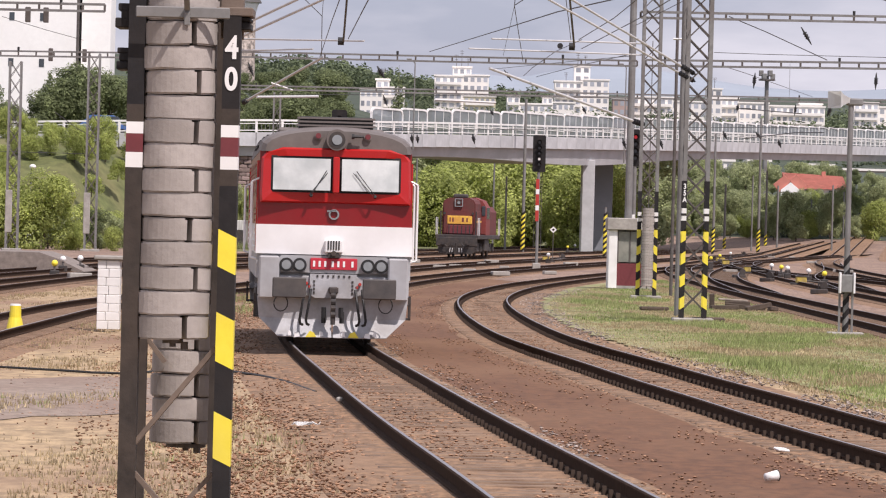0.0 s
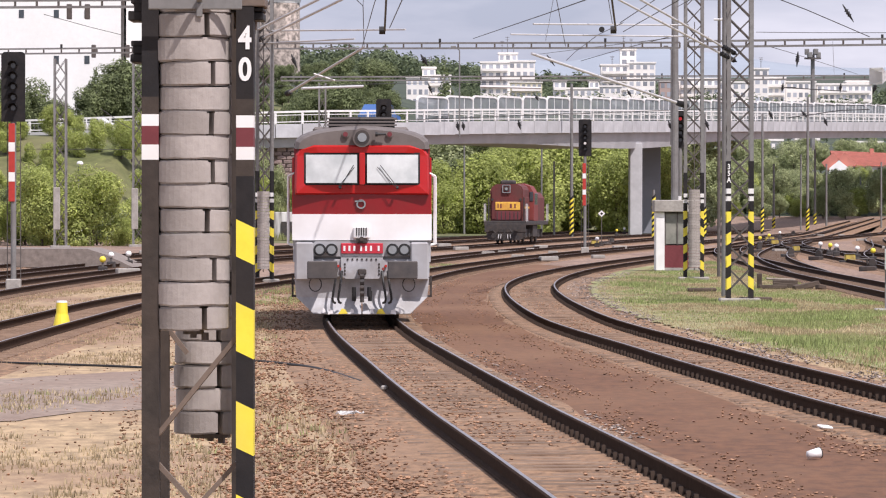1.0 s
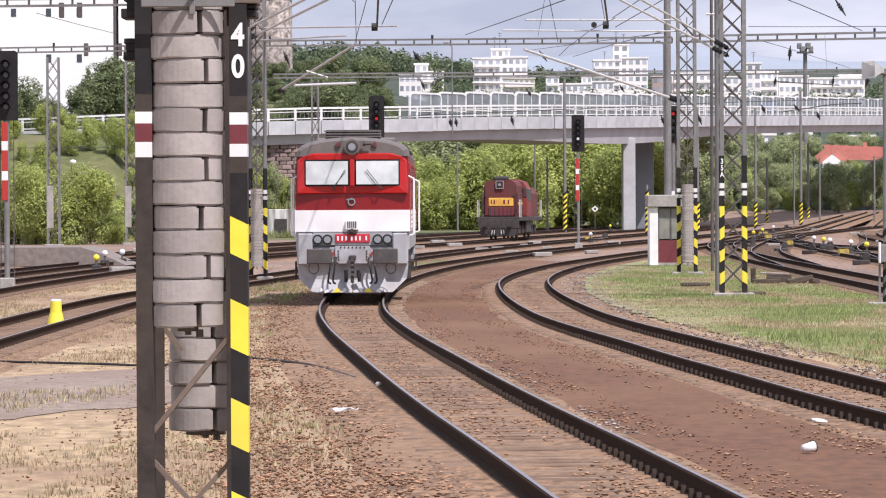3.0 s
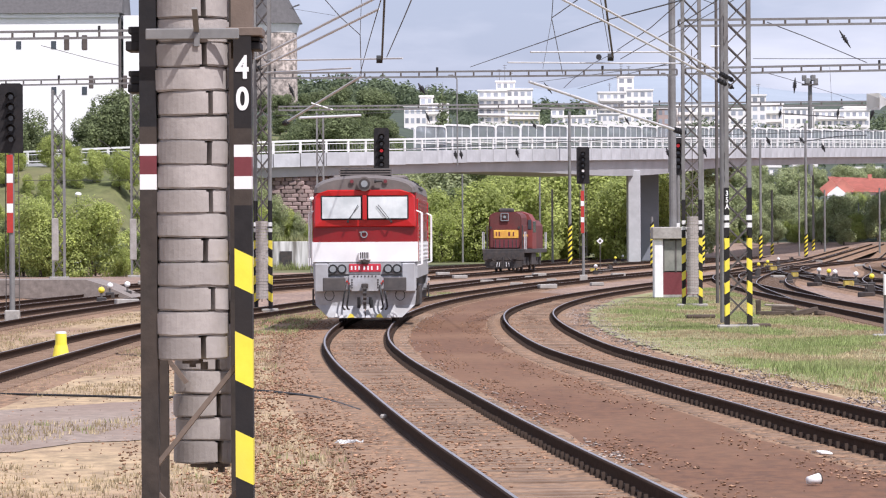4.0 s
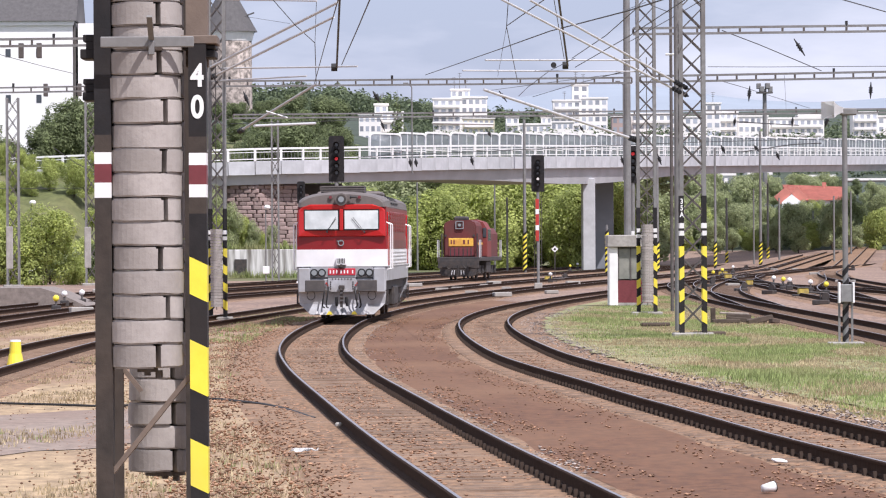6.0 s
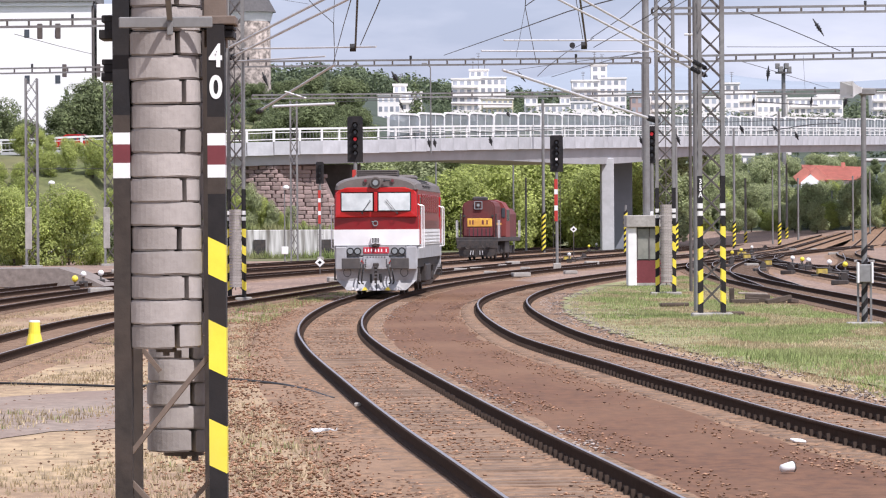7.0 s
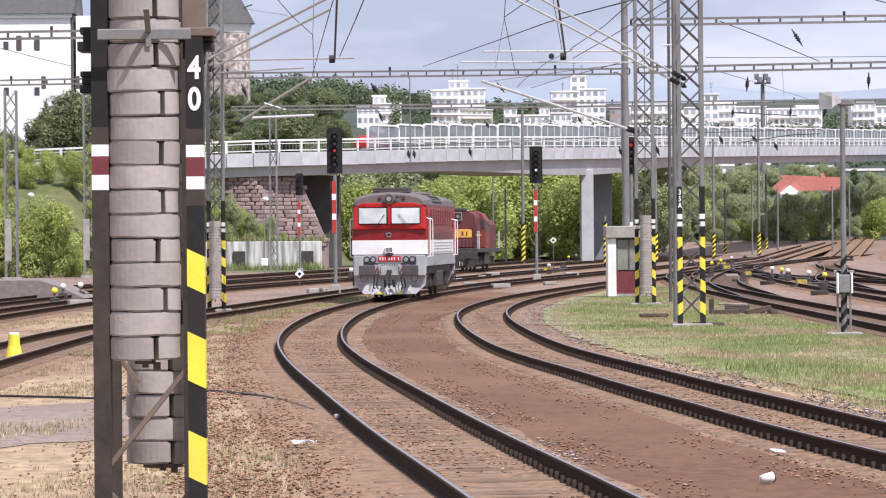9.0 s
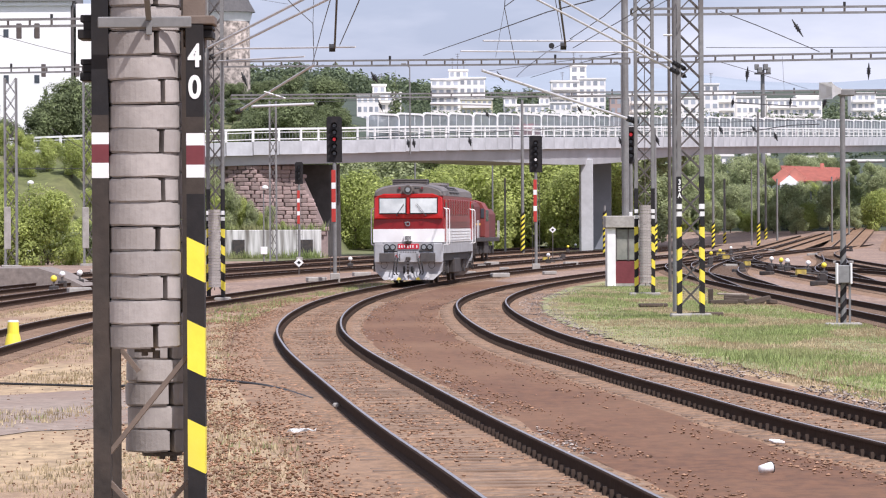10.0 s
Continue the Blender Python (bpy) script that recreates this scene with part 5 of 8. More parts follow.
for pts, r in (
    ([(-3.55, 157.01, 8.83), (-2.29, 120.01, 8.29), (-1.41, 92.01, 7.75)], 0.016), ([(-5.42, 186.01, 8.91), (-3.69, 140.01, 8.73), (-2.17, 95.01, 7.86)], 0.014),
    ([(-5.33, 140.01, 10.22), (-4.93, 150.01, 9.87), (-4.56, 160.01, 9.72)], 0.014), ([(-4.56, 160.01, 9.72), (-5.26, 186.01, 9.26)], 0.016), ([(-4.21, 150.01, 10.86), (-4.56, 160.01, 9.72)], 0.01),
    ([(-1.2, 290.01, 13.48), (2.43, 200.01, 11.19), (3.74, 160.01, 10.09), (5.28, 130.01, 9.24), (5.87, 110.01, 8.65)], 0.022), ([(2.1, 150.01, 9.81), (2.88, 120.01, 9.18)], 0.016),
    ([(2.16, 150.01, 10.84), (2.11, 152.01, 9.87), (2.96, 182.01, 9.09)], 0.014), ([(2.11, 152.01, 9.87), (2.16, 182.01, 9.32)], 0.008),
    ([(2.88, 120.01, 9.33), (4.15, 156.01, 8.93)], 0.012), ([(4.48, 158.01, 9.05), (4.84, 135.01, 8.77), (5.12, 118.01, 8.76)], 0.014), ([(4.58, 158.01, 8.73), (5.52, 135.01, 8.74), (5.98, 112.01, 8.58)], 0.014),
    ([(3.03, 184.01, 8.59), (3.23, 176.01, 8.65), (3.86, 165.01, 8.89), (4.58, 158.01, 9.05)], 0.012), ([(5.88, 300.01, 12.37), (6.53, 230.01, 10.67), (7.21, 182.01, 9.49)], 0.018), ([(2.89, 300.01, 12.79), (5.09, 230.01, 10.76), (7.29, 184.01, 9.5)], 0.014),
    ([(10.09, 164.01, 10.27), (11.7, 168.01, 9.93), (14.93, 179.01, 9.36)], 0.018), ([(10.84, 180.01, 9.07), (13.17, 200.01, 9.47), (24.02, 297.01, 11.41)], 0.014), ([(10.84, 130.01, 9.71), (15.91, 160.01, 10.63)], 0.02),
    ([(9.92, 170.01, 9.19), (12.05, 170.01, 9.17), (19.93, 172.01, 9.25)], 0.012), ([(-16.85, 170.01, 9.85), (-15.59, 175.01, 9.58), (-15.23, 188.01, 9.73)], 0.012), ([(-26, 300.01, 9.23), (-26.95, 330.01, 8.74), (-26.07, 340.01, 8.07)], 0.025),
    ([(-31.9, 310.01, 6.64), (-24.54, 310.01, 6.62)], 0.02), ([(-14.18, 300.01, 10.7), (-5.09, 306.01, 11.07), (4.92, 310.01, 11.31), (20.42, 310.01, 11.43)], 0.02),
    ([(-5.94, 310.01, 8.63), (-2.84, 310.01, 8.77), (4.91, 310.01, 9.06), (16.54, 310.01, 9.5), (35.92, 310.01, 9.92)], 0.022), ([(19.75, 300.01, 8.63), (22.36, 290.01, 8.89), (23.34, 280.01, 8.73)], 0.03), ([(-6.61, 150.01, 10.17), (-5.18, 152.01, 10.02)], 0.006),
    ([(13.47, 179.01, 9.18), (22.46, 297.01, 11.34)], 0.008), ([(6.66, 163.01, 9.82), (6.87, 135.01, 9.32), (7.01, 120.01, 9.09)], 0.012), ([(5.55, 140.01, 9.75), (7.28, 163.01, 11.25)], 0.012), ([(7.48, 163.01, 11.14), (6.49, 130.01, 9.19)], 0.014),
    ([(16.78, 250.01, 9.27), (16.15, 250.01, 9.27), (20.37, 260.01, 9.33)], 0.03)):
    wire(pts, r)


def hanging_insulator(p, q, r):
    p, q = Vector(p), Vector(q)
    bm = rod(B(), p, p.lerp(q, 0.5), r * 0.25, 8, r)
    rod(bm, p.lerp(q, 0.5), q, r, 8, r * 0.2)
    d = (q - p).normalized()
    for k in range(3):
        disc(bm, p.lerp(q, 0.35 + 0.13 * k), d, r * 1.35, 0.05, 10)
    return tagged(link("line_insulator", bm, RUBBER), "dark ribbed insulator on the overhead line", "insulator", "line insulators")


for a, b, r in (((12.85, 166.01, 10.05), (13.26, 166.01, 9.4), 0.06), ((12.17, 180.01, 8.82), (12.12, 180.01, 8.19), 0.06), ((16.8, 178.01, 8.87), (16.78, 178.01, 8.2), 0.06), ((25.24, 297.01, 10.89), (24.98, 297.01, 10.15), 0.11), ((17.51, 178.01, 8.91), (17.69, 178.01, 8.47), 0.06),
                ((-3.78, 240.01, 10.75), (-3.39, 240.01, 10.12), 0.11), ((-8.88, 200.01, 9.4), (-8.63, 200.01, 8.77), 0.07), ((2.25, 186.01, 8.89), (2.58, 186.01, 8.42), 0.05),
                ((8.66, 290.01, 10.23), (8.95, 290.01, 9.72), 0.08), ((2.78, 290.01, 9.88), (3, 290.01, 9.48), 0.08), ((-4.24, 300.01, 10.9), (-3.95, 300.01, 10.15), 0.08), ((22.9, 297.01, 10.9), (22.83, 297.01, 10.16), 0.08), ((19.11, 297.01, 10.87), (19.04, 297.01, 10.24), 0.08),
                ((14.13, 300.01, 8.53), (14.39, 300.01, 7.78), 0.1), ((11.69, 300.01, 8.46), (11.95, 300.01, 7.71), 0.1), ((18.33, 300.01, 9.12), (18.63, 300.01, 8.52), 0.1), ((20.5, 300.01, 9.11), (20.88, 300.01, 8.63), 0.1), ((-2.3, 300.01, 8.35), (-2.23, 300.01, 7.74), 0.1), ((1.75, 300.01, 8.49), (1.9, 300.01, 7.81), 0.1), ((-1.93, 300.01, 8.34), (-1.85, 300.01, 7.74), 0.1), ((22, 300.01, 8.66), (22.23, 300.01, 8.06), 0.1)):
    hanging_insulator(a, b, r)

# far mast with a T head and bundles
fm = make_mast(*(-11.92, 318.01, -0.07)[:2], 0.45, 0.45, 11.4, "slender far mast with a crossbar head", False, step=0.9)


def striped_pole(x, y, h, r, label, stripe_z=2.3, spiral=YELLOW):
    t = empty("striped_pole", pose(x, y, 0), label, "pole", "yard poles")
    part("shaft", rod(B(), (0, 0, 0), (0, 0, h), r, 10, r * 0.8), STEEL, t)
    z, k = 0.1, 0
    while z < stripe_z:
        bm = rod(B(), (0, 0, z), (0, 0, z + 0.24), r * 1.25, 10)
        for v in bm.verts:
            v.co.z += v.co.x * 0.9
        part("warning_stripe", bm, spiral if k % 2 else BLACK, t)
        z += 0.24
        k += 1
    return t


for (x, y, _), h, r, sz in (((7.41, 420.01, -0.27), 14.2, 0.16, 3.6), ((18.81, 400.01, 1.33), 11, 0.13, 2.6), ((28.1, 470.01, 1.52), 12.5, 0.14, 2.6), ((36.29, 520.01, 1.6), 15.5, 0.17, 2.6), ((39.99, 560.01, 1.66), 10, 0.15, 2.0), ((33.64, 540.01, 2.04), 8, 0.15, 1.4), ((13.6, 380.01, 1.02), 4.2, 0.13, 3.6)):
    striped_pole(x, y, h, r, "steel pole with black and yellow warning stripes at its foot", sz)
for (x, y, _), h, r in (((5.18, 470.01, 1.17), 13, 0.10), ((6.06, 440.01, 0.81), 7.2, 0.11), ((-2.8, 460.01, 1.62), 9.5, 0.10), ((36.19, 530.01, 1.38), 9, 0.10), ((39.92, 540.01, 1.69), 8, 0.13), ((44.74, 520.01, 2.22), 8, 0.11), ((50.29, 560.01, 2.34), 9, 0.11), ((53.13, 600.01, 2.32), 8, 0.12), ((50.48, 620.01, 2.17), 7, 0.1), ((29.14, 560.01, 2.04), 7, 0.1)):
    tube_pole("line_pole", x, y, r, 0, h, STEEL, "plain grey steel line pole in the yard", "pole")
# floodlight mast behind the bridge
x, y, _ = (49.6, 700.01, 18.95)
t = empty("floodlight_mast", pose(x, y, 0), "tall floodlight mast with a ring of lamps", "floodlight mast")
part("shaft", rod(B(), (0, 0, 0), (0, 0, 26.5), 0.45, 10, 0.3), STEEL, t)
for k in range(6):
    a = k * math.pi / 3
    bm = box(B(), math.cos(a) * 0.9 - 0.35, math.cos(a) * 0.9 + 0.35, math.sin(a) * 0.9 - 0.3, math.sin(a) * 0.9 + 0.3, 26.0 + 0.5 * (k % 2), 26.9 + 0.5 * (k % 2), 0.08)
    part("floodlight", bm, STEEL, t)
part("lamp_ring", disc(B(), (0, 0, 25.9), (0, 0, 1), 1.3, 0.2, 18), STEELD, t)

# ---- signals ----


def make_signal(x, y, h_post, head_w, head_h, lamps, lit, label, stripes, foot=True):
    t = empty("railway_signal", pose(x, y, 0), label, "railway signal", "light signals")
    part("post", rod(B(), (0, 0, 0), (0, 0, h_post + 0.1), 0.085, 12), STEEL, t, "grey signal post")
    zb = h_post
    bm = B()
    prism(bm, [(-head_w / 2, zb), (head_w / 2, zb), (head_w / 2, zb + head_h - 0.08), (head_w / 2 - 0.08, zb + head_h), (-head_w / 2 + 0.08, zb + head_h), (-head_w / 2, zb + head_h - 0.08)], -0.10, -0.04)
    hd = part("head", bm, BLACK, t, "black backing board")
    bm = box(B(), -0.14, 0.14, -0.04, 0.16, zb + 0.05, zb + head_h - 0.1, 0.02)
    part("lamp_case", bm, BLACK, hd)
    for k in range(lamps):
        z = zb + head_h * (0.12 + 0.76 * (k + 0.5) / lamps)
        bm = B()
        n = 10
        for i in range(n):
            a0, a1 = math.pi * i / n, math.pi * (i + 1) / n
            r, q = 0.14, 0.15
            vs = [bm.verts.new((r * math.cos(a), yv, z + r * math.sin(a))) for a, yv in ((a0, -0.10), (a1, -0.10), (a1, -0.38), (a0, -0.38))]
            bm.faces.new(vs)
        bmesh.ops.solidify(bm, geom=bm.faces[:], thickness=0.012)
        part("lamp_hood", bm, RUBBER, hd)
        bm = disc(B(), (0, -0.11, z), (0, 1, 0), 0.075, 0.03, 16)
        part("lamp", bm, lit.get(k, PANE), hd, "lit signal lamp" if k in lit else "")
    for z0, z1, m in stripes:
        bm = B()
        box(bm, -0.14, 0.05, -0.115, -0.09, z0, z1, 0.006)
        part("mast_sign", bm, m, t, "red and white mast sign")
    if foot:
        part("footing", box(B(), -0.22, 0.22, -0.2, 0.2, -0.1, 0.42, 0.03), CONCRETE, t)
    bm = B()
    for sx in (-0.2, 0.2):
        bar(bm, (sx, 0.14, 0.2), (sx, 0.14, zb + 0.6), 0.025, 0.025)
    for k in range(int(zb / 0.4)):
        bar(bm, (-0.2, 0.14, 0.4 + k * 0.4), (0.2, 0.14, 0.4 + k * 0.4), 0.02, 0.02)
    part("ladder", bm, STEELD, t, "thin ladder behind the post")
    return t


SB = [(2.75, 3.35, REDP), (3.35, 3.63, WHITE), (3.63, 4.25, REDP), (4.25, 4.53, WHITE), (4.53, 5.10, REDP)]
x, y, _ = (-4.9, 205, 0.01)
make_signal(x, y, 5.45, 0.70, 2.08, 5, {2: LAMP_RED}, "tall light signal showing red beside the curve", SB)
x, y, _ = (5.19, 252, -0.06)
make_signal(x, y, 5.50, 0.72, 2.05, 5, {1: LAMP_WHITE}, "tall light signal showing white between tracks", SB)
x, y, _ = (-10.1, 318, -0.09)
make_signal(x, y, 5.55, 0.56, 1.55, 3, {}, "unlit light signal by the retaining wall", SB)
x, y, _ = (-14.4, 136.02, -0.02)
make_signal(x, y, 5.15, 0.72, 2.10, 5, {}, "unlit light signal at the platform's end", SB)
x, y, _ = (8.16, 196.01, 1.5)
make_signal(x, y, 5.2, 0.42, 1.6, 4, {3: LAMP_RED}, "narrow light signal showing red behind a mast", [(2.8, 3.1, WHITE)])

# round-lamp yard post and others


def yard_lamp(x, y, h, label):
    t = empty("yard_lamp", pose(x, y, 0), label, "lamp post", "yard lamps")
    part("pole", rod(B(), (0, 0, 0), (0, 0, h), 0.06, 8, 0.04), STEEL, t)
    bm = B()
    bmesh.ops.create_uvsphere(bm, u_segments=14, v_segments=9, radius=0.24, matrix=pose(0.12, -0.1, h))
    for v in bm.verts:
        v.co.z = h + (v.co.z - h) * 0.75
    part("globe", bm, WHITE, t, "white globe lamp", True)
    part("control_box", box(B(), -0.25, 0.25, -0.16, 0.1, 0.55, 1.10, 0.03), WHITE, t, "white control box")
    return t


yard_lamp(*(-29.73, 325.01, -0.08)[:2], 5.8, "slim yard lamp post with a white globe")
yard_lamp(*(-13.07, 330.01, -0.16)[:2], 5.4, "slim yard lamp post with a white globe")

# loudspeaker post at the grass verge
x, y, _ = (10, 113.01, -0.02)
t = empty("loudspeaker_post", pose(x, y, 0), "grey post with horn loudspeaker and control box on grass", "loudspeaker post")
part("pole", rod(B(), (0, 0, 0.0), (0, 0, 5.75), 0.075, 12, 0.065), STEEL, t)
for k in range(6):
    bm = rod(B(), (0, 0, 0.1 + k * 0.33), (0, 0, 0.1 + k * 0.33 + 0.17), 0.082, 12)
    for v in bm.verts:
        v.co.z += v.co.x * 1.2
    part("warning_stripe", bm, BLACK, t)
for sx in (-0.16, 0.16):
    part("channel", box(B(), sx - 0.025, sx + 0.025, -0.05, 0.05, 0.0, 1.5), STEEL, t)
part("footing", box(B(), -0.45, 0.45, -0.3, 0.3, -0.2, 0.06, 0.03), CONCRETE, t)
cb = part("control_box", box(B(), -0.15, 0.15, -0.28, -0.08, 1.05, 1.50, 0.02), STEEL, t, "grey control box")
for sx in (-1, 1):
    part("box_flap", box(B(), min(sx * 0.15, sx * 0.20), max(sx * 0.15, sx * 0.20), -0.32, -0.06, 1.03, 1.55, 0.01), WHITE, cb, "white flap")
bm = B()
rings = []
for yv, w, h in ((0.0, 0.06, 0.05), (-0.15, 0.09, 0.08), (-0.35, 0.17, 0.14), (-0.5, 0.27, 0.21)):
    rings.append([bm.verts.new((sx * w, yv, sz * h)) for sx, sz in ((-1, -1), (1, -1), (1, 1), (-1, 1))])
for a, b in zip(rings[:-1], rings[1:]):
    for i in range(4):
        bm.faces.new((a[i], a[(i + 1) % 4], b[(i + 1) % 4], b[i]))
bm.faces.new(rings[0])
bmesh.ops.solidify(bm, geom=bm.faces[:], thickness=0.012)
hn = part("horn", bm, WHITE, t, "pale rectangular horn")
hn.matrix_basis = pose(-0.02, 0, 5.85, 0, 0, -58)
part("driver", box(B(), -0.12, 0.30, -0.1, 0.1, 5.72, 5.90, 0.03), STEEL, t)

# hut
x, y, _ = (6.8, 187.01, 0.03)
t = empty("crossing_hut", pose(x, y, 0), "small hut with flat concrete roof and maroon panel", "hut")
part("roof_slab", box(B(), -0.10, 1.95, -0.15, 2.2, 2.42, 2.92, 0.03), CONCRETE, t, "thick concrete roof slab")
part("white_wall", box(B(), -0.02, 0.34, 0.0, 2.0, 0.0, 2.42, 0.02), WHITE, t, "white painted wall end")
part("maroon_panel", box(B(), 0.34, 1.85, 0.10, 0.2, 0.12, 1.05), MAROON, t, "maroon panel")
part("plinth", box(B(), 0.34, 1.85, 0.05, 2.0, 0.0, 0.12), CONCRETE, t)
for k in range(3):
    part("window", box(B(), 0.40 + k * 0.5, 0.86 + k * 0.5, 0.12, 0.16, 1.10, 2.36), REFLECT_PANE, t, "glazed window, pale reflection in its colour")
for k in range(4):
    part("mullion", box(B(), 0.35 + k * 0.5, 0.40 + k * 0.5, 0.08, 0.2, 1.05, 2.42), STEELD, t)
part("side_wall", box(B(), 1.78, 1.86, 0.2, 2.0, 0.0, 2.42), CONCRETE, t)
part("back_wall", box(B(), 0.34, 1.86, 1.92, 2.0, 0.0, 2.42), CONCRETE, t)

# ---- parked maroon locomotive ----


def make_parked():
    t = empty("shunting_locomotive", label="faded maroon shunting locomotive with orange front band, parked", category="locomotive")
    L = 13.4
    bm = B()
    prism(bm, [(-1.16, 1.55), (1.16, 1.55), (1.16, 3.72), (1.04, 3.97), (0.72, 4.14), (-0.72, 4.14), (-1.04, 3.97), (-1.16, 3.72)], 0.9, 4.6)
    es = [e for e in bm.edges if abs(e.verts[0].co.y - e.verts[1].co.y) < 1e-4]
    bmesh.ops.bevel(bm, geom=es, offset=0.12, segments=2, affect="EDGES")
    part("front_hood", bm, OLD_RED, t, "faded maroon hood")
    bm = B()
    prism(bm, [(-1.5, 1.55), (1.5, 1.55), (1.5, 3.5), (1.2, 4.0), (0.6, 4.2), (-0.6, 4.2), (-1.2, 4.0), (-1.5, 3.5)], 4.6, 7.0)
    cab = part("cab", bm, OLD_RED2, t, "faded red cab")
    for sx in (-1, 1):
        part("cab_window", box(B(), min(sx * 1.49, sx * 1.52), max(sx * 1.49, sx * 1.52), 5.0, 6.6, 2.7, 3.5, 0.01), PANE, cab)
    bm = B()
    prism(bm, [(-1.3, 1.55), (1.3, 1.55), (1.3, 3.2), (1.0, 3.6), (-1.0, 3.6), (-1.3, 3.2)], 7.0, L - 0.8)
    part("rear_hood", bm, OLD_RED, t, "faded maroon rear hood")
    part("orange_band", box(B(), -0.80, 0.95, 0.86, 0.95, 2.30, 2.88, 0.02), ORANGE, t, "faded orange band")
    for x, w in ((-0.6, 0.08), (-0.4, 0.1), (0.3, 0.14), (0.6, 0.1)):
        part("worn_mark", box(B(), x - w / 2, x + w / 2, 0.852, 0.858, 2.45, 2.75), MAROON, t)
    for sx in (-1, 1):
        part("red_panel", box(B(), min(sx * 1.10, sx * 1.48), max(sx * 1.10, sx * 1.48), 4.52, 4.6, 1.6, 2.85, 0.02), OLD_RED2, t, "brighter red cab front")
    for sx in (-1, 1):
        part("cab_window", box(B(), min(sx * 1.18, sx * 1.44), max(sx * 1.18, sx * 1.44), 4.54, 4.6, 2.92, 3.6, 0.02), PANE, t, "dark window")
    part("front_grille", box(B(), -0.8, 0.95, 0.85, 0.9, 1.62, 2.2, 0.02), MAROON, t)
    for x in (-0.66, -0.36, -0.06, 0.24, 0.54, 0.80):
        part("grille_bar", box(B(), x - 0.03, x + 0.03, 0.82, 0.86, 1.62, 2.2, 0.005), LOCO_DARK, t)
    for x in (-1.22, 1.22):
        part("marker_lamp", disc(B(), (x * 0.82, 0.84, 3.05), (0, 1, 0), 0.09, 0.06, 12), LOCO_DARK, t)
    for sx in (-1, 1):
        for k in range(5):
            part("hood_door", box(B(), min(sx * 1.14, sx * 1.19), max(sx * 1.14, sx * 1.19), 1.1 + k * 0.68, 1.70 + k * 0.68, 1.7, 3.2, 0.02), OLD_RED, t)
        part("pale_stripe", box(B(), min(sx * 1.19, sx * 1.195), max(sx * 1.19, sx * 1.195), 1.1, 4.5, 2.42, 2.56), ORANGE, t)
        part("side_pipe", rod(B(), (sx * 1.25, 0.75, 1.5), (sx * 1.25, 0.75, 3.2), 0.05, 6), LOCO_DARK, t)
        part("jumper_cable", tube(B(), [Vector((sx * (0.35 + 0.09 * k), -0.25, 1.0 - 0.28 * math.sin(k * 0.52))) for k in range(7)], 0.04), LOCO_DARK, t)
    part("top_light", disc(B(), (0.0, 0.86, 3.80), (0, 1, 0), 0.17, 0.2, 16), LOCO_DARK, t)
    part("lamp_glass", disc(B(), (0.0, 0.75, 3.80), (0, 1, 0), 0.10, 0.03, 14), LENS, t)
    lb = part("lamp_box", box(B(), -0.26, 0.26, 0.82, 0.92, 3.54, 4.06, 0.02), OLD_RED, t)
    for u, v in (((-0.26, 3.54), (0.26, 3.54)), ((0.26, 3.54), (0.26, 4.06)), ((0.26, 4.06), (-0.26, 4.06)), ((-0.26, 4.06), (-0.26, 3.54))):
        part("lamp_frame", bar(B(), (u[0], 0.80, u[1]), (v[0], 0.80, v[1]), 0.06, 0.05), LENS, lb, "pale frame")
    part("exhaust", box(B(), -0.5, 0.5, 1.4, 2.4, 4.08, 4.42, 0.1), LOCO_DARK, t, "sooty exhaust stack")
    part("deck_frame", box(B(), -1.5, 1.5, 0.0, L, 1.25, 1.55, 0.03), LOCO_DARK, t)
    part("buffer_beam", box(B(), -1.45, 1.45, -0.05, 0.15, 0.75, 1.35, 0.02), LOCO_DARK, t)
    for sx in (-1, 1):
        part("buffer", rod(B(), (sx * 0.88, -0.6, 1.05), (sx * 0.88, 0, 1.05), 0.2, 14, 0.12), LOCO_DARK, t)
        for y in (0.1, 0.9, L - 0.9, L - 0.1):
            part("handrail", rod(B(), (sx * 1.48, y, 1.5), (sx * 1.48, y, 2.75), 0.035, 6), TUBE, t, "pale handrail")
        part("top_rail", rod(B(), (sx * 1.48, 0.1, 2.72), (sx * 1.48, 0.9, 2.72), 0.03, 6), TUBE, t)
        part("step_plate", box(B(), min(sx * 1.1, sx * 1.5), max(sx * 1.1, sx * 1.5), 0.1, 0.6, 0.4, 0.48), LOCO_DARK, t)
        part("tank", box(B(), min(sx * 0.6, sx * 1.35), max(sx * 0.6, sx * 1.35), 5.4, 8.0, 0.4, 1.25, 0.05), LOCO_DARK, t)
    for y in (3.0, 10.4):
        make_bogie(t, y)
        for dy in (-1.2, 1.2):
            make_wheelset(t, y + dy)
    part("rail_guard", prism(B(), [(-1.35, 0.78), (1.35, 0.78), (1.25, 0.30), (0.95, 0.20), (-0.95, 0.20), (-1.25, 0.30)], -0.02, 0.10), LOCO_DARK, t, "sooty rail guard plate")
    part("coupling", rod(B(), (0, -0.3, 1.0), (0, -0.25, 0.4), 0.06, 8), LOCO_DARK, t)
    for x in (-0.42, -0.26, 0.2, 0.38):
        part("pale_hose", rod(B(), (x, -0.15, 0.62), (x * 1.1, -0.2, 0.32), 0.03, 6), TUBE, t)
    return t


parked = make_parked()
FINE_G = spline(LINE_G, 0.1)
parked.matrix_world = on_line(FINE_G, 317.0, 30, 104) @ pose(0, 0, 0, 0, 0, -1.4)

# ---- buildings ----


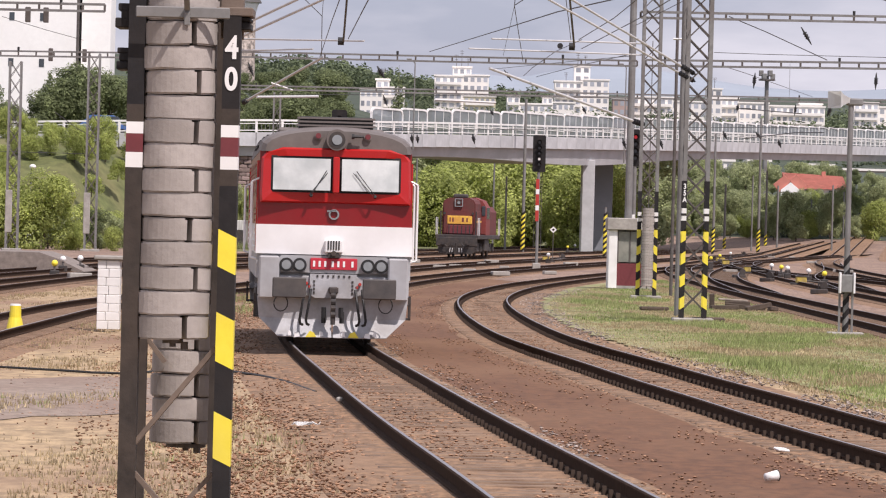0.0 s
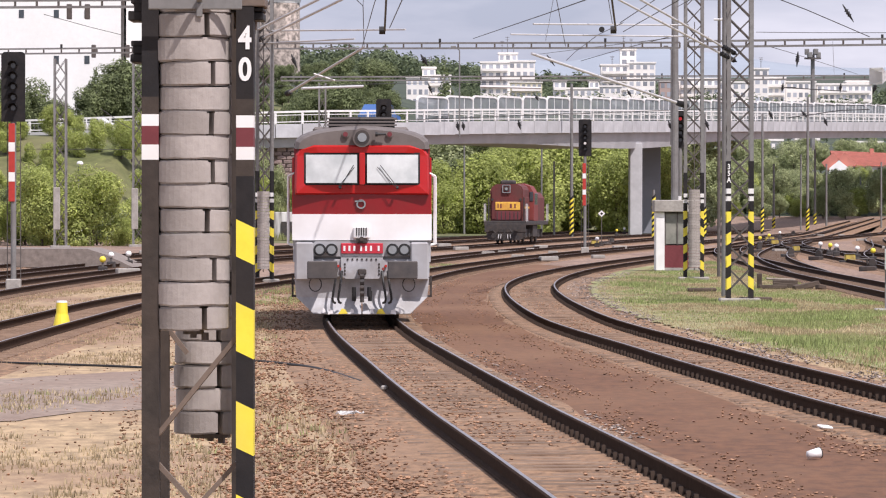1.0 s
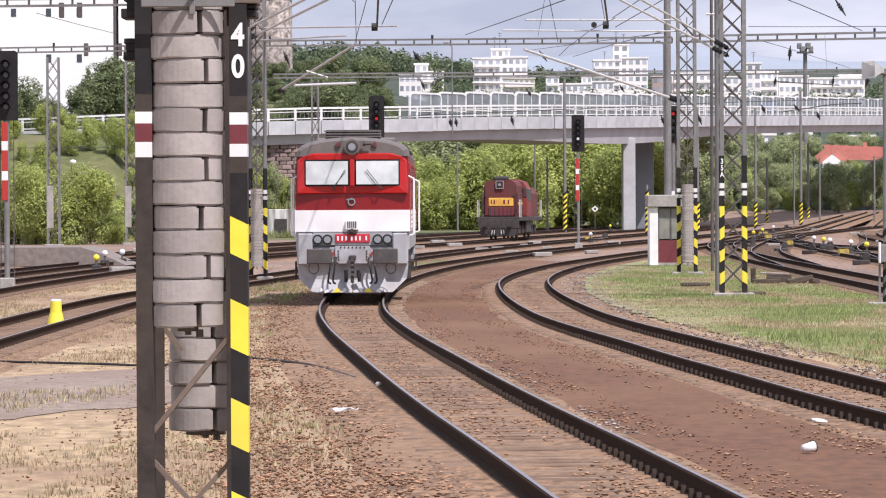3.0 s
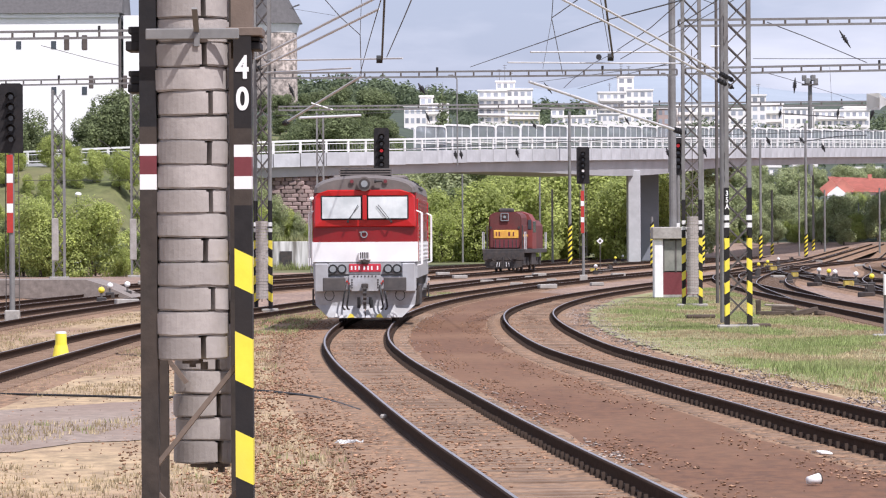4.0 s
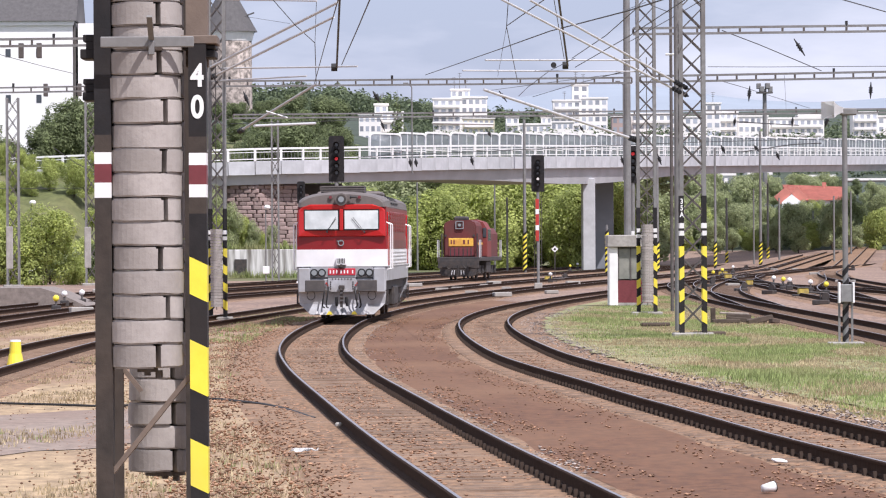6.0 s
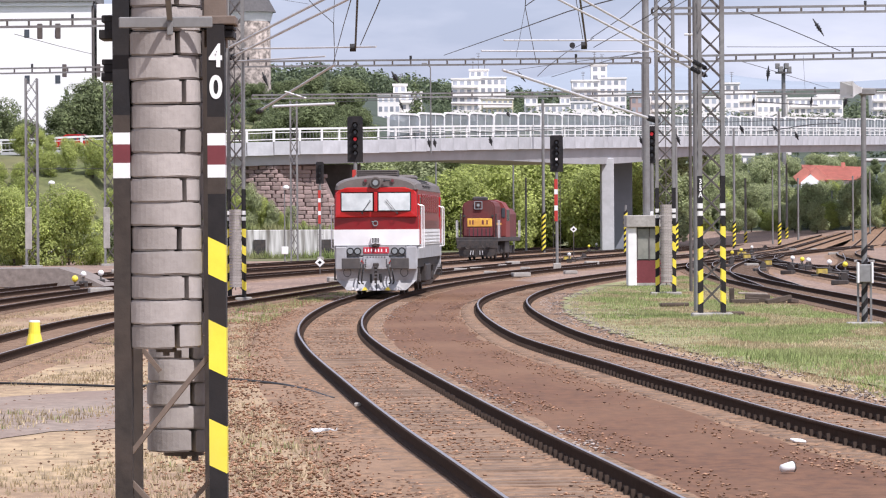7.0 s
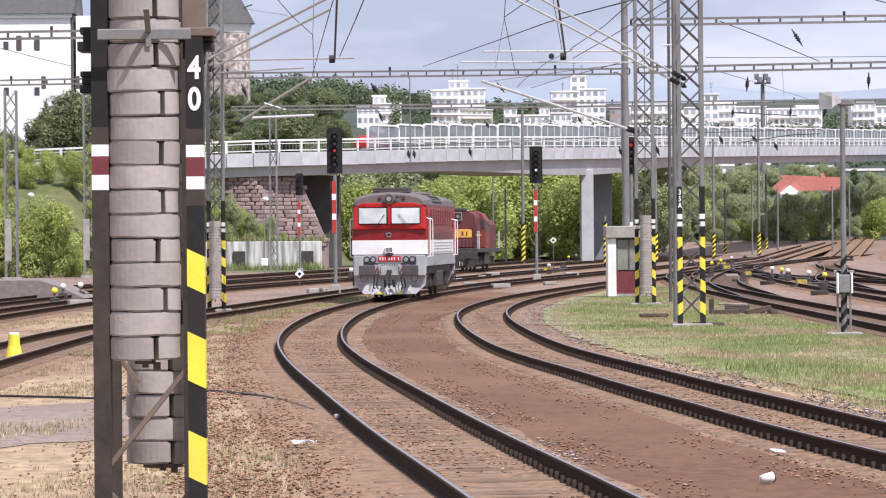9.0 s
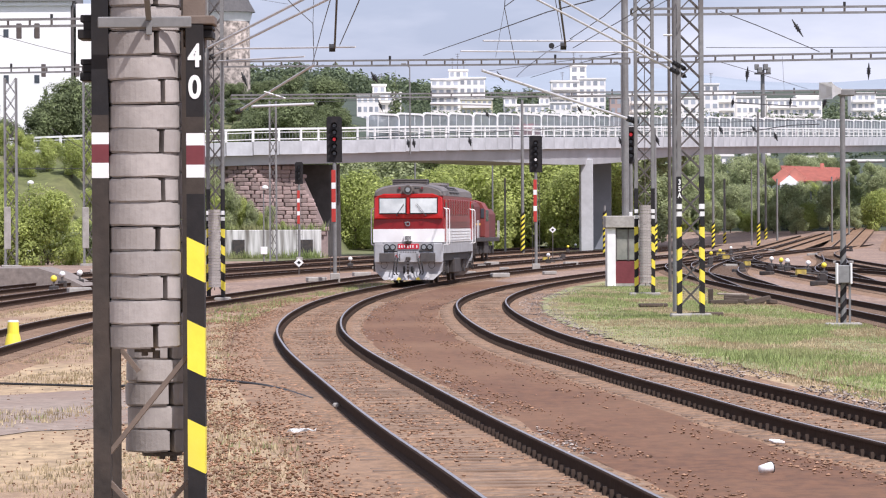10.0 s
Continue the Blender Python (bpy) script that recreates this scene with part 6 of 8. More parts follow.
def make_block(x, y, z_top, w, d, floors, cols, material, label, banded=False, base=0.0, pitch=2.75):
    t = empty("apartment_building", pose(x, y, 0), label, "apartment building", "apartment blocks")
    part("wall", box(B(), 0, w, 0, d, base, z_top), material, t)
    part("roof_slab", box(B(), -0.3, w + 0.3, -0.3, d + 0.3, z_top, z_top + 0.5), BLOCK_W, t)
    me = None
    for f in range(floors):
        z = z_top - (f + 1) * pitch + 0.75
        for c in range(cols):
            xx = w * (c + 0.5) / cols
            if me is None:
                bm = box(B(), -0.30 * w / cols, 0.30 * w / cols, -0.02, 0.10, 0, 1.45)
                o = part("window", bm, FARPANE, t)
                me = o.data
            else:
                o = new("window", me)
                o.parent = t
            o.matrix_basis = pose(xx, -0.02, z)
        if banded:
            part("balcony", box(B(), 0.05 * w, 0.95 * w, -1.2, 0.0, z - 0.75, z + 0.12), BLOCK_W, t)
    return t


def antenna(x, y, z, h):
    t = empty("roof_antenna", pose(x, y, z), "thin aerial on a flat roof", "antenna", "roof aerials")
    part("mast", rod(B(), (0, 0, 0), (0, 0, h), 0.10, 5, 0.06), STEELD, t)
    for k in (0.6, 0.8, 0.95):
        part("cross_bar", rod(B(), (-0.7 * k, 0, h * k), (0.7 * k, 0, h * k), 0.06, 4), STEELD, t)


for x, y, z, h in ((3.4, 1509, 54.7, 4.0), (5.2, 1509, 54.7, 5.5), (7.3, 1509, 54.7, 3.2), (44, 1511, 56.2, 4.2), (46.5, 1511, 56.2, 3.4), (40, 1505, 50.6, 3.0), (86, 1447, 47.7, 3.5), (-18, 1310, 43.7, 3.0)):
    antenna(x, y, z, h)


def block_px(a, b, floors, cols, material, label, banded=False, d=12):
    make_block(a[0], a[1], a[2], b[0] - a[0], d, floors, cols, material, label, banded, a[2] - floors * 2.75 - 10)


block_px((-3.75, 1500.01, 51.12), (5.62, 1500.01, 51.1), 5, 4, BLOCK_W, "white panel apartment block with balcony bands", True)
block_px((5.64, 1504.01, 51.61), (14.29, 1504.01, 51.58), 4, 4, BLOCK_W, "white panel apartment block on a hillside")
block_px((2.26, 1506.01, 54.31), (8.48, 1506.01, 54.3), 2, 3, BLOCK_W, "white rooftop storey of an apartment block", d=8)
block_px((6.09, 1480.01, 43.98), (16.45, 1480.01, 43.95), 3, 6, BLOCK_C, "cream apartment block below white ones", True)
block_px((36.18, 1500.01, 50.27), (45.19, 1500.01, 50.25), 5, 4, BLOCK_W, "white panel apartment block with balcony bands", True)
block_px((45.31, 1504.01, 51.13), (54.33, 1504.01, 51.11), 5, 4, BLOCK_W, "white panel apartment block on a hillside")
block_px((42.8, 1508.01, 55.79), (48.08, 1508.01, 55.78), 3, 2, BLOCK_W, "white stair tower of an apartment block", d=8)
block_px((34.71, 1470.01, 42.34), (42.06, 1470.01, 42.32), 2, 4, BLOCK_W, "low white apartment house")
block_px((-24.55, 1300.01, 40.31), (-18.05, 1300.01, 40.29), 3, 4, BLOCK_W, "white villa with a stepped roof among trees")
block_px((-18.1, 1304.01, 40.9), (-11.91, 1304.01, 40.88), 4, 3, BLOCK_W, "white villa wing among trees", True)
block_px((-20.12, 1308.01, 43.31), (-16.36, 1308.01, 43.3), 2, 2, BLOCK_W, "white attic storey of a villa", d=8)
block_px((19.06, 1400.01, 42.23), (23.08, 1400.01, 42.22), 2, 2, BLOCK_W, "pale panel apartment block behind the bridge", True)
block_px((23.23, 1409.01, 40.01), (33.27, 1409.01, 39.98), 2, 5, BLOCK_W, "pale panel apartment block behind the bridge", False)
block_px((30.47, 1418.01, 42.71), (33.66, 1418.01, 42.7), 2, 2, BLOCK_W, "pale panel apartment block behind the bridge", True)
block_px((52.96, 1427.01, 42.91), (58.67, 1427.01, 42.9), 4, 3, BLOCK_P, "brown rendered apartment block", False)
block_px((59.4, 1436.01, 43.87), (72.33, 1436.01, 43.84), 4, 6, BLOCK_W, "pale panel apartment block behind the bridge", True)
block_px((83.63, 1445.01, 47.32), (88.33, 1445.01, 47.31), 5, 2, BLOCK_W, "pale panel apartment block behind the bridge", False)
block_px((84.87, 1454.01, 44.69), (94.32, 1454.01, 44.67), 4, 5, BLOCK_W, "pale panel apartment block behind the bridge", True)
block_px((95.08, 1463.01, 43.65), (104.6, 1463.01, 43.62), 4, 5, BLOCK_W, "pale panel apartment block behind the bridge", False)
block_px((105.61, 1472.01, 43.14), (123.64, 1472.01, 43.09), 4, 9, BLOCK_W, "pale panel apartment block behind the bridge", True)
block_px((116.07, 1481.01, 44.29), (123.47, 1481.01, 44.27), 2, 4, BLOCK_W, "pale panel apartment block behind the bridge", False)
block_px((134.66, 1490.01, 45.43), (142.86, 1490.01, 45.41), 4, 4, BLOCK_W, "pale panel apartment block behind the bridge", True)
block_px((143.72, 1499.01, 44.36), (154.96, 1499.01, 44.33), 4, 5, BLOCK_W, "pale panel apartment block behind the bridge", False)
block_px((159.66, 1508.01, 45.7), (174.75, 1508.01, 45.66), 5, 6, BLOCK_W, "pale panel apartment block behind the bridge", True)
block_px((73.37, 1517.01, 45.04), (87.78, 1517.01, 45), 3, 6, BLOCK_W, "pale panel apartment block behind the bridge", False)

# white castle wing with slate roof, and a round stone tower with a cone
a, b, c = (-80.02, 620.01, 33.96), (-50.89, 620.01, 33.58), (-48.88, 628.01, 33.19)
t = empty("white_castle_wing", pose(a[0], a[1], 0), "large white rendered castle wing with slate roof", "castle")
w = b[0] - a[0]
part("wall", box(B(), 0, w, 0, 14, 8, a[2]), RENDER_W, t, "sunlit white wall")
bm = B()
prism(bm, [(-0.8, a[2] - 0.3), (15, a[2] - 0.3), (9, a[2] + 6.5), (5.0, a[2] + 6.0)], -1, w + 0.6, "yz")
part("roof", bm, SLATE, t, "grey slate roof")
part("side_wing", box(B(), w + 0.5, w + 4.5, 3, 12, 8, a[2] - 0.5), RENDER_W, t, "white side wing")
part("cornice", box(B(), -0.2, w + 0.2, -0.4, 0.0, a[2] - 0.9, a[2] - 0.1), RENDER_W, t)
part("downpipe", rod(B(), (w + 0.2, 0.3, 8), (w + 0.2, 0.3, a[2] - 0.5), 0.18, 8), STEELD, t)
for xx in (w - 9.2, w - 5.0, w - 14, w - 18):
    for z in (a[2] - 5.2, a[2] - 11.5):
        part("window", box(B(), xx, xx + 0.7, -0.05, 0.2, z, z + 1.1), PANE, t, "small dark window")
d = (-30.78, 640.01, 32.77)
t = empty("stone_tower", pose(d[0], d[1] + 3, 0), "round rough stone tower with conical roof", "tower")
bm = rod(B(), (0, 0, 8), (0, 0, d[2]), 3.6, 28, 3.45)
part("tower_wall", bm, STONEWALL, t, "rough weathered stone wall", True)
bm = rod(B(), (0, 0, d[2] + 0.3), (0, 0, d[2] + 7.5), 4.3, 28, 0.25)
part("cone_roof", bm, SLATE, t, "dark slate cone")
bm = rod(B(), (0, 0, d[2] - 1.0), (0, 0, d[2] + 0.3), 3.5, 28, 3.9)
part("corbel", bm, RENDER_W, t, "pale corbel ring")
part("roof_vane", bar(B(), (2.2, -1, d[2] + 2.4), (3.9, -1, d[2] + 3.0), 0.25, 0.2), SLATE, t)

# red-roofed house beyond the bushes
a, b = (54.5, 700.01, 9.45), (61.8, 700.01, 9.42)
t = empty("red_roofed_house", pose(a[0], a[1], 0), "pale house with a broad red tiled roof", "house")
w = b[0] - a[0]
part("wall", box(B(), 0.5, w - 0.3, 0.5, 10, 4, a[2] - 0.1), RENDER_W, t, "pale wall")
bm = B()
vs = [bm.verts.new(p) for p in ((-1.2, 0, a[2] - 0.2), (w + 0.8, 0, a[2] - 0.2), (w + 0.4, 5.5, a[2] + 1.9), (-1.8, 5.5, a[2] + 2.3), (w + 0.8, 11, a[2] - 0.2), (-1.2, 11, a[2] - 0.2))]
for f in ((0, 1, 2, 3), (3, 2, 4, 5), (0, 3, 5), (1, 4, 2)):
    bm.faces.new([vs[i] for i in f])
bmesh.ops.solidify(bm, geom=bm.faces[:], thickness=0.25)
part("roof", bm, TILE, t, "red clay tiled roof")
for k in range(4):
    part("window", box(B(), 1 + k * 2.1, 2.0 + k * 2.1, 0.42, 0.5, a[2] - 1.4, a[2] - 0.4), PANE, t)
bm = B()
prism(bm, [(-2.4, a[2] - 2.6), (0.6, a[2] - 2.6), (0.6, a[2] - 0.5), (-0.9, a[2] + 0.7), (-2.4, a[2] - 0.5)], -1.5, 0.4)
part("gable", bm, RENDER_W, t, "white gable end")
for e in (-2.75, 0.95):
    part("gable_roof", bar(B(), (-0.9, -0.7, a[2] + 0.9), (e, -0.7, a[2] - 0.65), 0.25, 2.6), TILE, t)
part("chimney", box(B(), w * 0.6, w * 0.6 + 0.6, 5, 5.7, a[2] + 1.2, a[2] + 2.6), TILE, t)

# pale houses half hidden under the bridge
block_px((58.22, 1000, 17.67), (64.21, 1000, 17.62), 1, 3, BLOCK_W, "low white house among bushes")
block_px((67.88, 1010, 17.99), (72.93, 1010, 17.95), 1, 3, BLOCK_W, "low white house among bushes")
block_px((81.8, 1020, 17.53), (87.92, 1020, 17.48), 1, 4, BLOCK_C, "low cream house behind a red roof")
block_px((91.09, 1030, 16.83), (100.35, 1030, 16.75), 1, 5, BLOCK_P, "low brown house behind a red roof")
HOUSE_EAVE = a[2]

# ---- far hills ----


def ridge(name, y, pts, depth, material, label, rough, seed):
    """A hill whose crest runs through (x, z) points at distance y."""
    line = spline([(x, z) for x, z in pts], (pts[-1][0] - pts[0][0]) / 160)
    bm = B()
    rows = []
    for k in range(9):
        u = k / 8
        row = []
        for p in line:
            n = noise.fractal((p.x * rough, k * 0.7, seed), 1.0, 2.0, 4)
            row.append(bm.verts.new((p.x, y - depth * (1 - u) + 30 * noise.noise((p.x * rough, k, seed)), p.y * (u ** 0.8) + n * p.y * 0.06)))
        rows.append(row)
    for a, b in zip(rows[:-1], rows[1:]):
        for i in range(len(a) - 1):
            bm.faces.new((a[i], a[i + 1], b[i + 1], b[i]))
    bmesh.ops.recalc_face_normals(bm, faces=bm.faces[:])
    return tagged(link(name, bm, material, smooth=True), label, "hill", kind="structure")


def crest(px, dist):
    return [((x - 779) / 8000 * dist, 2.5 + (438 - y) / 8000 * dist) for x, y in px]


ridge("backdrop", 2400, crest([(-900, 200), (-200, 150), (300, 156), (560, 164), (640, 175), (700, 184), (760, 191), (900, 206), (1050, 216), (1250, 222), (1500, 225), (2000, 210), (2600, 190)], 2400), 900, HILL, "dark wooded hill behind the town", 0.006, 3.3)
ridge("backdrop", 4300, crest([(-900, 150), (200, 170), (600, 190), (720, 184), (820, 172), (900, 176), (980, 160), (1080, 150), (1180, 158), (1300, 176), (1420, 186), (1520, 184), (1800, 170), (2600, 160)], 4300), 1500, FARHILL, "mountain range on the horizon, tinted blue for haze", 0.002, 9.1)

# ---- trees and bushes ----


def leaves(name, blobs, count, size, seed, flat=0.0):
    """A crown of small leaf sprays, thickest near the rims of its blobs."""
    rnd = random.Random(seed)
    verts, faces = [], []
    tot = sum(r * r for *_, r in blobs)
    for bx, by, bz, r in blobs:
        for _ in range(int(count * r * r / tot)):
            v = Vector((rnd.gauss(0, 1), rnd.gauss(0, 1), rnd.gauss(0, 1))).normalized()
            rr = r * (rnd.uniform(0.45, 1.0) ** 0.5) * (1 + 0.28 * noise.noise((v.x * 2.2 + bx, v.y * 2.2 + by, v.z * 2.2 + bz + seed)))
            c = Vector((bx, by, bz)) + v * rr
            if c.z < 0.05:
                c.z = rnd.uniform(0.05, 0.5)
            s = size * rnd.uniform(0.5, 1.35)
            q = (v + Vector((rnd.gauss(0, 0.45), rnd.gauss(0, 0.45), 0.45 + rnd.gauss(0, 0.45)))).to_track_quat("Z", "Y").to_matrix() @ Matrix.Rotation(rnd.uniform(0, 6.28), 3, "Z")
            b = len(verts)
            for px, py in ((-1, 0), (-0.2, -0.55), (1, 0.1), (0.2, 0.6)):
                verts.append(c + q @ Vector((px * s, py * s, 0.25 * s * px * py)))
            faces.append((b, b + 1, b + 2, b + 3))
    me = bpy.data.meshes.new(name)
    me.from_pydata(verts, [], faces)
    return me


def tree_blobs(rnd, h, w, n, low=0.25):
    out = []
    for _ in range(n):
        u = rnd.uniform(low, 0.92)
        rad = w * 0.5 * math.sin(math.pi * (0.15 + 0.8 * u)) ** 0.6
        a = rnd.uniform(0, 6.28)
        d = rad * rnd.uniform(0.2, 0.8)
        out.append((d * math.cos(a), d * math.sin(a), u * h, w * rnd.uniform(0.14, 0.26)))
    return out


def make_tree(name, h, w, n, count, size, seed, material, label, category, low=0.25):
    rnd = random.Random(seed)
    t = empty(name, label=label, category=category)
    bm = B()
    top = Vector((rnd.uniform(-0.2, 0.2), 0, h * 0.7))
    rod(bm, (0, 0, -0.6), top, 0.02 * h + 0.05, 8, 0.04)
    blobs = tree_blobs(rnd, h, w, n, low)
    for bx, by, bz, r in blobs[::2]:
        rod(bm, (0, 0, max(bz - 0.3 * h, 0.1 * h)), (bx, by, bz), 0.008 * h + 0.02, 5, 0.02)
    part("trunk", bm, BARK, t, "brown trunk and limbs")
    me = leaves("crown", blobs, count, size, seed)
    me.materials.append(material)
    o = new("crown", me)
    o.parent = t
    return t


def make_conifer(h, seed):
    rnd = random.Random(seed)
    t = empty("conifer", label="dark narrow spruce on the hillside", category="tree")
    part("trunk", rod(B(), (0, 0, -0.5), (0, 0, h), 0.2, 6, 0.03), BARK, t)
    blobs = [(rnd.uniform(-0.2, 0.2) * (1 - k / 12) * h * 0.2, 0, h * (0.12 + 0.85 * k / 12), h * 0.17 * (1 - k / 12.5) + 0.15) for k in range(12)]
    me = leaves("crown", blobs, 2200, 0.4, seed)
    me.materials.append(LEAF_B)
    o = new("crown", me)
    o.parent = t
    return t


BUSHES = [make_tree("leafy_bush", 6.0, 6.5, 14, 10000, 0.125, 11 + k, LEAF_A, "dense fresh green bush along the yard", "bush", 0.1) for k in range(3)]
MIDS = [make_tree("leafy_tree", 8.5, 7.0, 16, 10000, 0.16, 31 + k, LEAF_C, "leafy green tree behind the bridge", "tree", 0.15) for k in range(3)]
DARKS = [make_tree("hillside_tree", 10.0, 8.0, 17, 9000, 0.20, 51 + k, LEAF_B, "dark green tree on the castle hill", "tree", 0.2) for k in range(3)]
USED = set()


def plant(kinds, x, y, s, seed):
    rnd = random.Random(seed)
    src = kinds[rnd.randrange(len(kinds))]
    m = Matrix.Translation((x, y, ground_height(x, y) - 0.1)) @ Matrix.Rotation(rnd.uniform(0, 6.28), 4, "Z") @ Matrix.Diagonal((s * rnd.uniform(0.9, 1.15), s * rnd.uniform(0.9, 1.15), s, 1))
    if src not in USED:
        USED.add(src)
        src.matrix_world = m
        return src
    o = copy_thing(src, m)
    if kinds is DARKS:
        o.matrix_basis = m
    return o


rnd = random.Random(5)
# fresh green wall under the bridge
for k in range(26):
    x = -11 + 29 * k / 25 + rnd.uniform(-0.8, 0.8)
    plant(BUSHES, x, 482 + rnd.uniform(-10, 16) + (24 if x > 4 else 0), rnd.uniform(1.15, 1.5) * (0.78 if x < -3 else 1.05 if x > 4 else 1.0), k)
for k in range(10):
    plant(MIDS, -8 + 3.4 * k, 520 + rnd.uniform(-6, 12), rnd.uniform(1.0, 1.3), k + 50)
# rougher bushes to the other side of the pier
for k in range(34):
    x = 19 + 46 * k / 33 + rnd.uniform(-1, 1)
    plant(MIDS if k % 3 else BUSHES, x, 604 + rnd.uniform(-18, 30), rnd.uniform(0.5, 0.8) * (0.72 if 36 < x < 56 else 1.0), k + 90)
for k in range(26):
    x = 16 + 2.6 * k
    if not 46 < x < 64:
        plant(MIDS, x, 680 + rnd.uniform(-20, 30), rnd.uniform(0.45, 0.75), k + 300)
for k in range(18):
    plant(MIDS if k % 3 else BUSHES, 24 + 2.7 * k, 588 + rnd.uniform(-8, 8), rnd.uniform(0.28, 0.5), k + 130)
for k in range(34):
    x = 18 + 1.75 * k
    y = 640 + 90 * rnd.random() if not 44 < x < 66 else 730 + 60 * rnd.random()
    plant(MIDS, x, y, rnd.uniform(0.4, 0.6), k + 400)
for k in range(44):
    x = 17 + 1.15 * k + rnd.uniform(-0.6, 0.6)
    o = plant(MIDS, x, 596 + 0.6 * k + rnd.uniform(-12, 12), 1.0, k + 900)
    v = rnd.uniform(0.26, 0.44)
    o.scale = (v * 1.5, v * 1.3, v)
# bushes along the bank beside the far masts
for k in range(15):
    plant(DARKS if k % 4 == 1 else BUSHES, -39 + 1.15 * k + rnd.uniform(-0.5, 0.5), 322 + rnd.uniform(-7, 7), (0.6 if k % 4 == 1 else 1.0) * rnd.uniform(0.5, 0.8) if k < 11 else rnd.uniform(0.24, 0.34), k + 160)
for k in range(13):
    o = plant(BUSHES if k % 3 else MIDS, -19.2 + 0.55 * k, 373 + rnd.uniform(-0.5, 1.5), 0.5, k + 190)
    s = 0.72 - 0.048 * k + rnd.uniform(-0.09, 0.06)
    o.location.z, o.scale = 1.6, (0.55 * s, 0.55 * s, s)
# growth over the bank below the road
for k in range(60):
    x = -43 + 0.34 * k + rnd.uniform(-0.5, 0.5)
    plant(BUSHES, x, 344 + 9 * (k % 4) + rnd.uniform(-3, 3), rnd.uniform(0.22, 0.40) if k < 52 else 0.2, k + 1000)
# bushes that hide the house's walls
for k in range(13):
    x = (49.9, 690.01, 8.88)[0] + 1.25 * k
    s = (HOUSE_EAVE - rnd.uniform(0.1, 0.9) - ground_height(x, 690)) / 6.3
    o = plant(BUSHES if k % 2 else MIDS, x, 690 + rnd.uniform(-3, 3), 1.0, k + 700)
    s *= (1.0 if k % 2 else 0.72) * (0.8 if k < 4 else 1.0)
    o.scale = (s * 0.9, s * 0.9, s)
for k in range(16):
    x = 58 + 2.3 * k + rnd.uniform(-1, 1)
    o = plant(MIDS, x, 740 + rnd.uniform(-30, 30), 1.0, k + 730)
    s = rnd.uniform(0.3, 0.5)
    o.scale = (s, s, s)
for k in range(16):
    o = plant(DARKS if k % 4 == 1 else MIDS, -40.5 + 1.1 * k + rnd.uniform(-0.4, 0.4), 336 + rnd.uniform(-4, 6), 0.5, k + 800)
    s = rnd.uniform(0.24, 0.34)
    o.scale = (s, s, s)
# castle hill: crowns rise to a wavy skyline
def skyline(u, knots):
    """Height of the skyline, as a slope, at a bearing u."""
    for (a, p), (b, q) in zip(knots[:-1], knots[1:]):
        if a <= u <= b:
            return p + (q - p) * (u - a) / (b - a)
    return knots[-1][1]


HILL_LINE = [(-0.052, 0.024), (-0.047, 0.028), (-0.043, 0.033), (-0.0385, 0.0355), (-0.0335, 0.0355), (-0.029, 0.031), (-0.024, 0.0255), (-0.018, 0.0215), (-0.009, 0.0195), (0.004, 0.0185)]
for row, (dist, drop, count) in enumerate(((595, 0.0, 19), (548, 0.0025, 19), (502, 0.006, 19))):
    for k in range(count):
        u = -0.050 + 0.050 * k / (count - 1) + rnd.uniform(-0.001, 0.001)
        y = dist + rnd.uniform(-12, 12)
        x = u * y
        top = 2.5 + (skyline(u, HILL_LINE) - drop - rnd.uniform(0, 0.0035)) * y
        plant(DARKS, x, y, max((top - ground_height(x, y)) / 11.6, 0.3), 220 + row * 30 + k)
# trees before the castle wall
for k, (u, slope) in enumerate(((-0.106, 0.033), (-0.101, 0.031), (-0.0965, 0.026), (-0.0905, 0.022), (-0.0875, 0.029), (-0.0845, 0.033), (-0.0815, 0.0355), (-0.0785, 0.036), (-0.0745, 0.034), (-0.0700, 0.031), (-0.0655, 0.028), (-0.060, 0.026))):
    y = 468 + rnd.uniform(-7, 7)
    x = u * y
    plant(DARKS, x, y, (2.5 + slope * y - ground_height(x, y)) / 11.6, 330 + k)
for k in range(16):
    plant(DARKS, -12 + 2.9 * k, 760 + rnd.uniform(-30, 30), rnd.uniform(0.5, 0.75), k + 340)
for k in range(20):
    plant(DARKS, -17 + 0.8 * k, 640 + rnd.uniform(-30, 30), rnd.uniform(0.5, 0.75), k + 450)
for k in range(16):
    plant(DARKS, 44 + 2.6 * k, 860 + rnd.uniform(-30, 30), rnd.uniform(0.22, 0.36), k + 480)
# ragged woods along the crest of the dark hill
rnd_hill = random.Random(88)
blobs = []
for k in range(520):
    u = rnd_hill.uniform(-0.045, 0.06)
    y = rnd_hill.uniform(1950, 2420)
    top = skyline(u, [(-0.05, 0.0345), (-0.0224, 0.0335), (-0.0151, 0.0319), (-0.0101, 0.0311), (-0.0026, 0.0298), (0.015, 0.028), (0.034, 0.0266), (0.06, 0.0258)])
    blobs.append((u * y, y, 2.5 + (top - 0.011 * rnd_hill.random() ** 1.5) * y, rnd_hill.uniform(3.0, 7.0)))
me = leaves("hill_woods", blobs, 60000, 1.1, 16)
me.materials.append(FOREST)
tagged(new("hill_woods", me), "dark mixed woods on the hill's crest", "woods", kind="stuff")
p = (-11.94, 1150.01, 38.08)
c = make_conifer(21.5, 4)
c.matrix_world = pose(p[0], p[1], ground_height(p[0], p[1]))
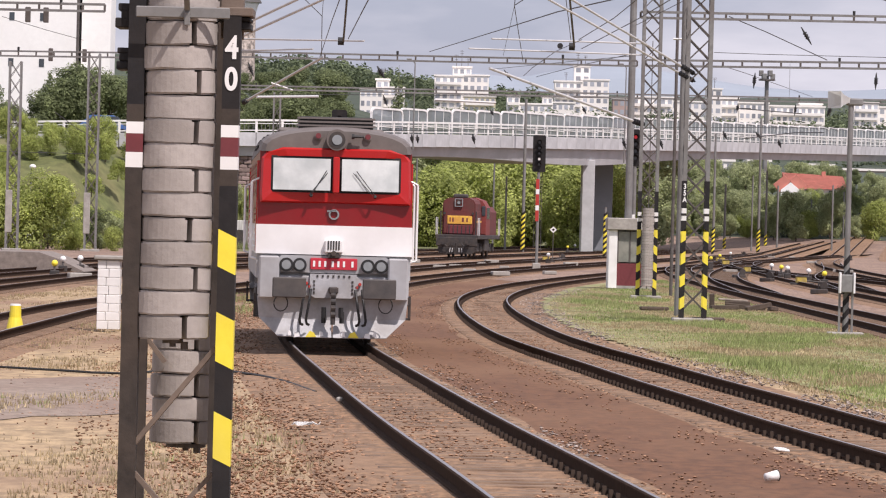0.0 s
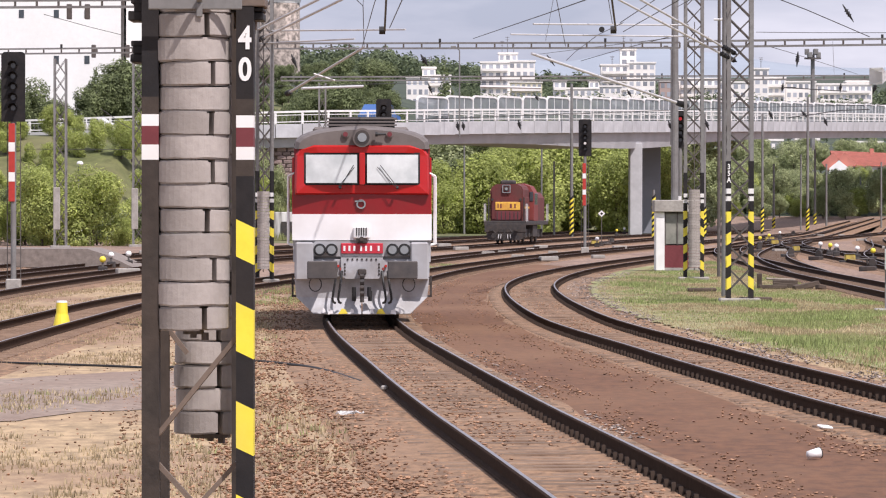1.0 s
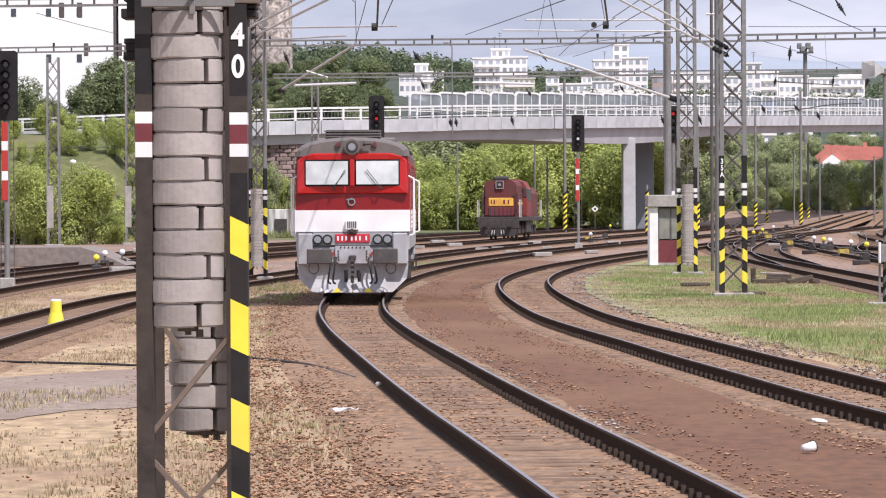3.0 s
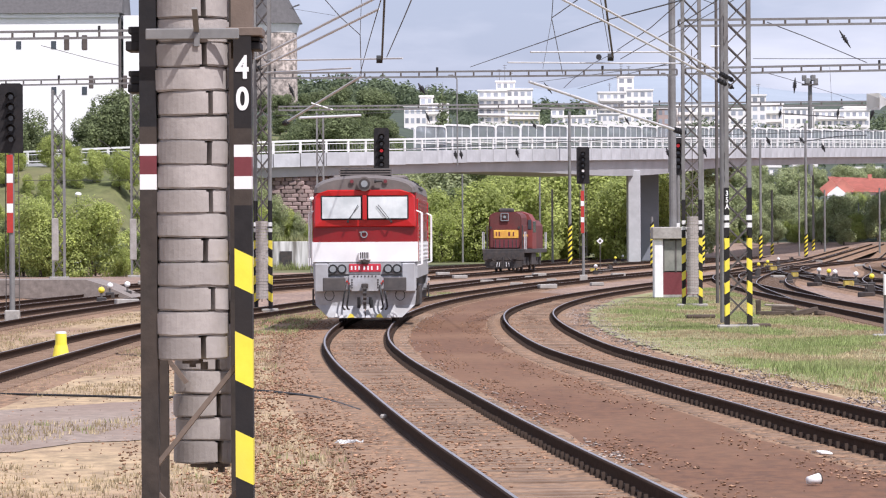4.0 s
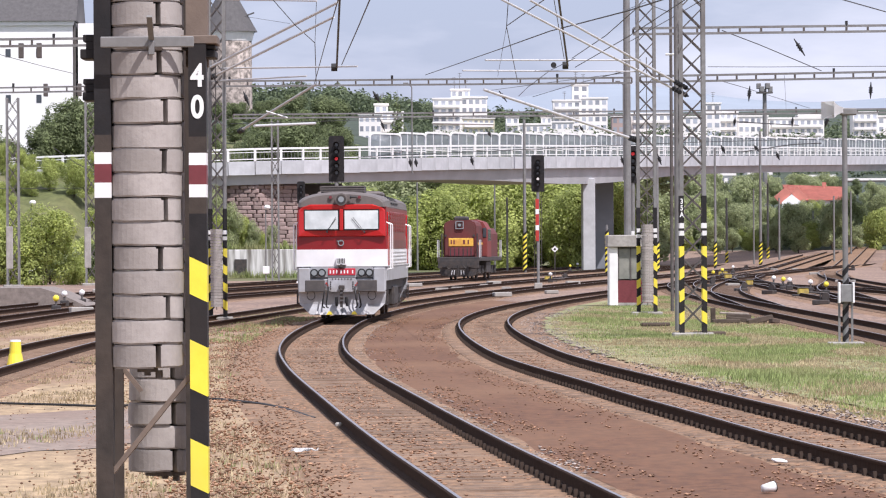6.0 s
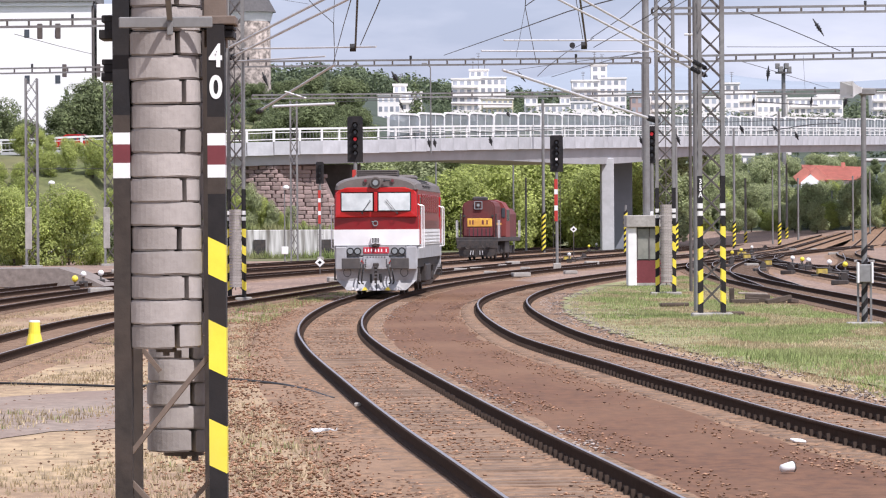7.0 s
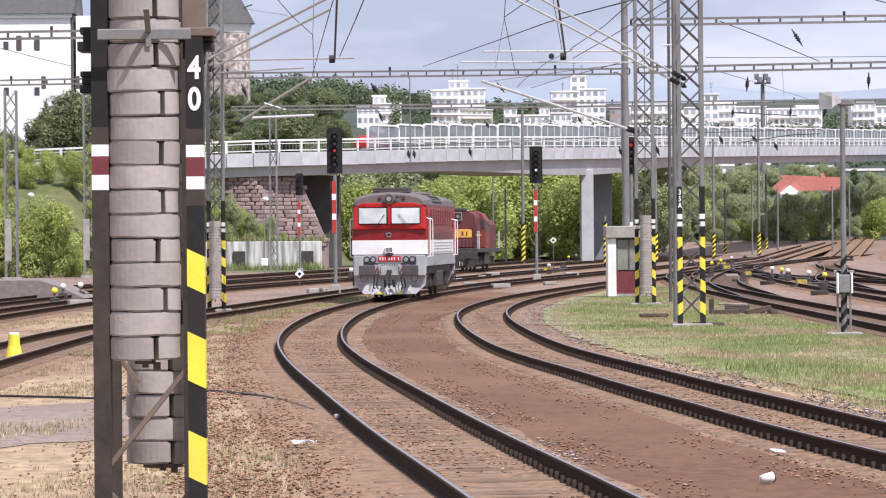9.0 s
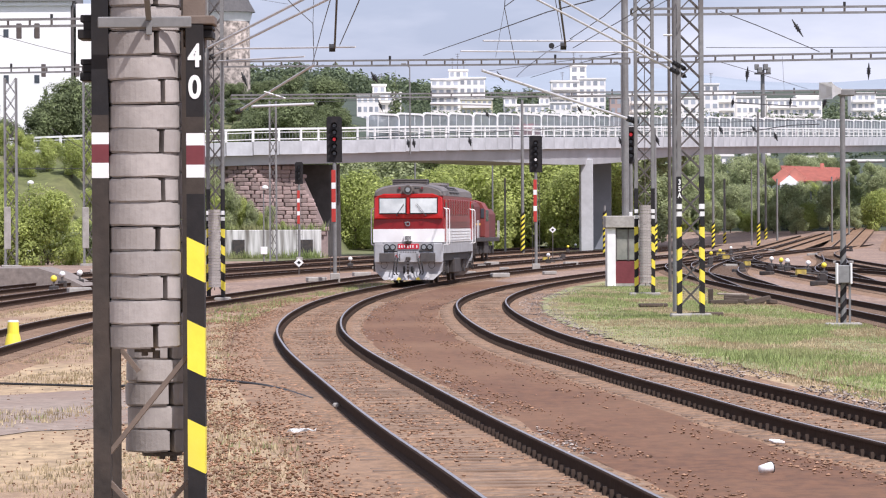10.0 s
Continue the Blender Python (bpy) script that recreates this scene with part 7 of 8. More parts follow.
# woods over the town's slope
rnd = random.Random(77)
blobs = []
for k in range(420):
    y = rnd.uniform(1050, 1950)
    x = rnd.uniform(-0.07, 0.13) * y
    if k % 4 == 0:
        x = rnd.uniform(-0.03, 0.03) * y
    q = rnd.uniform(3.5, 6.5)
    z = ground_height(x, y) + rnd.uniform(1, 5)
    if -0.024 < x / y < -0.006:
        z = min(z, 2.5 + 0.0225 * y - q)
    blobs.append((x, y, z, q))
me = leaves("distant_woods", blobs, 70000, 0.62, 6)
me.materials.append(FOREST)
tagged(new("distant_woods", me), "mixed woods between the town's houses", "woods", kind="stuff")

# ---- retaining walls, platform, ground clutter ----
rnd = random.Random(21)
t = empty("retaining_wall", label="rough reddish stone retaining wall at the bridge end", category="retaining wall", kind="structure")
A1, A2 = (-17.6, 377.01, 7.24), (-9.79, 377.01, 3.45)
x0, x1, z0, z1 = A1[0], A2[0], 2.0, A1[2] + 0.6
def wall_y(x):
    """The wall stands just behind the bridge's edge."""
    return 378.5 + max(0.0, x + 16) * 0.9


MORTAR = mat("pinkish_mortar", (0.25, 0.19, 0.175), 0.95, vary=0.2, scale=3, bump=0.3)
part("core", prism(B(), [(x0 - 6, 0), (-16, 0), (-16, z1), (x0 - 6, z1)], 378.65, 380), MORTAR, t)
bm = prism(B(), [(-16, 0), (x1, 0), (x1, z0), (x1 - 0.42 * (z1 - z0), z1), (-16, z1)], 378.65, 380)
for v in bm.verts:
    v.co.y += wall_y(v.co.x) - 378.5
part("core", bm, MORTAR, t)
brick = None
z = z0
row = 0
while z < z1:
    x = x0 - 0.3 * (row % 2)
    while x < x1 - 0.1 - 0.42 * (z - z0):
        if brick is None:
            brick = part("stone", box(B(), -0.34, 0.34, -0.2, 0.3, -0.165, 0.165, 0.045), RUBBLE, t).data
            bpy.data.objects.remove(bpy.data.objects["stone"])
        o = new("stone", brick)
        o.parent = t
        s = rnd.uniform(0.75, 1.15)
        o.matrix_basis = pose(x, wall_y(x) + rnd.uniform(-0.05, 0.05), z, 0, rnd.uniform(-3, 3), 42 if x > -15.8 else 0) @ Matrix.Diagonal((s * (1.3 if x > -15.8 else 1.0), 1, rnd.uniform(0.9, 1.08), 1))
        x += 0.69 * s + 0.02
    z += 0.345
    row += 1
bm = box(B(), x0 - 3.5, x1 - 0.2, 371.0, 371.6, 0, 2.3, 0.04)
t = tagged(link("concrete_wall", bm, mat("stained_white_concrete", (0.62, 0.61, 0.59), 0.9, vary=0.16, scale=1.2, bump=0.2, dirt=(0.17, 0.155, 0.135), dirt_amount=1.0, dirt_scale=0.9, stretch=(3, 1, 0.22))), "stained pale concrete wall along the far tracks", "wall", kind="structure")
# flat dark slabs stand for the shade inside the wall's openings
for p in ((-11.17, 370.91, 0.19), (-16.77, 370.91, 0.21)):
    bm = box(B(), -0.5, 0.5, -0.05, 0.05, -0.9, 1.3)
    o = tagged(link("wall_niche", bm, LOCO_DARK), "dark slab for the shade of a niche in a concrete wall", "niche", kind="structure")
    o.matrix_world = pose(*p)
a, b = (-23.86, 196.01, -0.01), (-16.95, 196.01, -0.1)
bm = B()
prism(bm, [(a[0], 0), (b[0] + 1.4, 0), (b[0] + 0.2, 0.55), (b[0] - 0.6, 0.80), (a[0], 0.80)], 196, 203)
tagged(link("platform", bm, mat("platform_edge", (0.20, 0.17, 0.15), 0.95, vary=0.3, scale=4, bump=0.4)), "low concrete platform end with a ramp", "platform", kind="structure")


def point_lamp(x, y, yellow, label):
    t = empty("point_indicator", pose(x, y, 0), label, "point indicator", "point indicators")
    part("stand", box(B(), -0.18, 0.18, -0.15, 0.15, 0, 0.28, 0.03), LOCO_DARK, t)
    part("stem", rod(B(), (0, 0, 0.25), (0, 0, 0.50), 0.045, 8), STEELD, t)
    bm = B()
    bmesh.ops.create_uvsphere(bm, u_segments=12, v_segments=8, radius=0.13, matrix=pose(0, 0, 0.56))
    part("disc_lamp", bm, YELLOW if yellow else WHITE, t, "round painted lamp", True)
    return t


for p, yl in (((18.67, 314.96, 0), 1), ((21.28, 347.28, 0), 1), ((24.63, 386.95, 0), 0), ((18.95, 260.89, 0), 0), ((18.77, 251.01, 0), 1), ((18.64, 244.83, 0), 0), ((18.36, 217.94, 0), 1), ((18.62, 230.57, 0), 0), ((-16.31, 193.66, 0), 0), ((-16.01, 199.25, 0), 0), ((-15.22, 176.76, 0), 1), ((-5.71, 278.46, 0), 0), ((11.76, 425.52, 0), 1), ((13.6, 464.4, 0), 0), ((7.08, 304.15, 0), 0)):
    point_lamp(p[0], p[1], yl, "yellow point indicator lamp beside a track" if yl else "white point indicator lamp beside a track")
for p in ((68.73, 997.36, 0), (116.86, 1388.36, 0), (74.25, 817.79, 0), (38.99, 628.58, 0)):
    t = empty("dwarf_signal", pose(p[0], p[1], 0), "small black dwarf signal between tracks", "dwarf signal", "dwarf signals")
    part("stand", box(B(), -0.2, 0.2, -0.2, 0.2, 0, 0.4, 0.03), CONCRETE, t)
    part("case", box(B(), -0.3, 0.3, -0.2, 0.2, 0.4, 1.4, 0.05), BLACK, t)
# white diamond markers
for p in ((-7.65, 240, 0.64), (8.01, 330, 2.23)):
    t = empty("diamond_sign", pose(p[0], p[1], 0), "white diamond board on a thin post", "sign", "diamond signs")
    part("post", rod(B(), (0, 0, 0), (0, 0, p[2]), 0.03, 6), STEELD, t)
    bm = bmesh.new()
    prism(bm, [(-0.26, p[2]), (0, p[2] - 0.24), (0.26, p[2]), (0, p[2] + 0.24)], -0.06, -0.03)
    bd = part("board", bm, WHITE, t, "white diamond")
    bm = B()
    prism(bm, [(-0.11, p[2]), (0, p[2] - 0.10), (0.11, p[2]), (0, p[2] + 0.10)], -0.07, -0.06)
    part("mark", bm, BLACK, bd)

# yellow fouling marker
p = (-9.31, 97.85, 0)
t = empty("fouling_marker", pose(p[0], p[1], 0), "yellow tapered marker block with white top", "marker")
bm = rod(B(), (0, 0, 0), (0, 0, 0.24), 0.19, 16, 0.14)
part("base", bm, YELLOW, t)
part("upper", rod(B(), (0, 0, 0.24), (0, 0, 0.50), 0.13, 16, 0.12), YELLOW, t)
part("cap", rod(B(), (0, 0, 0.50), (0, 0, 0.54), 0.122, 16, 0.11), WHITE, t, "white cap")
# white cabinet behind the near mast
p = (-7.41, 99.45, 0)
t = empty("trackside_cabinet", pose(p[0], p[1], 0), "white block cabinet with concrete lid", "cabinet")
for k in range(8):
    for j in range(2):
        x0 = -0.25 + j * 0.25 - (0.06 if k % 2 else 0) * (1 if j else 0)
        part("block", box(B(), x0 + 0.004, (0.0 if j == 0 and not k % 2 else (-0.06 if j == 0 else 0.25)) - 0.004, -0.25, 0.25, k * 0.19 + 0.004, (k + 1) * 0.19, 0.01), WHITE, t)
part("lid", box(B(), -0.33, 0.33, -0.33, 0.33, 1.53, 1.62, 0.02), CONCRETE, t, "concrete lid")
# litter, cup
p = (-1.73, 55.12, 0)
bm = B()
rnd = random.Random(2)
vs = [[bm.verts.new((-0.17 + 0.34 * i / 7 + rnd.uniform(-0.02, 0.02), -0.12 + 0.24 * j / 4, 0.02 + rnd.uniform(0, 0.05))) for j in range(5)] for i in range(8)]
for i in range(7):
    for j in range(4):
        bm.faces.new((vs[i][j], vs[i + 1][j], vs[i + 1][j + 1], vs[i][j + 1]))
bmesh.ops.solidify(bm, geom=bm.faces[:], thickness=0.004)
o = tagged(link("litter_bag", bm, WHITE), "crumpled white plastic bag on ballast", "litter")
o.matrix_world = pose(p[0], p[1], 0.0)
p = (3.29, 46.23, 0)
t = empty("paper_cup", pose(p[0], p[1], 0.03, 0, 82, 25), "discarded white paper cup lying on earth", "cup")
bm = rod(B(), (0, 0, -0.07), (0, 0, 0.07), 0.040, 20, 0.056)
part("cup_wall", bm, WHITE, t, "", True)
part("rim", rod(B(), (0, 0, 0.066), (0, 0, 0.073), 0.060, 20), RUBBER, t, "dark rim")
p = (3.83, 52.07, 0)
o = tagged(link("paper_scrap", box(B(), -0.08, 0.08, -0.06, 0.06, 0.0, 0.03, 0.01), WHITE), "pale scrap of paper on earth", "litter")
o.matrix_world = pose(p[0], p[1], 0.01, 10, 5, 30)
p = (-1.5, 62.99, 0)
o = tagged(link("pale_stone", box(B(), -0.05, 0.05, -0.04, 0.04, 0.0, 0.07, 0.02), CONCRETE), "pale stone beside the rail", "stone")
o.matrix_world = pose(p[0], p[1], 0.0)
# point motors, low stubs and pale duct covers across the yard
for p, w in (((21.72, 353.73, 0), 0.7), ((19.99, 319.67, 0), 0.5), ((7.13, 312.83, 0), 0.5), ((17.99, 267.47, 0), 0.4), ((17.12, 216.43, 0), 0.5)):
    t = empty("point_motor", pose(p[0], p[1], 0), "yellow painted point motor beside a rail", "point motor", "point motors")
    part("casing", box(B(), -w / 2, w / 2, -0.3, 0.3, 0.08, 0.40, 0.05), mat("dull_yellow", (0.55, 0.42, 0.08), 0.7, vary=0.25, scale=8, bump=0.2, dirt=(0.2, 0.13, 0.07), dirt_amount=0.7, dirt_scale=4), t, "chipped yellow casing")
    part("lid", box(B(), -w / 2 - 0.03, w / 2 + 0.03, -0.33, 0.33, 0.40, 0.44, 0.015), STEELD, t)
    part("bed", box(B(), -w / 2 - 0.25, w / 2 + 0.35, -0.4, 0.4, -0.05, 0.10, 0.02), LOCO_DARK, t)
    part("throw_rod", rod(B(), (w / 2, 0, 0.2), (w / 2 + 0.9, 0, 0.16), 0.035, 6), STEELD, t)
rnd = random.Random(314)
for p in ((0.73, 264.82, 0), (2.12, 282.2, 0), (-0.31, 255.63, 0), (1.4, 241.95, 0), (3.55, 262.39, 0), (5.61, 238.61, 0), (-4.1, 269.01, 0), (17.51, 275.69, 0), (31.88, 441.01, 0), (30.3, 371.08, 0), (25.94, 293.13, 0), (33.84, 437.85, 0), (-16.5, 279.77, 0), (-16.73, 256.33, -0)):
    w = rnd.uniform(0.5, 1.3)
    bm = box(B(), -w / 2, w / 2, -0.3, 0.3, -0.05, rnd.uniform(0.10, 0.2), 0.03)
    o = tagged(link("duct_cover", bm, CONCRETE), "pale concrete cable duct cover between tracks", "duct cover", "duct covers")
    o.matrix_world = pose(p[0], p[1], 0, 0, 0, rnd.uniform(-15, 15))
for p in ((15.83, 242.17, 0), (29.49, 444.86, 0), (16.47, 229.99, 0), (18.78, 249.18, 0), (15.77, 269.53, 0), (15.74, 189.47, 0), (8.65, 332.35, 0), (48.14, 654.5, 0), (38.61, 430.15, 0)):
    h = rnd.uniform(0.35, 0.7)
    t = empty("ground_lever", pose(p[0], p[1], 0, 0, 0, rnd.uniform(-40, 40)), "dark hand lever of a set of points", "point lever", "point levers")
    part("base", box(B(), -0.35, 0.35, -0.2, 0.2, -0.05, 0.16, 0.03), LOCO_DARK, t)
    part("lever", rod(B(), (0, 0, 0.1), (rnd.uniform(-0.25, 0.25), 0.05, h), 0.035, 6), LOCO_DARK, t)
    part("counterweight", disc(B(), (0.2, 0, 0.3), (0, 1, 0), 0.17, 0.12, 14), LOCO_DARK, t)
# old timbers by the verge
p = (9.28, 143.91, 0)
rnd = random.Random(9)
TARRED = mat("tarred_timber", (0.075, 0.055, 0.042), 0.9, vary=0.3, scale=5, bump=0.5)
GREYED = mat("greyed_timber", (0.27, 0.23, 0.19), 0.9, vary=0.3, scale=6, bump=0.5)
for dx, dy, z, ln, an, w, h, up, m in ((-0.35, 0.0, 0.0, 0.9, 5, 0.10, 0.13, 0, TARRED), (0.35, 0.9, 0.0, 1.3, -9, 0.11, 0.16, 4, TARRED), (0.75, 0.2, 0.02, 0.85, 16, 0.12, 0.17, -12, TARRED), (0.0, 1.6, 0.26, 0.95, 3, 0.09, 0.07, 2, GREYED), (-0.72, 0.8, 0.0, 0.16, 0, 0.10, 0.48, 0, TARRED), (0.15, 1.5, 0.0, 0.8, -4, 0.12, 0.26, 0, TARRED), (1.15, -0.3, 0.0, 0.3, 30, 0.10, 0.14, 8, TARRED)):
    bm = box(B(), -ln / 2, ln / 2, -w, w, 0, h, 0.02)
    for v in bm.verts:
        v.co += noise.noise_vector(v.co * 3 + Vector((dx * 9, dy, 1))) * 0.025
    o = tagged(link("old_sleeper", bm, m), "discarded dark timber sleeper on grass" if m is TARRED else "greyed plank lying on old timbers", "timber", "discarded timbers")
    o.matrix_world = pose(p[0] + dx, p[1] + dy, z, 0, up, an)
for q in ((6.46, 139.3, 0), (7.25, 124.48, 0)):
    bm = box(B(), -0.45, 0.45, -0.14, 0.14, 0, 0.12, 0.03)
    o = tagged(link("old_sleeper", bm, TARRED), "discarded dark timber sleeper on grass", "timber", "discarded timbers")
    o.matrix_world = pose(q[0], q[1], 0, 0, 0, 12)
for x in (15.0, 15.5, 16.0):
    o = tagged(link("marker_block", box(B(), -0.14, 0.14, -0.10, 0.10, -0.03, 0.11, 0.03), CONCRETE), "pale concrete marker block between tracks", "marker block", "marker blocks")
    o.matrix_world = pose(x, 150 + 0.3 * (x - 14), 0, 0, 0, 6)
# turnout boxes along the throat
for p in ((-3.19, 302.88, 0), (-1.88, 277.23, 0), (3.12, 290.28, 0), (2.77, 220.25, 0), (-4.12, 228.45, 0), (-5.78, 206.07, 0), (8.11, 287.24, 0), (-18.22, 201.17, 0), (-14.04, 174.35, 0)):
    o = tagged(link("trackside_box", box(B(), -0.45, 0.45, -0.2, 0.2, 0, 0.22, 0.03), CONCRETE), "low pale box beside the points", "trackside box", "trackside boxes")
    o.matrix_world = pose(p[0], p[1], 0.02, 0, 0, 20)

# bridge road lamps
for p, q in (((-2.8, 392.01, 11.8), (-2.79, 392.01, 16.6)), ((17.42, 440.01, 13.43), (17.44, 440.01, 18.38))):
    t = empty("road_lamp", pose(p[0], p[1], 0), "slim road lamp on the bridge", "lamp post")
    part("pole", rod(B(), (0, 0, 8.8), (0, 0, q[2] - 0.3), 0.07, 8, 0.05), STEEL, t)
    part("arm", rod(B(), (0, 0, q[2] - 0.3), (-0.35, -0.2, q[2]), 0.05, 6), STEEL, t)
    part("lantern", box(B(), -0.75, -0.3, -0.3, -0.1, q[2] - 0.04, q[2] + 0.08, 0.02), STEEL, t)

# ---- cars on the bridge ----


def make_car(name, label, material, L, H, van=False):
    t = empty(name, label=label, category="car")
    if van:
        prof = [(-L / 2, 0.45), (L / 2, 0.45), (L / 2, 1.1), (L / 2 - 0.5, 1.35), (L / 2 - 1.2, H), (-L / 2 + 0.1, H), (-L / 2, H - 0.2)]
    else:
        prof = [(-L / 2, 0.4), (L / 2, 0.4), (L / 2, 0.75), (L / 2 - 0.9, 0.95), (L / 2 - 1.6, H), (-L / 2 + 1.1, H), (-L / 2 + 0.3, 0.98), (-L / 2, 0.9)]
    bm = B()
    prism(bm, prof, -0.85, 0.85)
    bmesh.ops.bevel(bm, geom=bm.edges[:], offset=0.05, segments=2, affect="EDGES")
    body = part("body", bm, material, t)
    z0, z1 = (1.25, H - 0.25) if van else (0.98, H - 0.1)
    for sy in (-0.86, 0.86):
        for k in range(2):
            x0 = -L * 0.22 + k * L * 0.24
            part("side_window", box(B(), x0, x0 + L * 0.21, min(sy, sy * 0.98), max(sy, sy * 0.98), z0, z1), PANE, body)
    for x in (-L * 0.31, L * 0.31):
        for sy in (-0.78, 0.78):
            part("wheel", disc(B(), (x, sy, 0.32), (0, 1, 0), 0.32, 0.2, 18), RUBBER, t)
    return t


CAR_RED = make_car("red_car", "red hatchback crossing the bridge", LOCO_RED, 4.2, 1.5)
CAR_WHITE = make_car("white_car", "white car crossing the bridge", LOCO_WHITE, 4.4, 1.45)
CAR_BLUE = make_car("blue_car", "blue car crossing the bridge", mat("van_blue", (0.06, 0.14, 0.35), 0.3, vary=0.03, scale=2, bump=0), 4.7, 1.75)
FINE_D = spline(DECK, 0.5)


def on_deck(x, off, back):
    i = min(range(len(FINE_D)), key=lambda k: abs(FINE_D[k].x - x))
    p, w, s = frames_of(FINE_D[max(i - 1, 0):i + 2])[1 if i else 0]
    q = p + s * off
    return Matrix.Translation((q.x, q.y, q.z + 0.9)) @ Matrix.Rotation(math.atan2(w.y, w.x) + (math.pi if back else 0), 4, "Z")


def motions():
    walk(LOCO, [(k * 0.5, on_line(FINE_1, 85.0 + 10.1 * k * 0.5)) for k in range(21)])
    for w in LOCO_WHEELS:
        y = w.matrix_basis.translation.y
        walk(w, [(k * 0.05, pose(0, y, 0.5, -math.degrees(1.01 * k) % 360, 0, 0)) for k in range(201)])
    walk(CAR_RED, [(k * 0.5, on_deck(-10.7 + 14.6 * (k * 0.5 - 8.5), -3.0, False)) for k in range(21)])
    walk(CAR_WHITE, [(k * 0.5, on_deck(-35 - 11 * (k * 0.5 - 1.0), -6.0, True)) for k in range(21)])
    walk(CAR_BLUE, [(k * 0.5, on_deck(-28.4 + 21.5 * k * 0.5, -3.0, False)) for k in range(21)])



# ---- stones and grass, in loose layers ----


def scatter_stones(name, spots, lo, hi, seed, material, label):
    rnd = random.Random(seed)
    verts, faces = [], []
    for x, y, z in spots:
        r = rnd.uniform(lo, hi)
        b = len(verts)
        a0 = rnd.uniform(0, 6.28)
        for k in range(4):
            a = a0 + k * 1.5708
            verts.append((x + r * math.cos(a) * rnd.uniform(0.7, 1.25), y + r * math.sin(a) * rnd.uniform(0.7, 1.25), z + r * rnd.uniform(0.0, 0.35)))
        verts.append((x + r * rnd.uniform(-0.5, 0.5), y + r * rnd.uniform(-0.5, 0.5), z + r * rnd.uniform(0.4, 0.75)))
        verts.append((x, y, z - r * 0.6))
        for k in range(4):
            faces.append((b + k, b + (k + 1) % 4, b + 4))
            faces.append((b + (k + 1) % 4, b + k, b + 5))
    me = bpy.data.meshes.new(name)
    me.from_pydata(verts, [], faces)
    me.materials.append(material)
    return tagged(new(name, me), label, "stones", kind="stuff")


def scatter_grass(name, spots, lo, hi, seed, material, label, blades=5, spread=0.06):
    rnd = random.Random(seed)
    verts, faces = [], []
    for x, y, z, k in spots:
        for _ in range(blades):
            h = rnd.uniform(lo, hi) * k
            a = rnd.uniform(0, 6.28)
            bx, by = x + rnd.uniform(-spread, spread), y + rnd.uniform(-spread, spread)
            w = 0.010 + 0.05 * h
            lean = rnd.uniform(0.1, 0.7) * h
            b = len(verts)
            verts += [(bx - w * math.cos(a), by - w * math.sin(a), z - 0.02), (bx + w * math.cos(a), by + w * math.sin(a), z - 0.02), (bx + lean * math.sin(a) + rnd.uniform(-0.3, 0.3) * h, by + lean * math.cos(a), z + h)]
            faces.append((b, b + 1, b + 2))
    me = bpy.data.meshes.new(name)
    me.from_pydata(verts, [], faces)
    me.materials.append(material)
    return tagged(new(name, me), label, "grass", kind="stuff")


def along(line, lo, hi, y0, y1, count, seed, z, bias=1.6):
    """Random places beside a line, denser towards its near end."""
    rnd = random.Random(seed)
    fr = [f for f in frames_of(line) if y0 < f[0].y < y1]
    out = []
    for _ in range(count):
        p, w, s = fr[int((rnd.random() ** bias) * (len(fr) - 1))]
        c = p + s * rnd.uniform(lo, hi) + w * rnd.uniform(-0.5, 0.5)
        if noise.noise((c.x * 0.9, c.y * 0.16, 4.0)) + rnd.uniform(-0.25, 0.25) > -0.12:
            out.append((c.x, c.y, z))
    return out


F1, F2 = spline(LINE_1, 1.0), spline(LINE_2, 1.0)
scatter_stones("ballast_stones", along(F1, -3.4, -0.95, 30, 165, 16000, 1, -0.018), 0.010, 0.036, 1, STONES, "rust-brown ballast stones along the track's shoulder")
scatter_stones("ballast_stones", along(F1, -0.62, 0.62, 30, 165, 6500, 2, -0.016), 0.012, 0.034, 2, STONES, "rust-brown ballast stones between the rails")
scatter_stones("ballast_stones", along(F1, 0.9, 2.0, 30, 165, 4200, 3, -0.022), 0.010, 0.030, 3, STONES, "rust-brown ballast stones along the track's shoulder")
scatter_stones("ballast_stones", along(F2, -0.62, 0.62, 44, 185, 4200, 4, -0.016), 0.012, 0.034, 4, STONES, "rust-brown ballast stones between the rails")
PALE = mat("pale_grey_stone", (0.25, 0.21, 0.185), 0.95, vary=0.5, scale=20, bump=0.4, per="island")
scatter_stones("ballast_stones", along(F2, 0.95, 2.4, 44, 185, 6500, 5, -0.022), 0.012, 0.04, 5, PALE, "pale grey ballast stones along the outer rail")
scatter_stones("ballast_stones", along(F1, 0.95, 1.5, 50, 165, 900, 7, -0.02), 0.012, 0.032, 7, PALE, "pale grey ballast stones along the outer rail")
scatter_stones("ballast_stones", along(F2, -2.0, -0.9, 44, 185, 2600, 6, -0.022), 0.010, 0.030, 6, STONES, "rust-brown ballast stones along the track's shoulder")
scatter_stones("ballast_stones", along(F1, -4.4, -2.2, 34, 130, 6000, 17, -0.048), 0.010, 0.032, 17, STONES, "rust-brown stones strewn into dry grass")
rnd = random.Random(31)
mid = []
for (p, w, s) in [f for f in frames_of(F1) if 34 < f[0].y < 190]:
    for _ in range(2):
        o = rnd.uniform(1.6, 4.2)
        mid.append((p.x + s.x * o, p.y + s.y * o + rnd.uniform(-0.5, 0.5), -0.025))
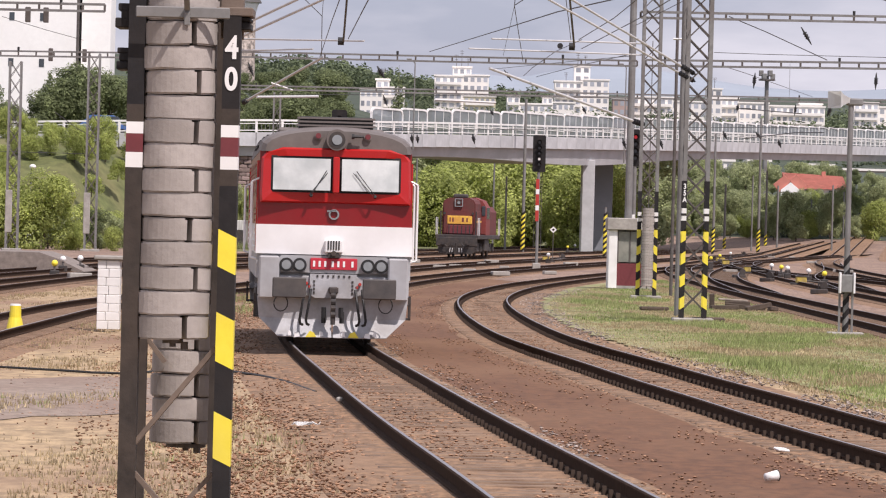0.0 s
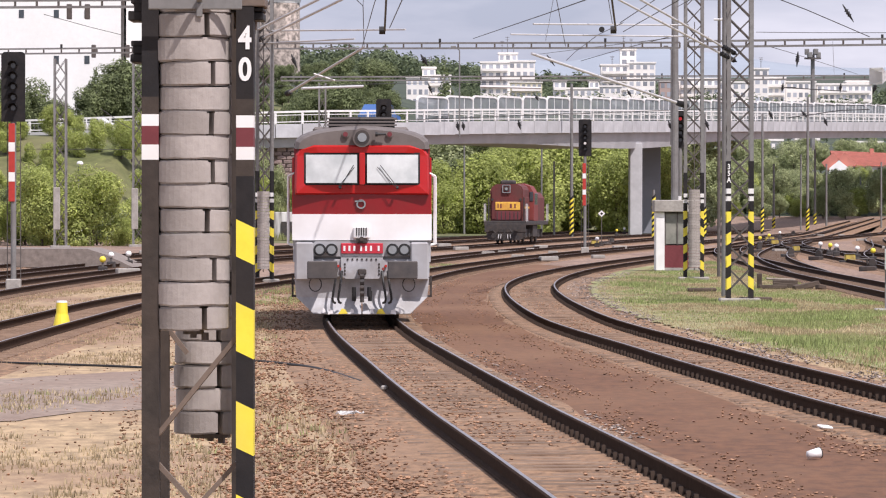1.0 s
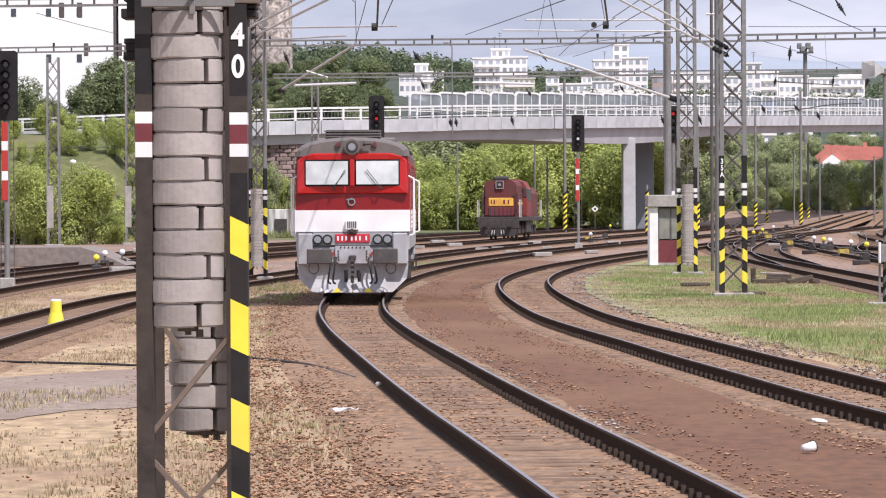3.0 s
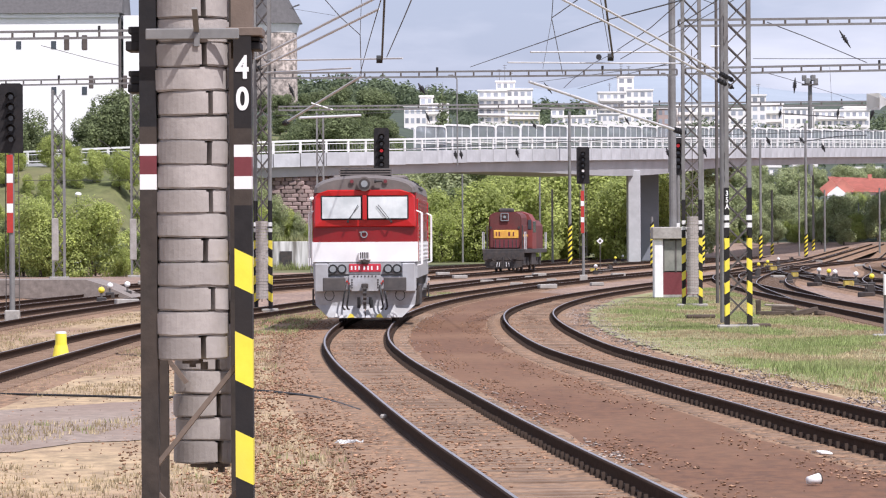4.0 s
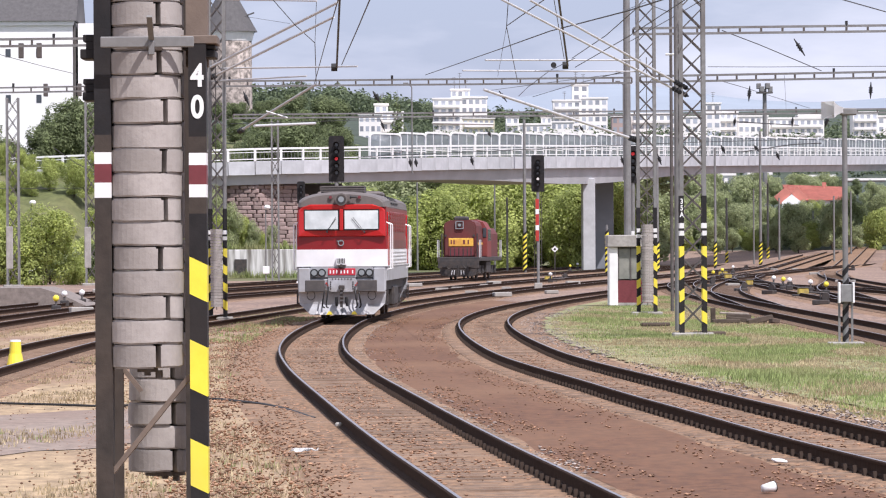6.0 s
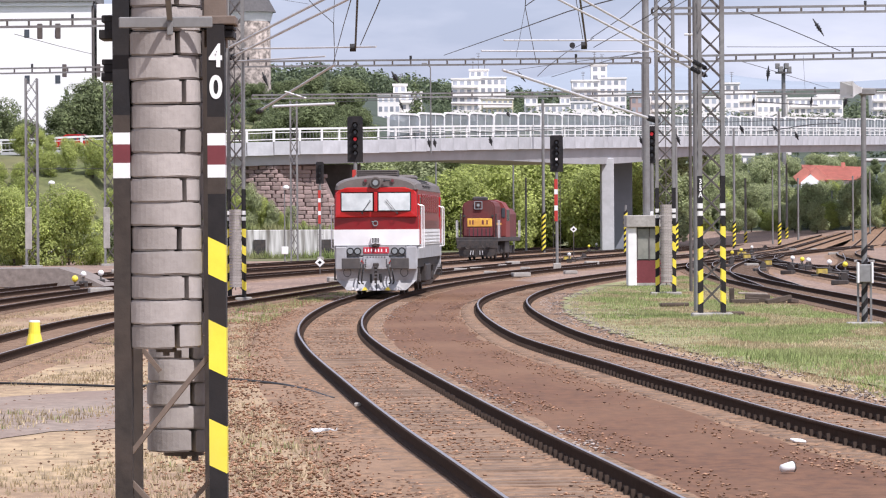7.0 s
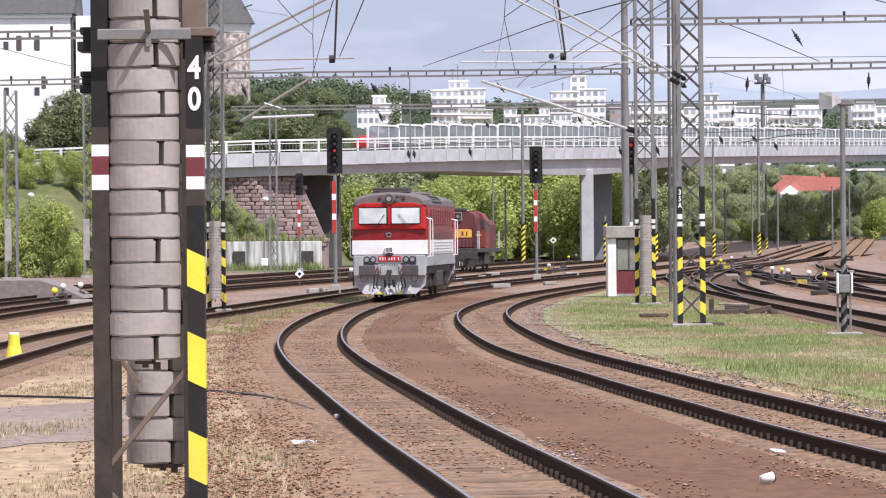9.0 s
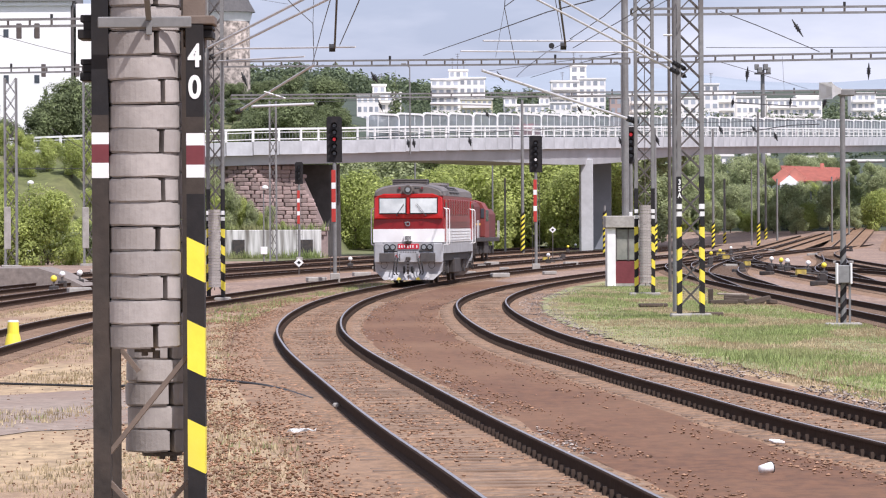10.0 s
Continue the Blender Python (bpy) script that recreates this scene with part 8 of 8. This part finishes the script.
scatter_stones("path_grit", mid, 0.008, 0.026, 8, mat("path_grit", (0.22, 0.125, 0.085), 0.95, vary=0.45, scale=20, bump=0.3, per="island"), "small brown grit on trodden earth")


def inside(x, y):
    """How strongly the verge is grown over at a place."""
    edge2 = min(F2, key=lambda p: abs(p.y - y)).x + 2.1
    if not edge2 < x < 10.6:
        return 0.0
    u = min((x - edge2) / 1.2, 1.0)
    return max(0.0, u * (0.65 + 0.9 * noise.noise((x * 0.35, y * 0.06, 5.0))))


rnd = random.Random(41)
green, dry = [], []
while len(green) < 15000:
    y = 52 + 168 * rnd.random() ** 1.3
    x = rnd.uniform(2.5, 10.6)
    d = inside(x, y)
    if rnd.random() < d:
        g = noise.noise((x * 0.5 + 9, y * 0.10, 2.0))
        (green if g > -0.05 else dry).append((x, y, -0.02, 0.7 + 0.5 * d + (0.8 if g > 0.45 else 0)))
    elif d > 0 and rnd.random() < 0.5:
        dry.append((x, y, -0.02, 0.6))
scatter_grass("green_grass", green, 0.025, 0.085, 1, BLADE, "tufts of green grass on the verge", 5, 0.10)
scatter_grass("dry_grass", dry, 0.02, 0.07, 2, STRAW, "tufts of dry straw-coloured grass on the verge", 5, 0.10)
rnd = random.Random(45)
tall = [(rnd.gauss(6.7, 0.45), rnd.gauss(79, 2.5), -0.03, rnd.uniform(0.6, 1.2)) for _ in range(70)] + [(rnd.gauss(8.6, 0.7), rnd.gauss(70, 3), -0.03, rnd.uniform(0.5, 1.0)) for _ in range(50)] + [(rnd.gauss(5.5, 0.5), rnd.gauss(150, 8), -0.03, rnd.uniform(0.6, 1.2)) for _ in range(80)]
scatter_grass("tall_weeds", tall, 0.07, 0.19, 9, BLADE, "taller green weeds at the verge's rim", 7, 0.14)
# straw-coloured grass on the trodden ground beside the masts
rnd = random.Random(51)
straw, weeds = [], []
while len(straw) < 9000:
    y = 33 + 130 * rnd.random() ** 1.5
    e = min(F1, key=lambda p: abs(p.y - y)).x - 1.7
    x = rnd.uniform(e - 11, e)
    n = noise.noise((x * 0.55, y * 0.09, 8.0))
    if 52 < y < 74 and x < e - 1.0 and n < 0.35:
        continue
    if n > -0.1 or rnd.random() < 0.10:
        straw.append((x, y, -0.045, 0.7 + 0.6 * max(n, 0)))
    if n > 0.30 and rnd.random() < 0.10:
        weeds.append((x, y, -0.045, 0.9))
scatter_grass("dry_grass", straw, 0.03, 0.085, 3, STRAW, "short straw-coloured grass on trodden ground", 6, 0.12)
scatter_grass("green_grass", weeds, 0.04, 0.10, 4, BLADE, "sparse green weeds in dry grass", 5, 0.10)
# green fringe along the far tracks
fringe = along(F1, -4.5, -1.9, 120, 210, 1800, 61, -0.04, 1.0)
scatter_grass("green_grass", [(x, y, z, 1.0) for x, y, z in fringe], 0.05, 0.12, 5, BLADE, "green fringe of grass between tracks", 5, 0.12)
stones_left = [(rnd.uniform(-9, -2.0), 36 + 70 * rnd.random() ** 1.4, -0.045) for _ in range(1500)]
scatter_stones("path_grit", [q for q in stones_left if q[0] < min(F1, key=lambda p: abs(p.y - q[1])).x - 1.9], 0.008, 0.025, 9, STONES, "scattered small stones in dry grass")
rnd = random.Random(71)
tufts = [(rnd.uniform(-22, -9.5), rnd.choice((370.2, 370.5, 372.0)), 0.0, rnd.uniform(0.5, 1.3)) for _ in range(420)]
scatter_grass("green_grass", [(x, y, 2.25 if y > 371 else 0.0, k) for x, y, z, k in tufts], 0.25, 0.75, 6, BLADE, "rank grass along a pale concrete wall", 6, 0.25)
# cable lying across the trodden ground
for pts in ([(-9.87, 76.34, 0), (-6.57, 73.61, 0), (-5.22, 72.72, 0), (-4.22, 75.91, 0), (-3.29, 74.17, 0), (-2.63, 71.5, 0), (-1.92, 66.73, 0)],):
    tagged(link("ground_cable", tube(B(), spline([(p[0], p[1], -0.02) for p in pts], 0.5), 0.022, 6), RUBBER), "black cable lying across dry ground", "cable")

motions()
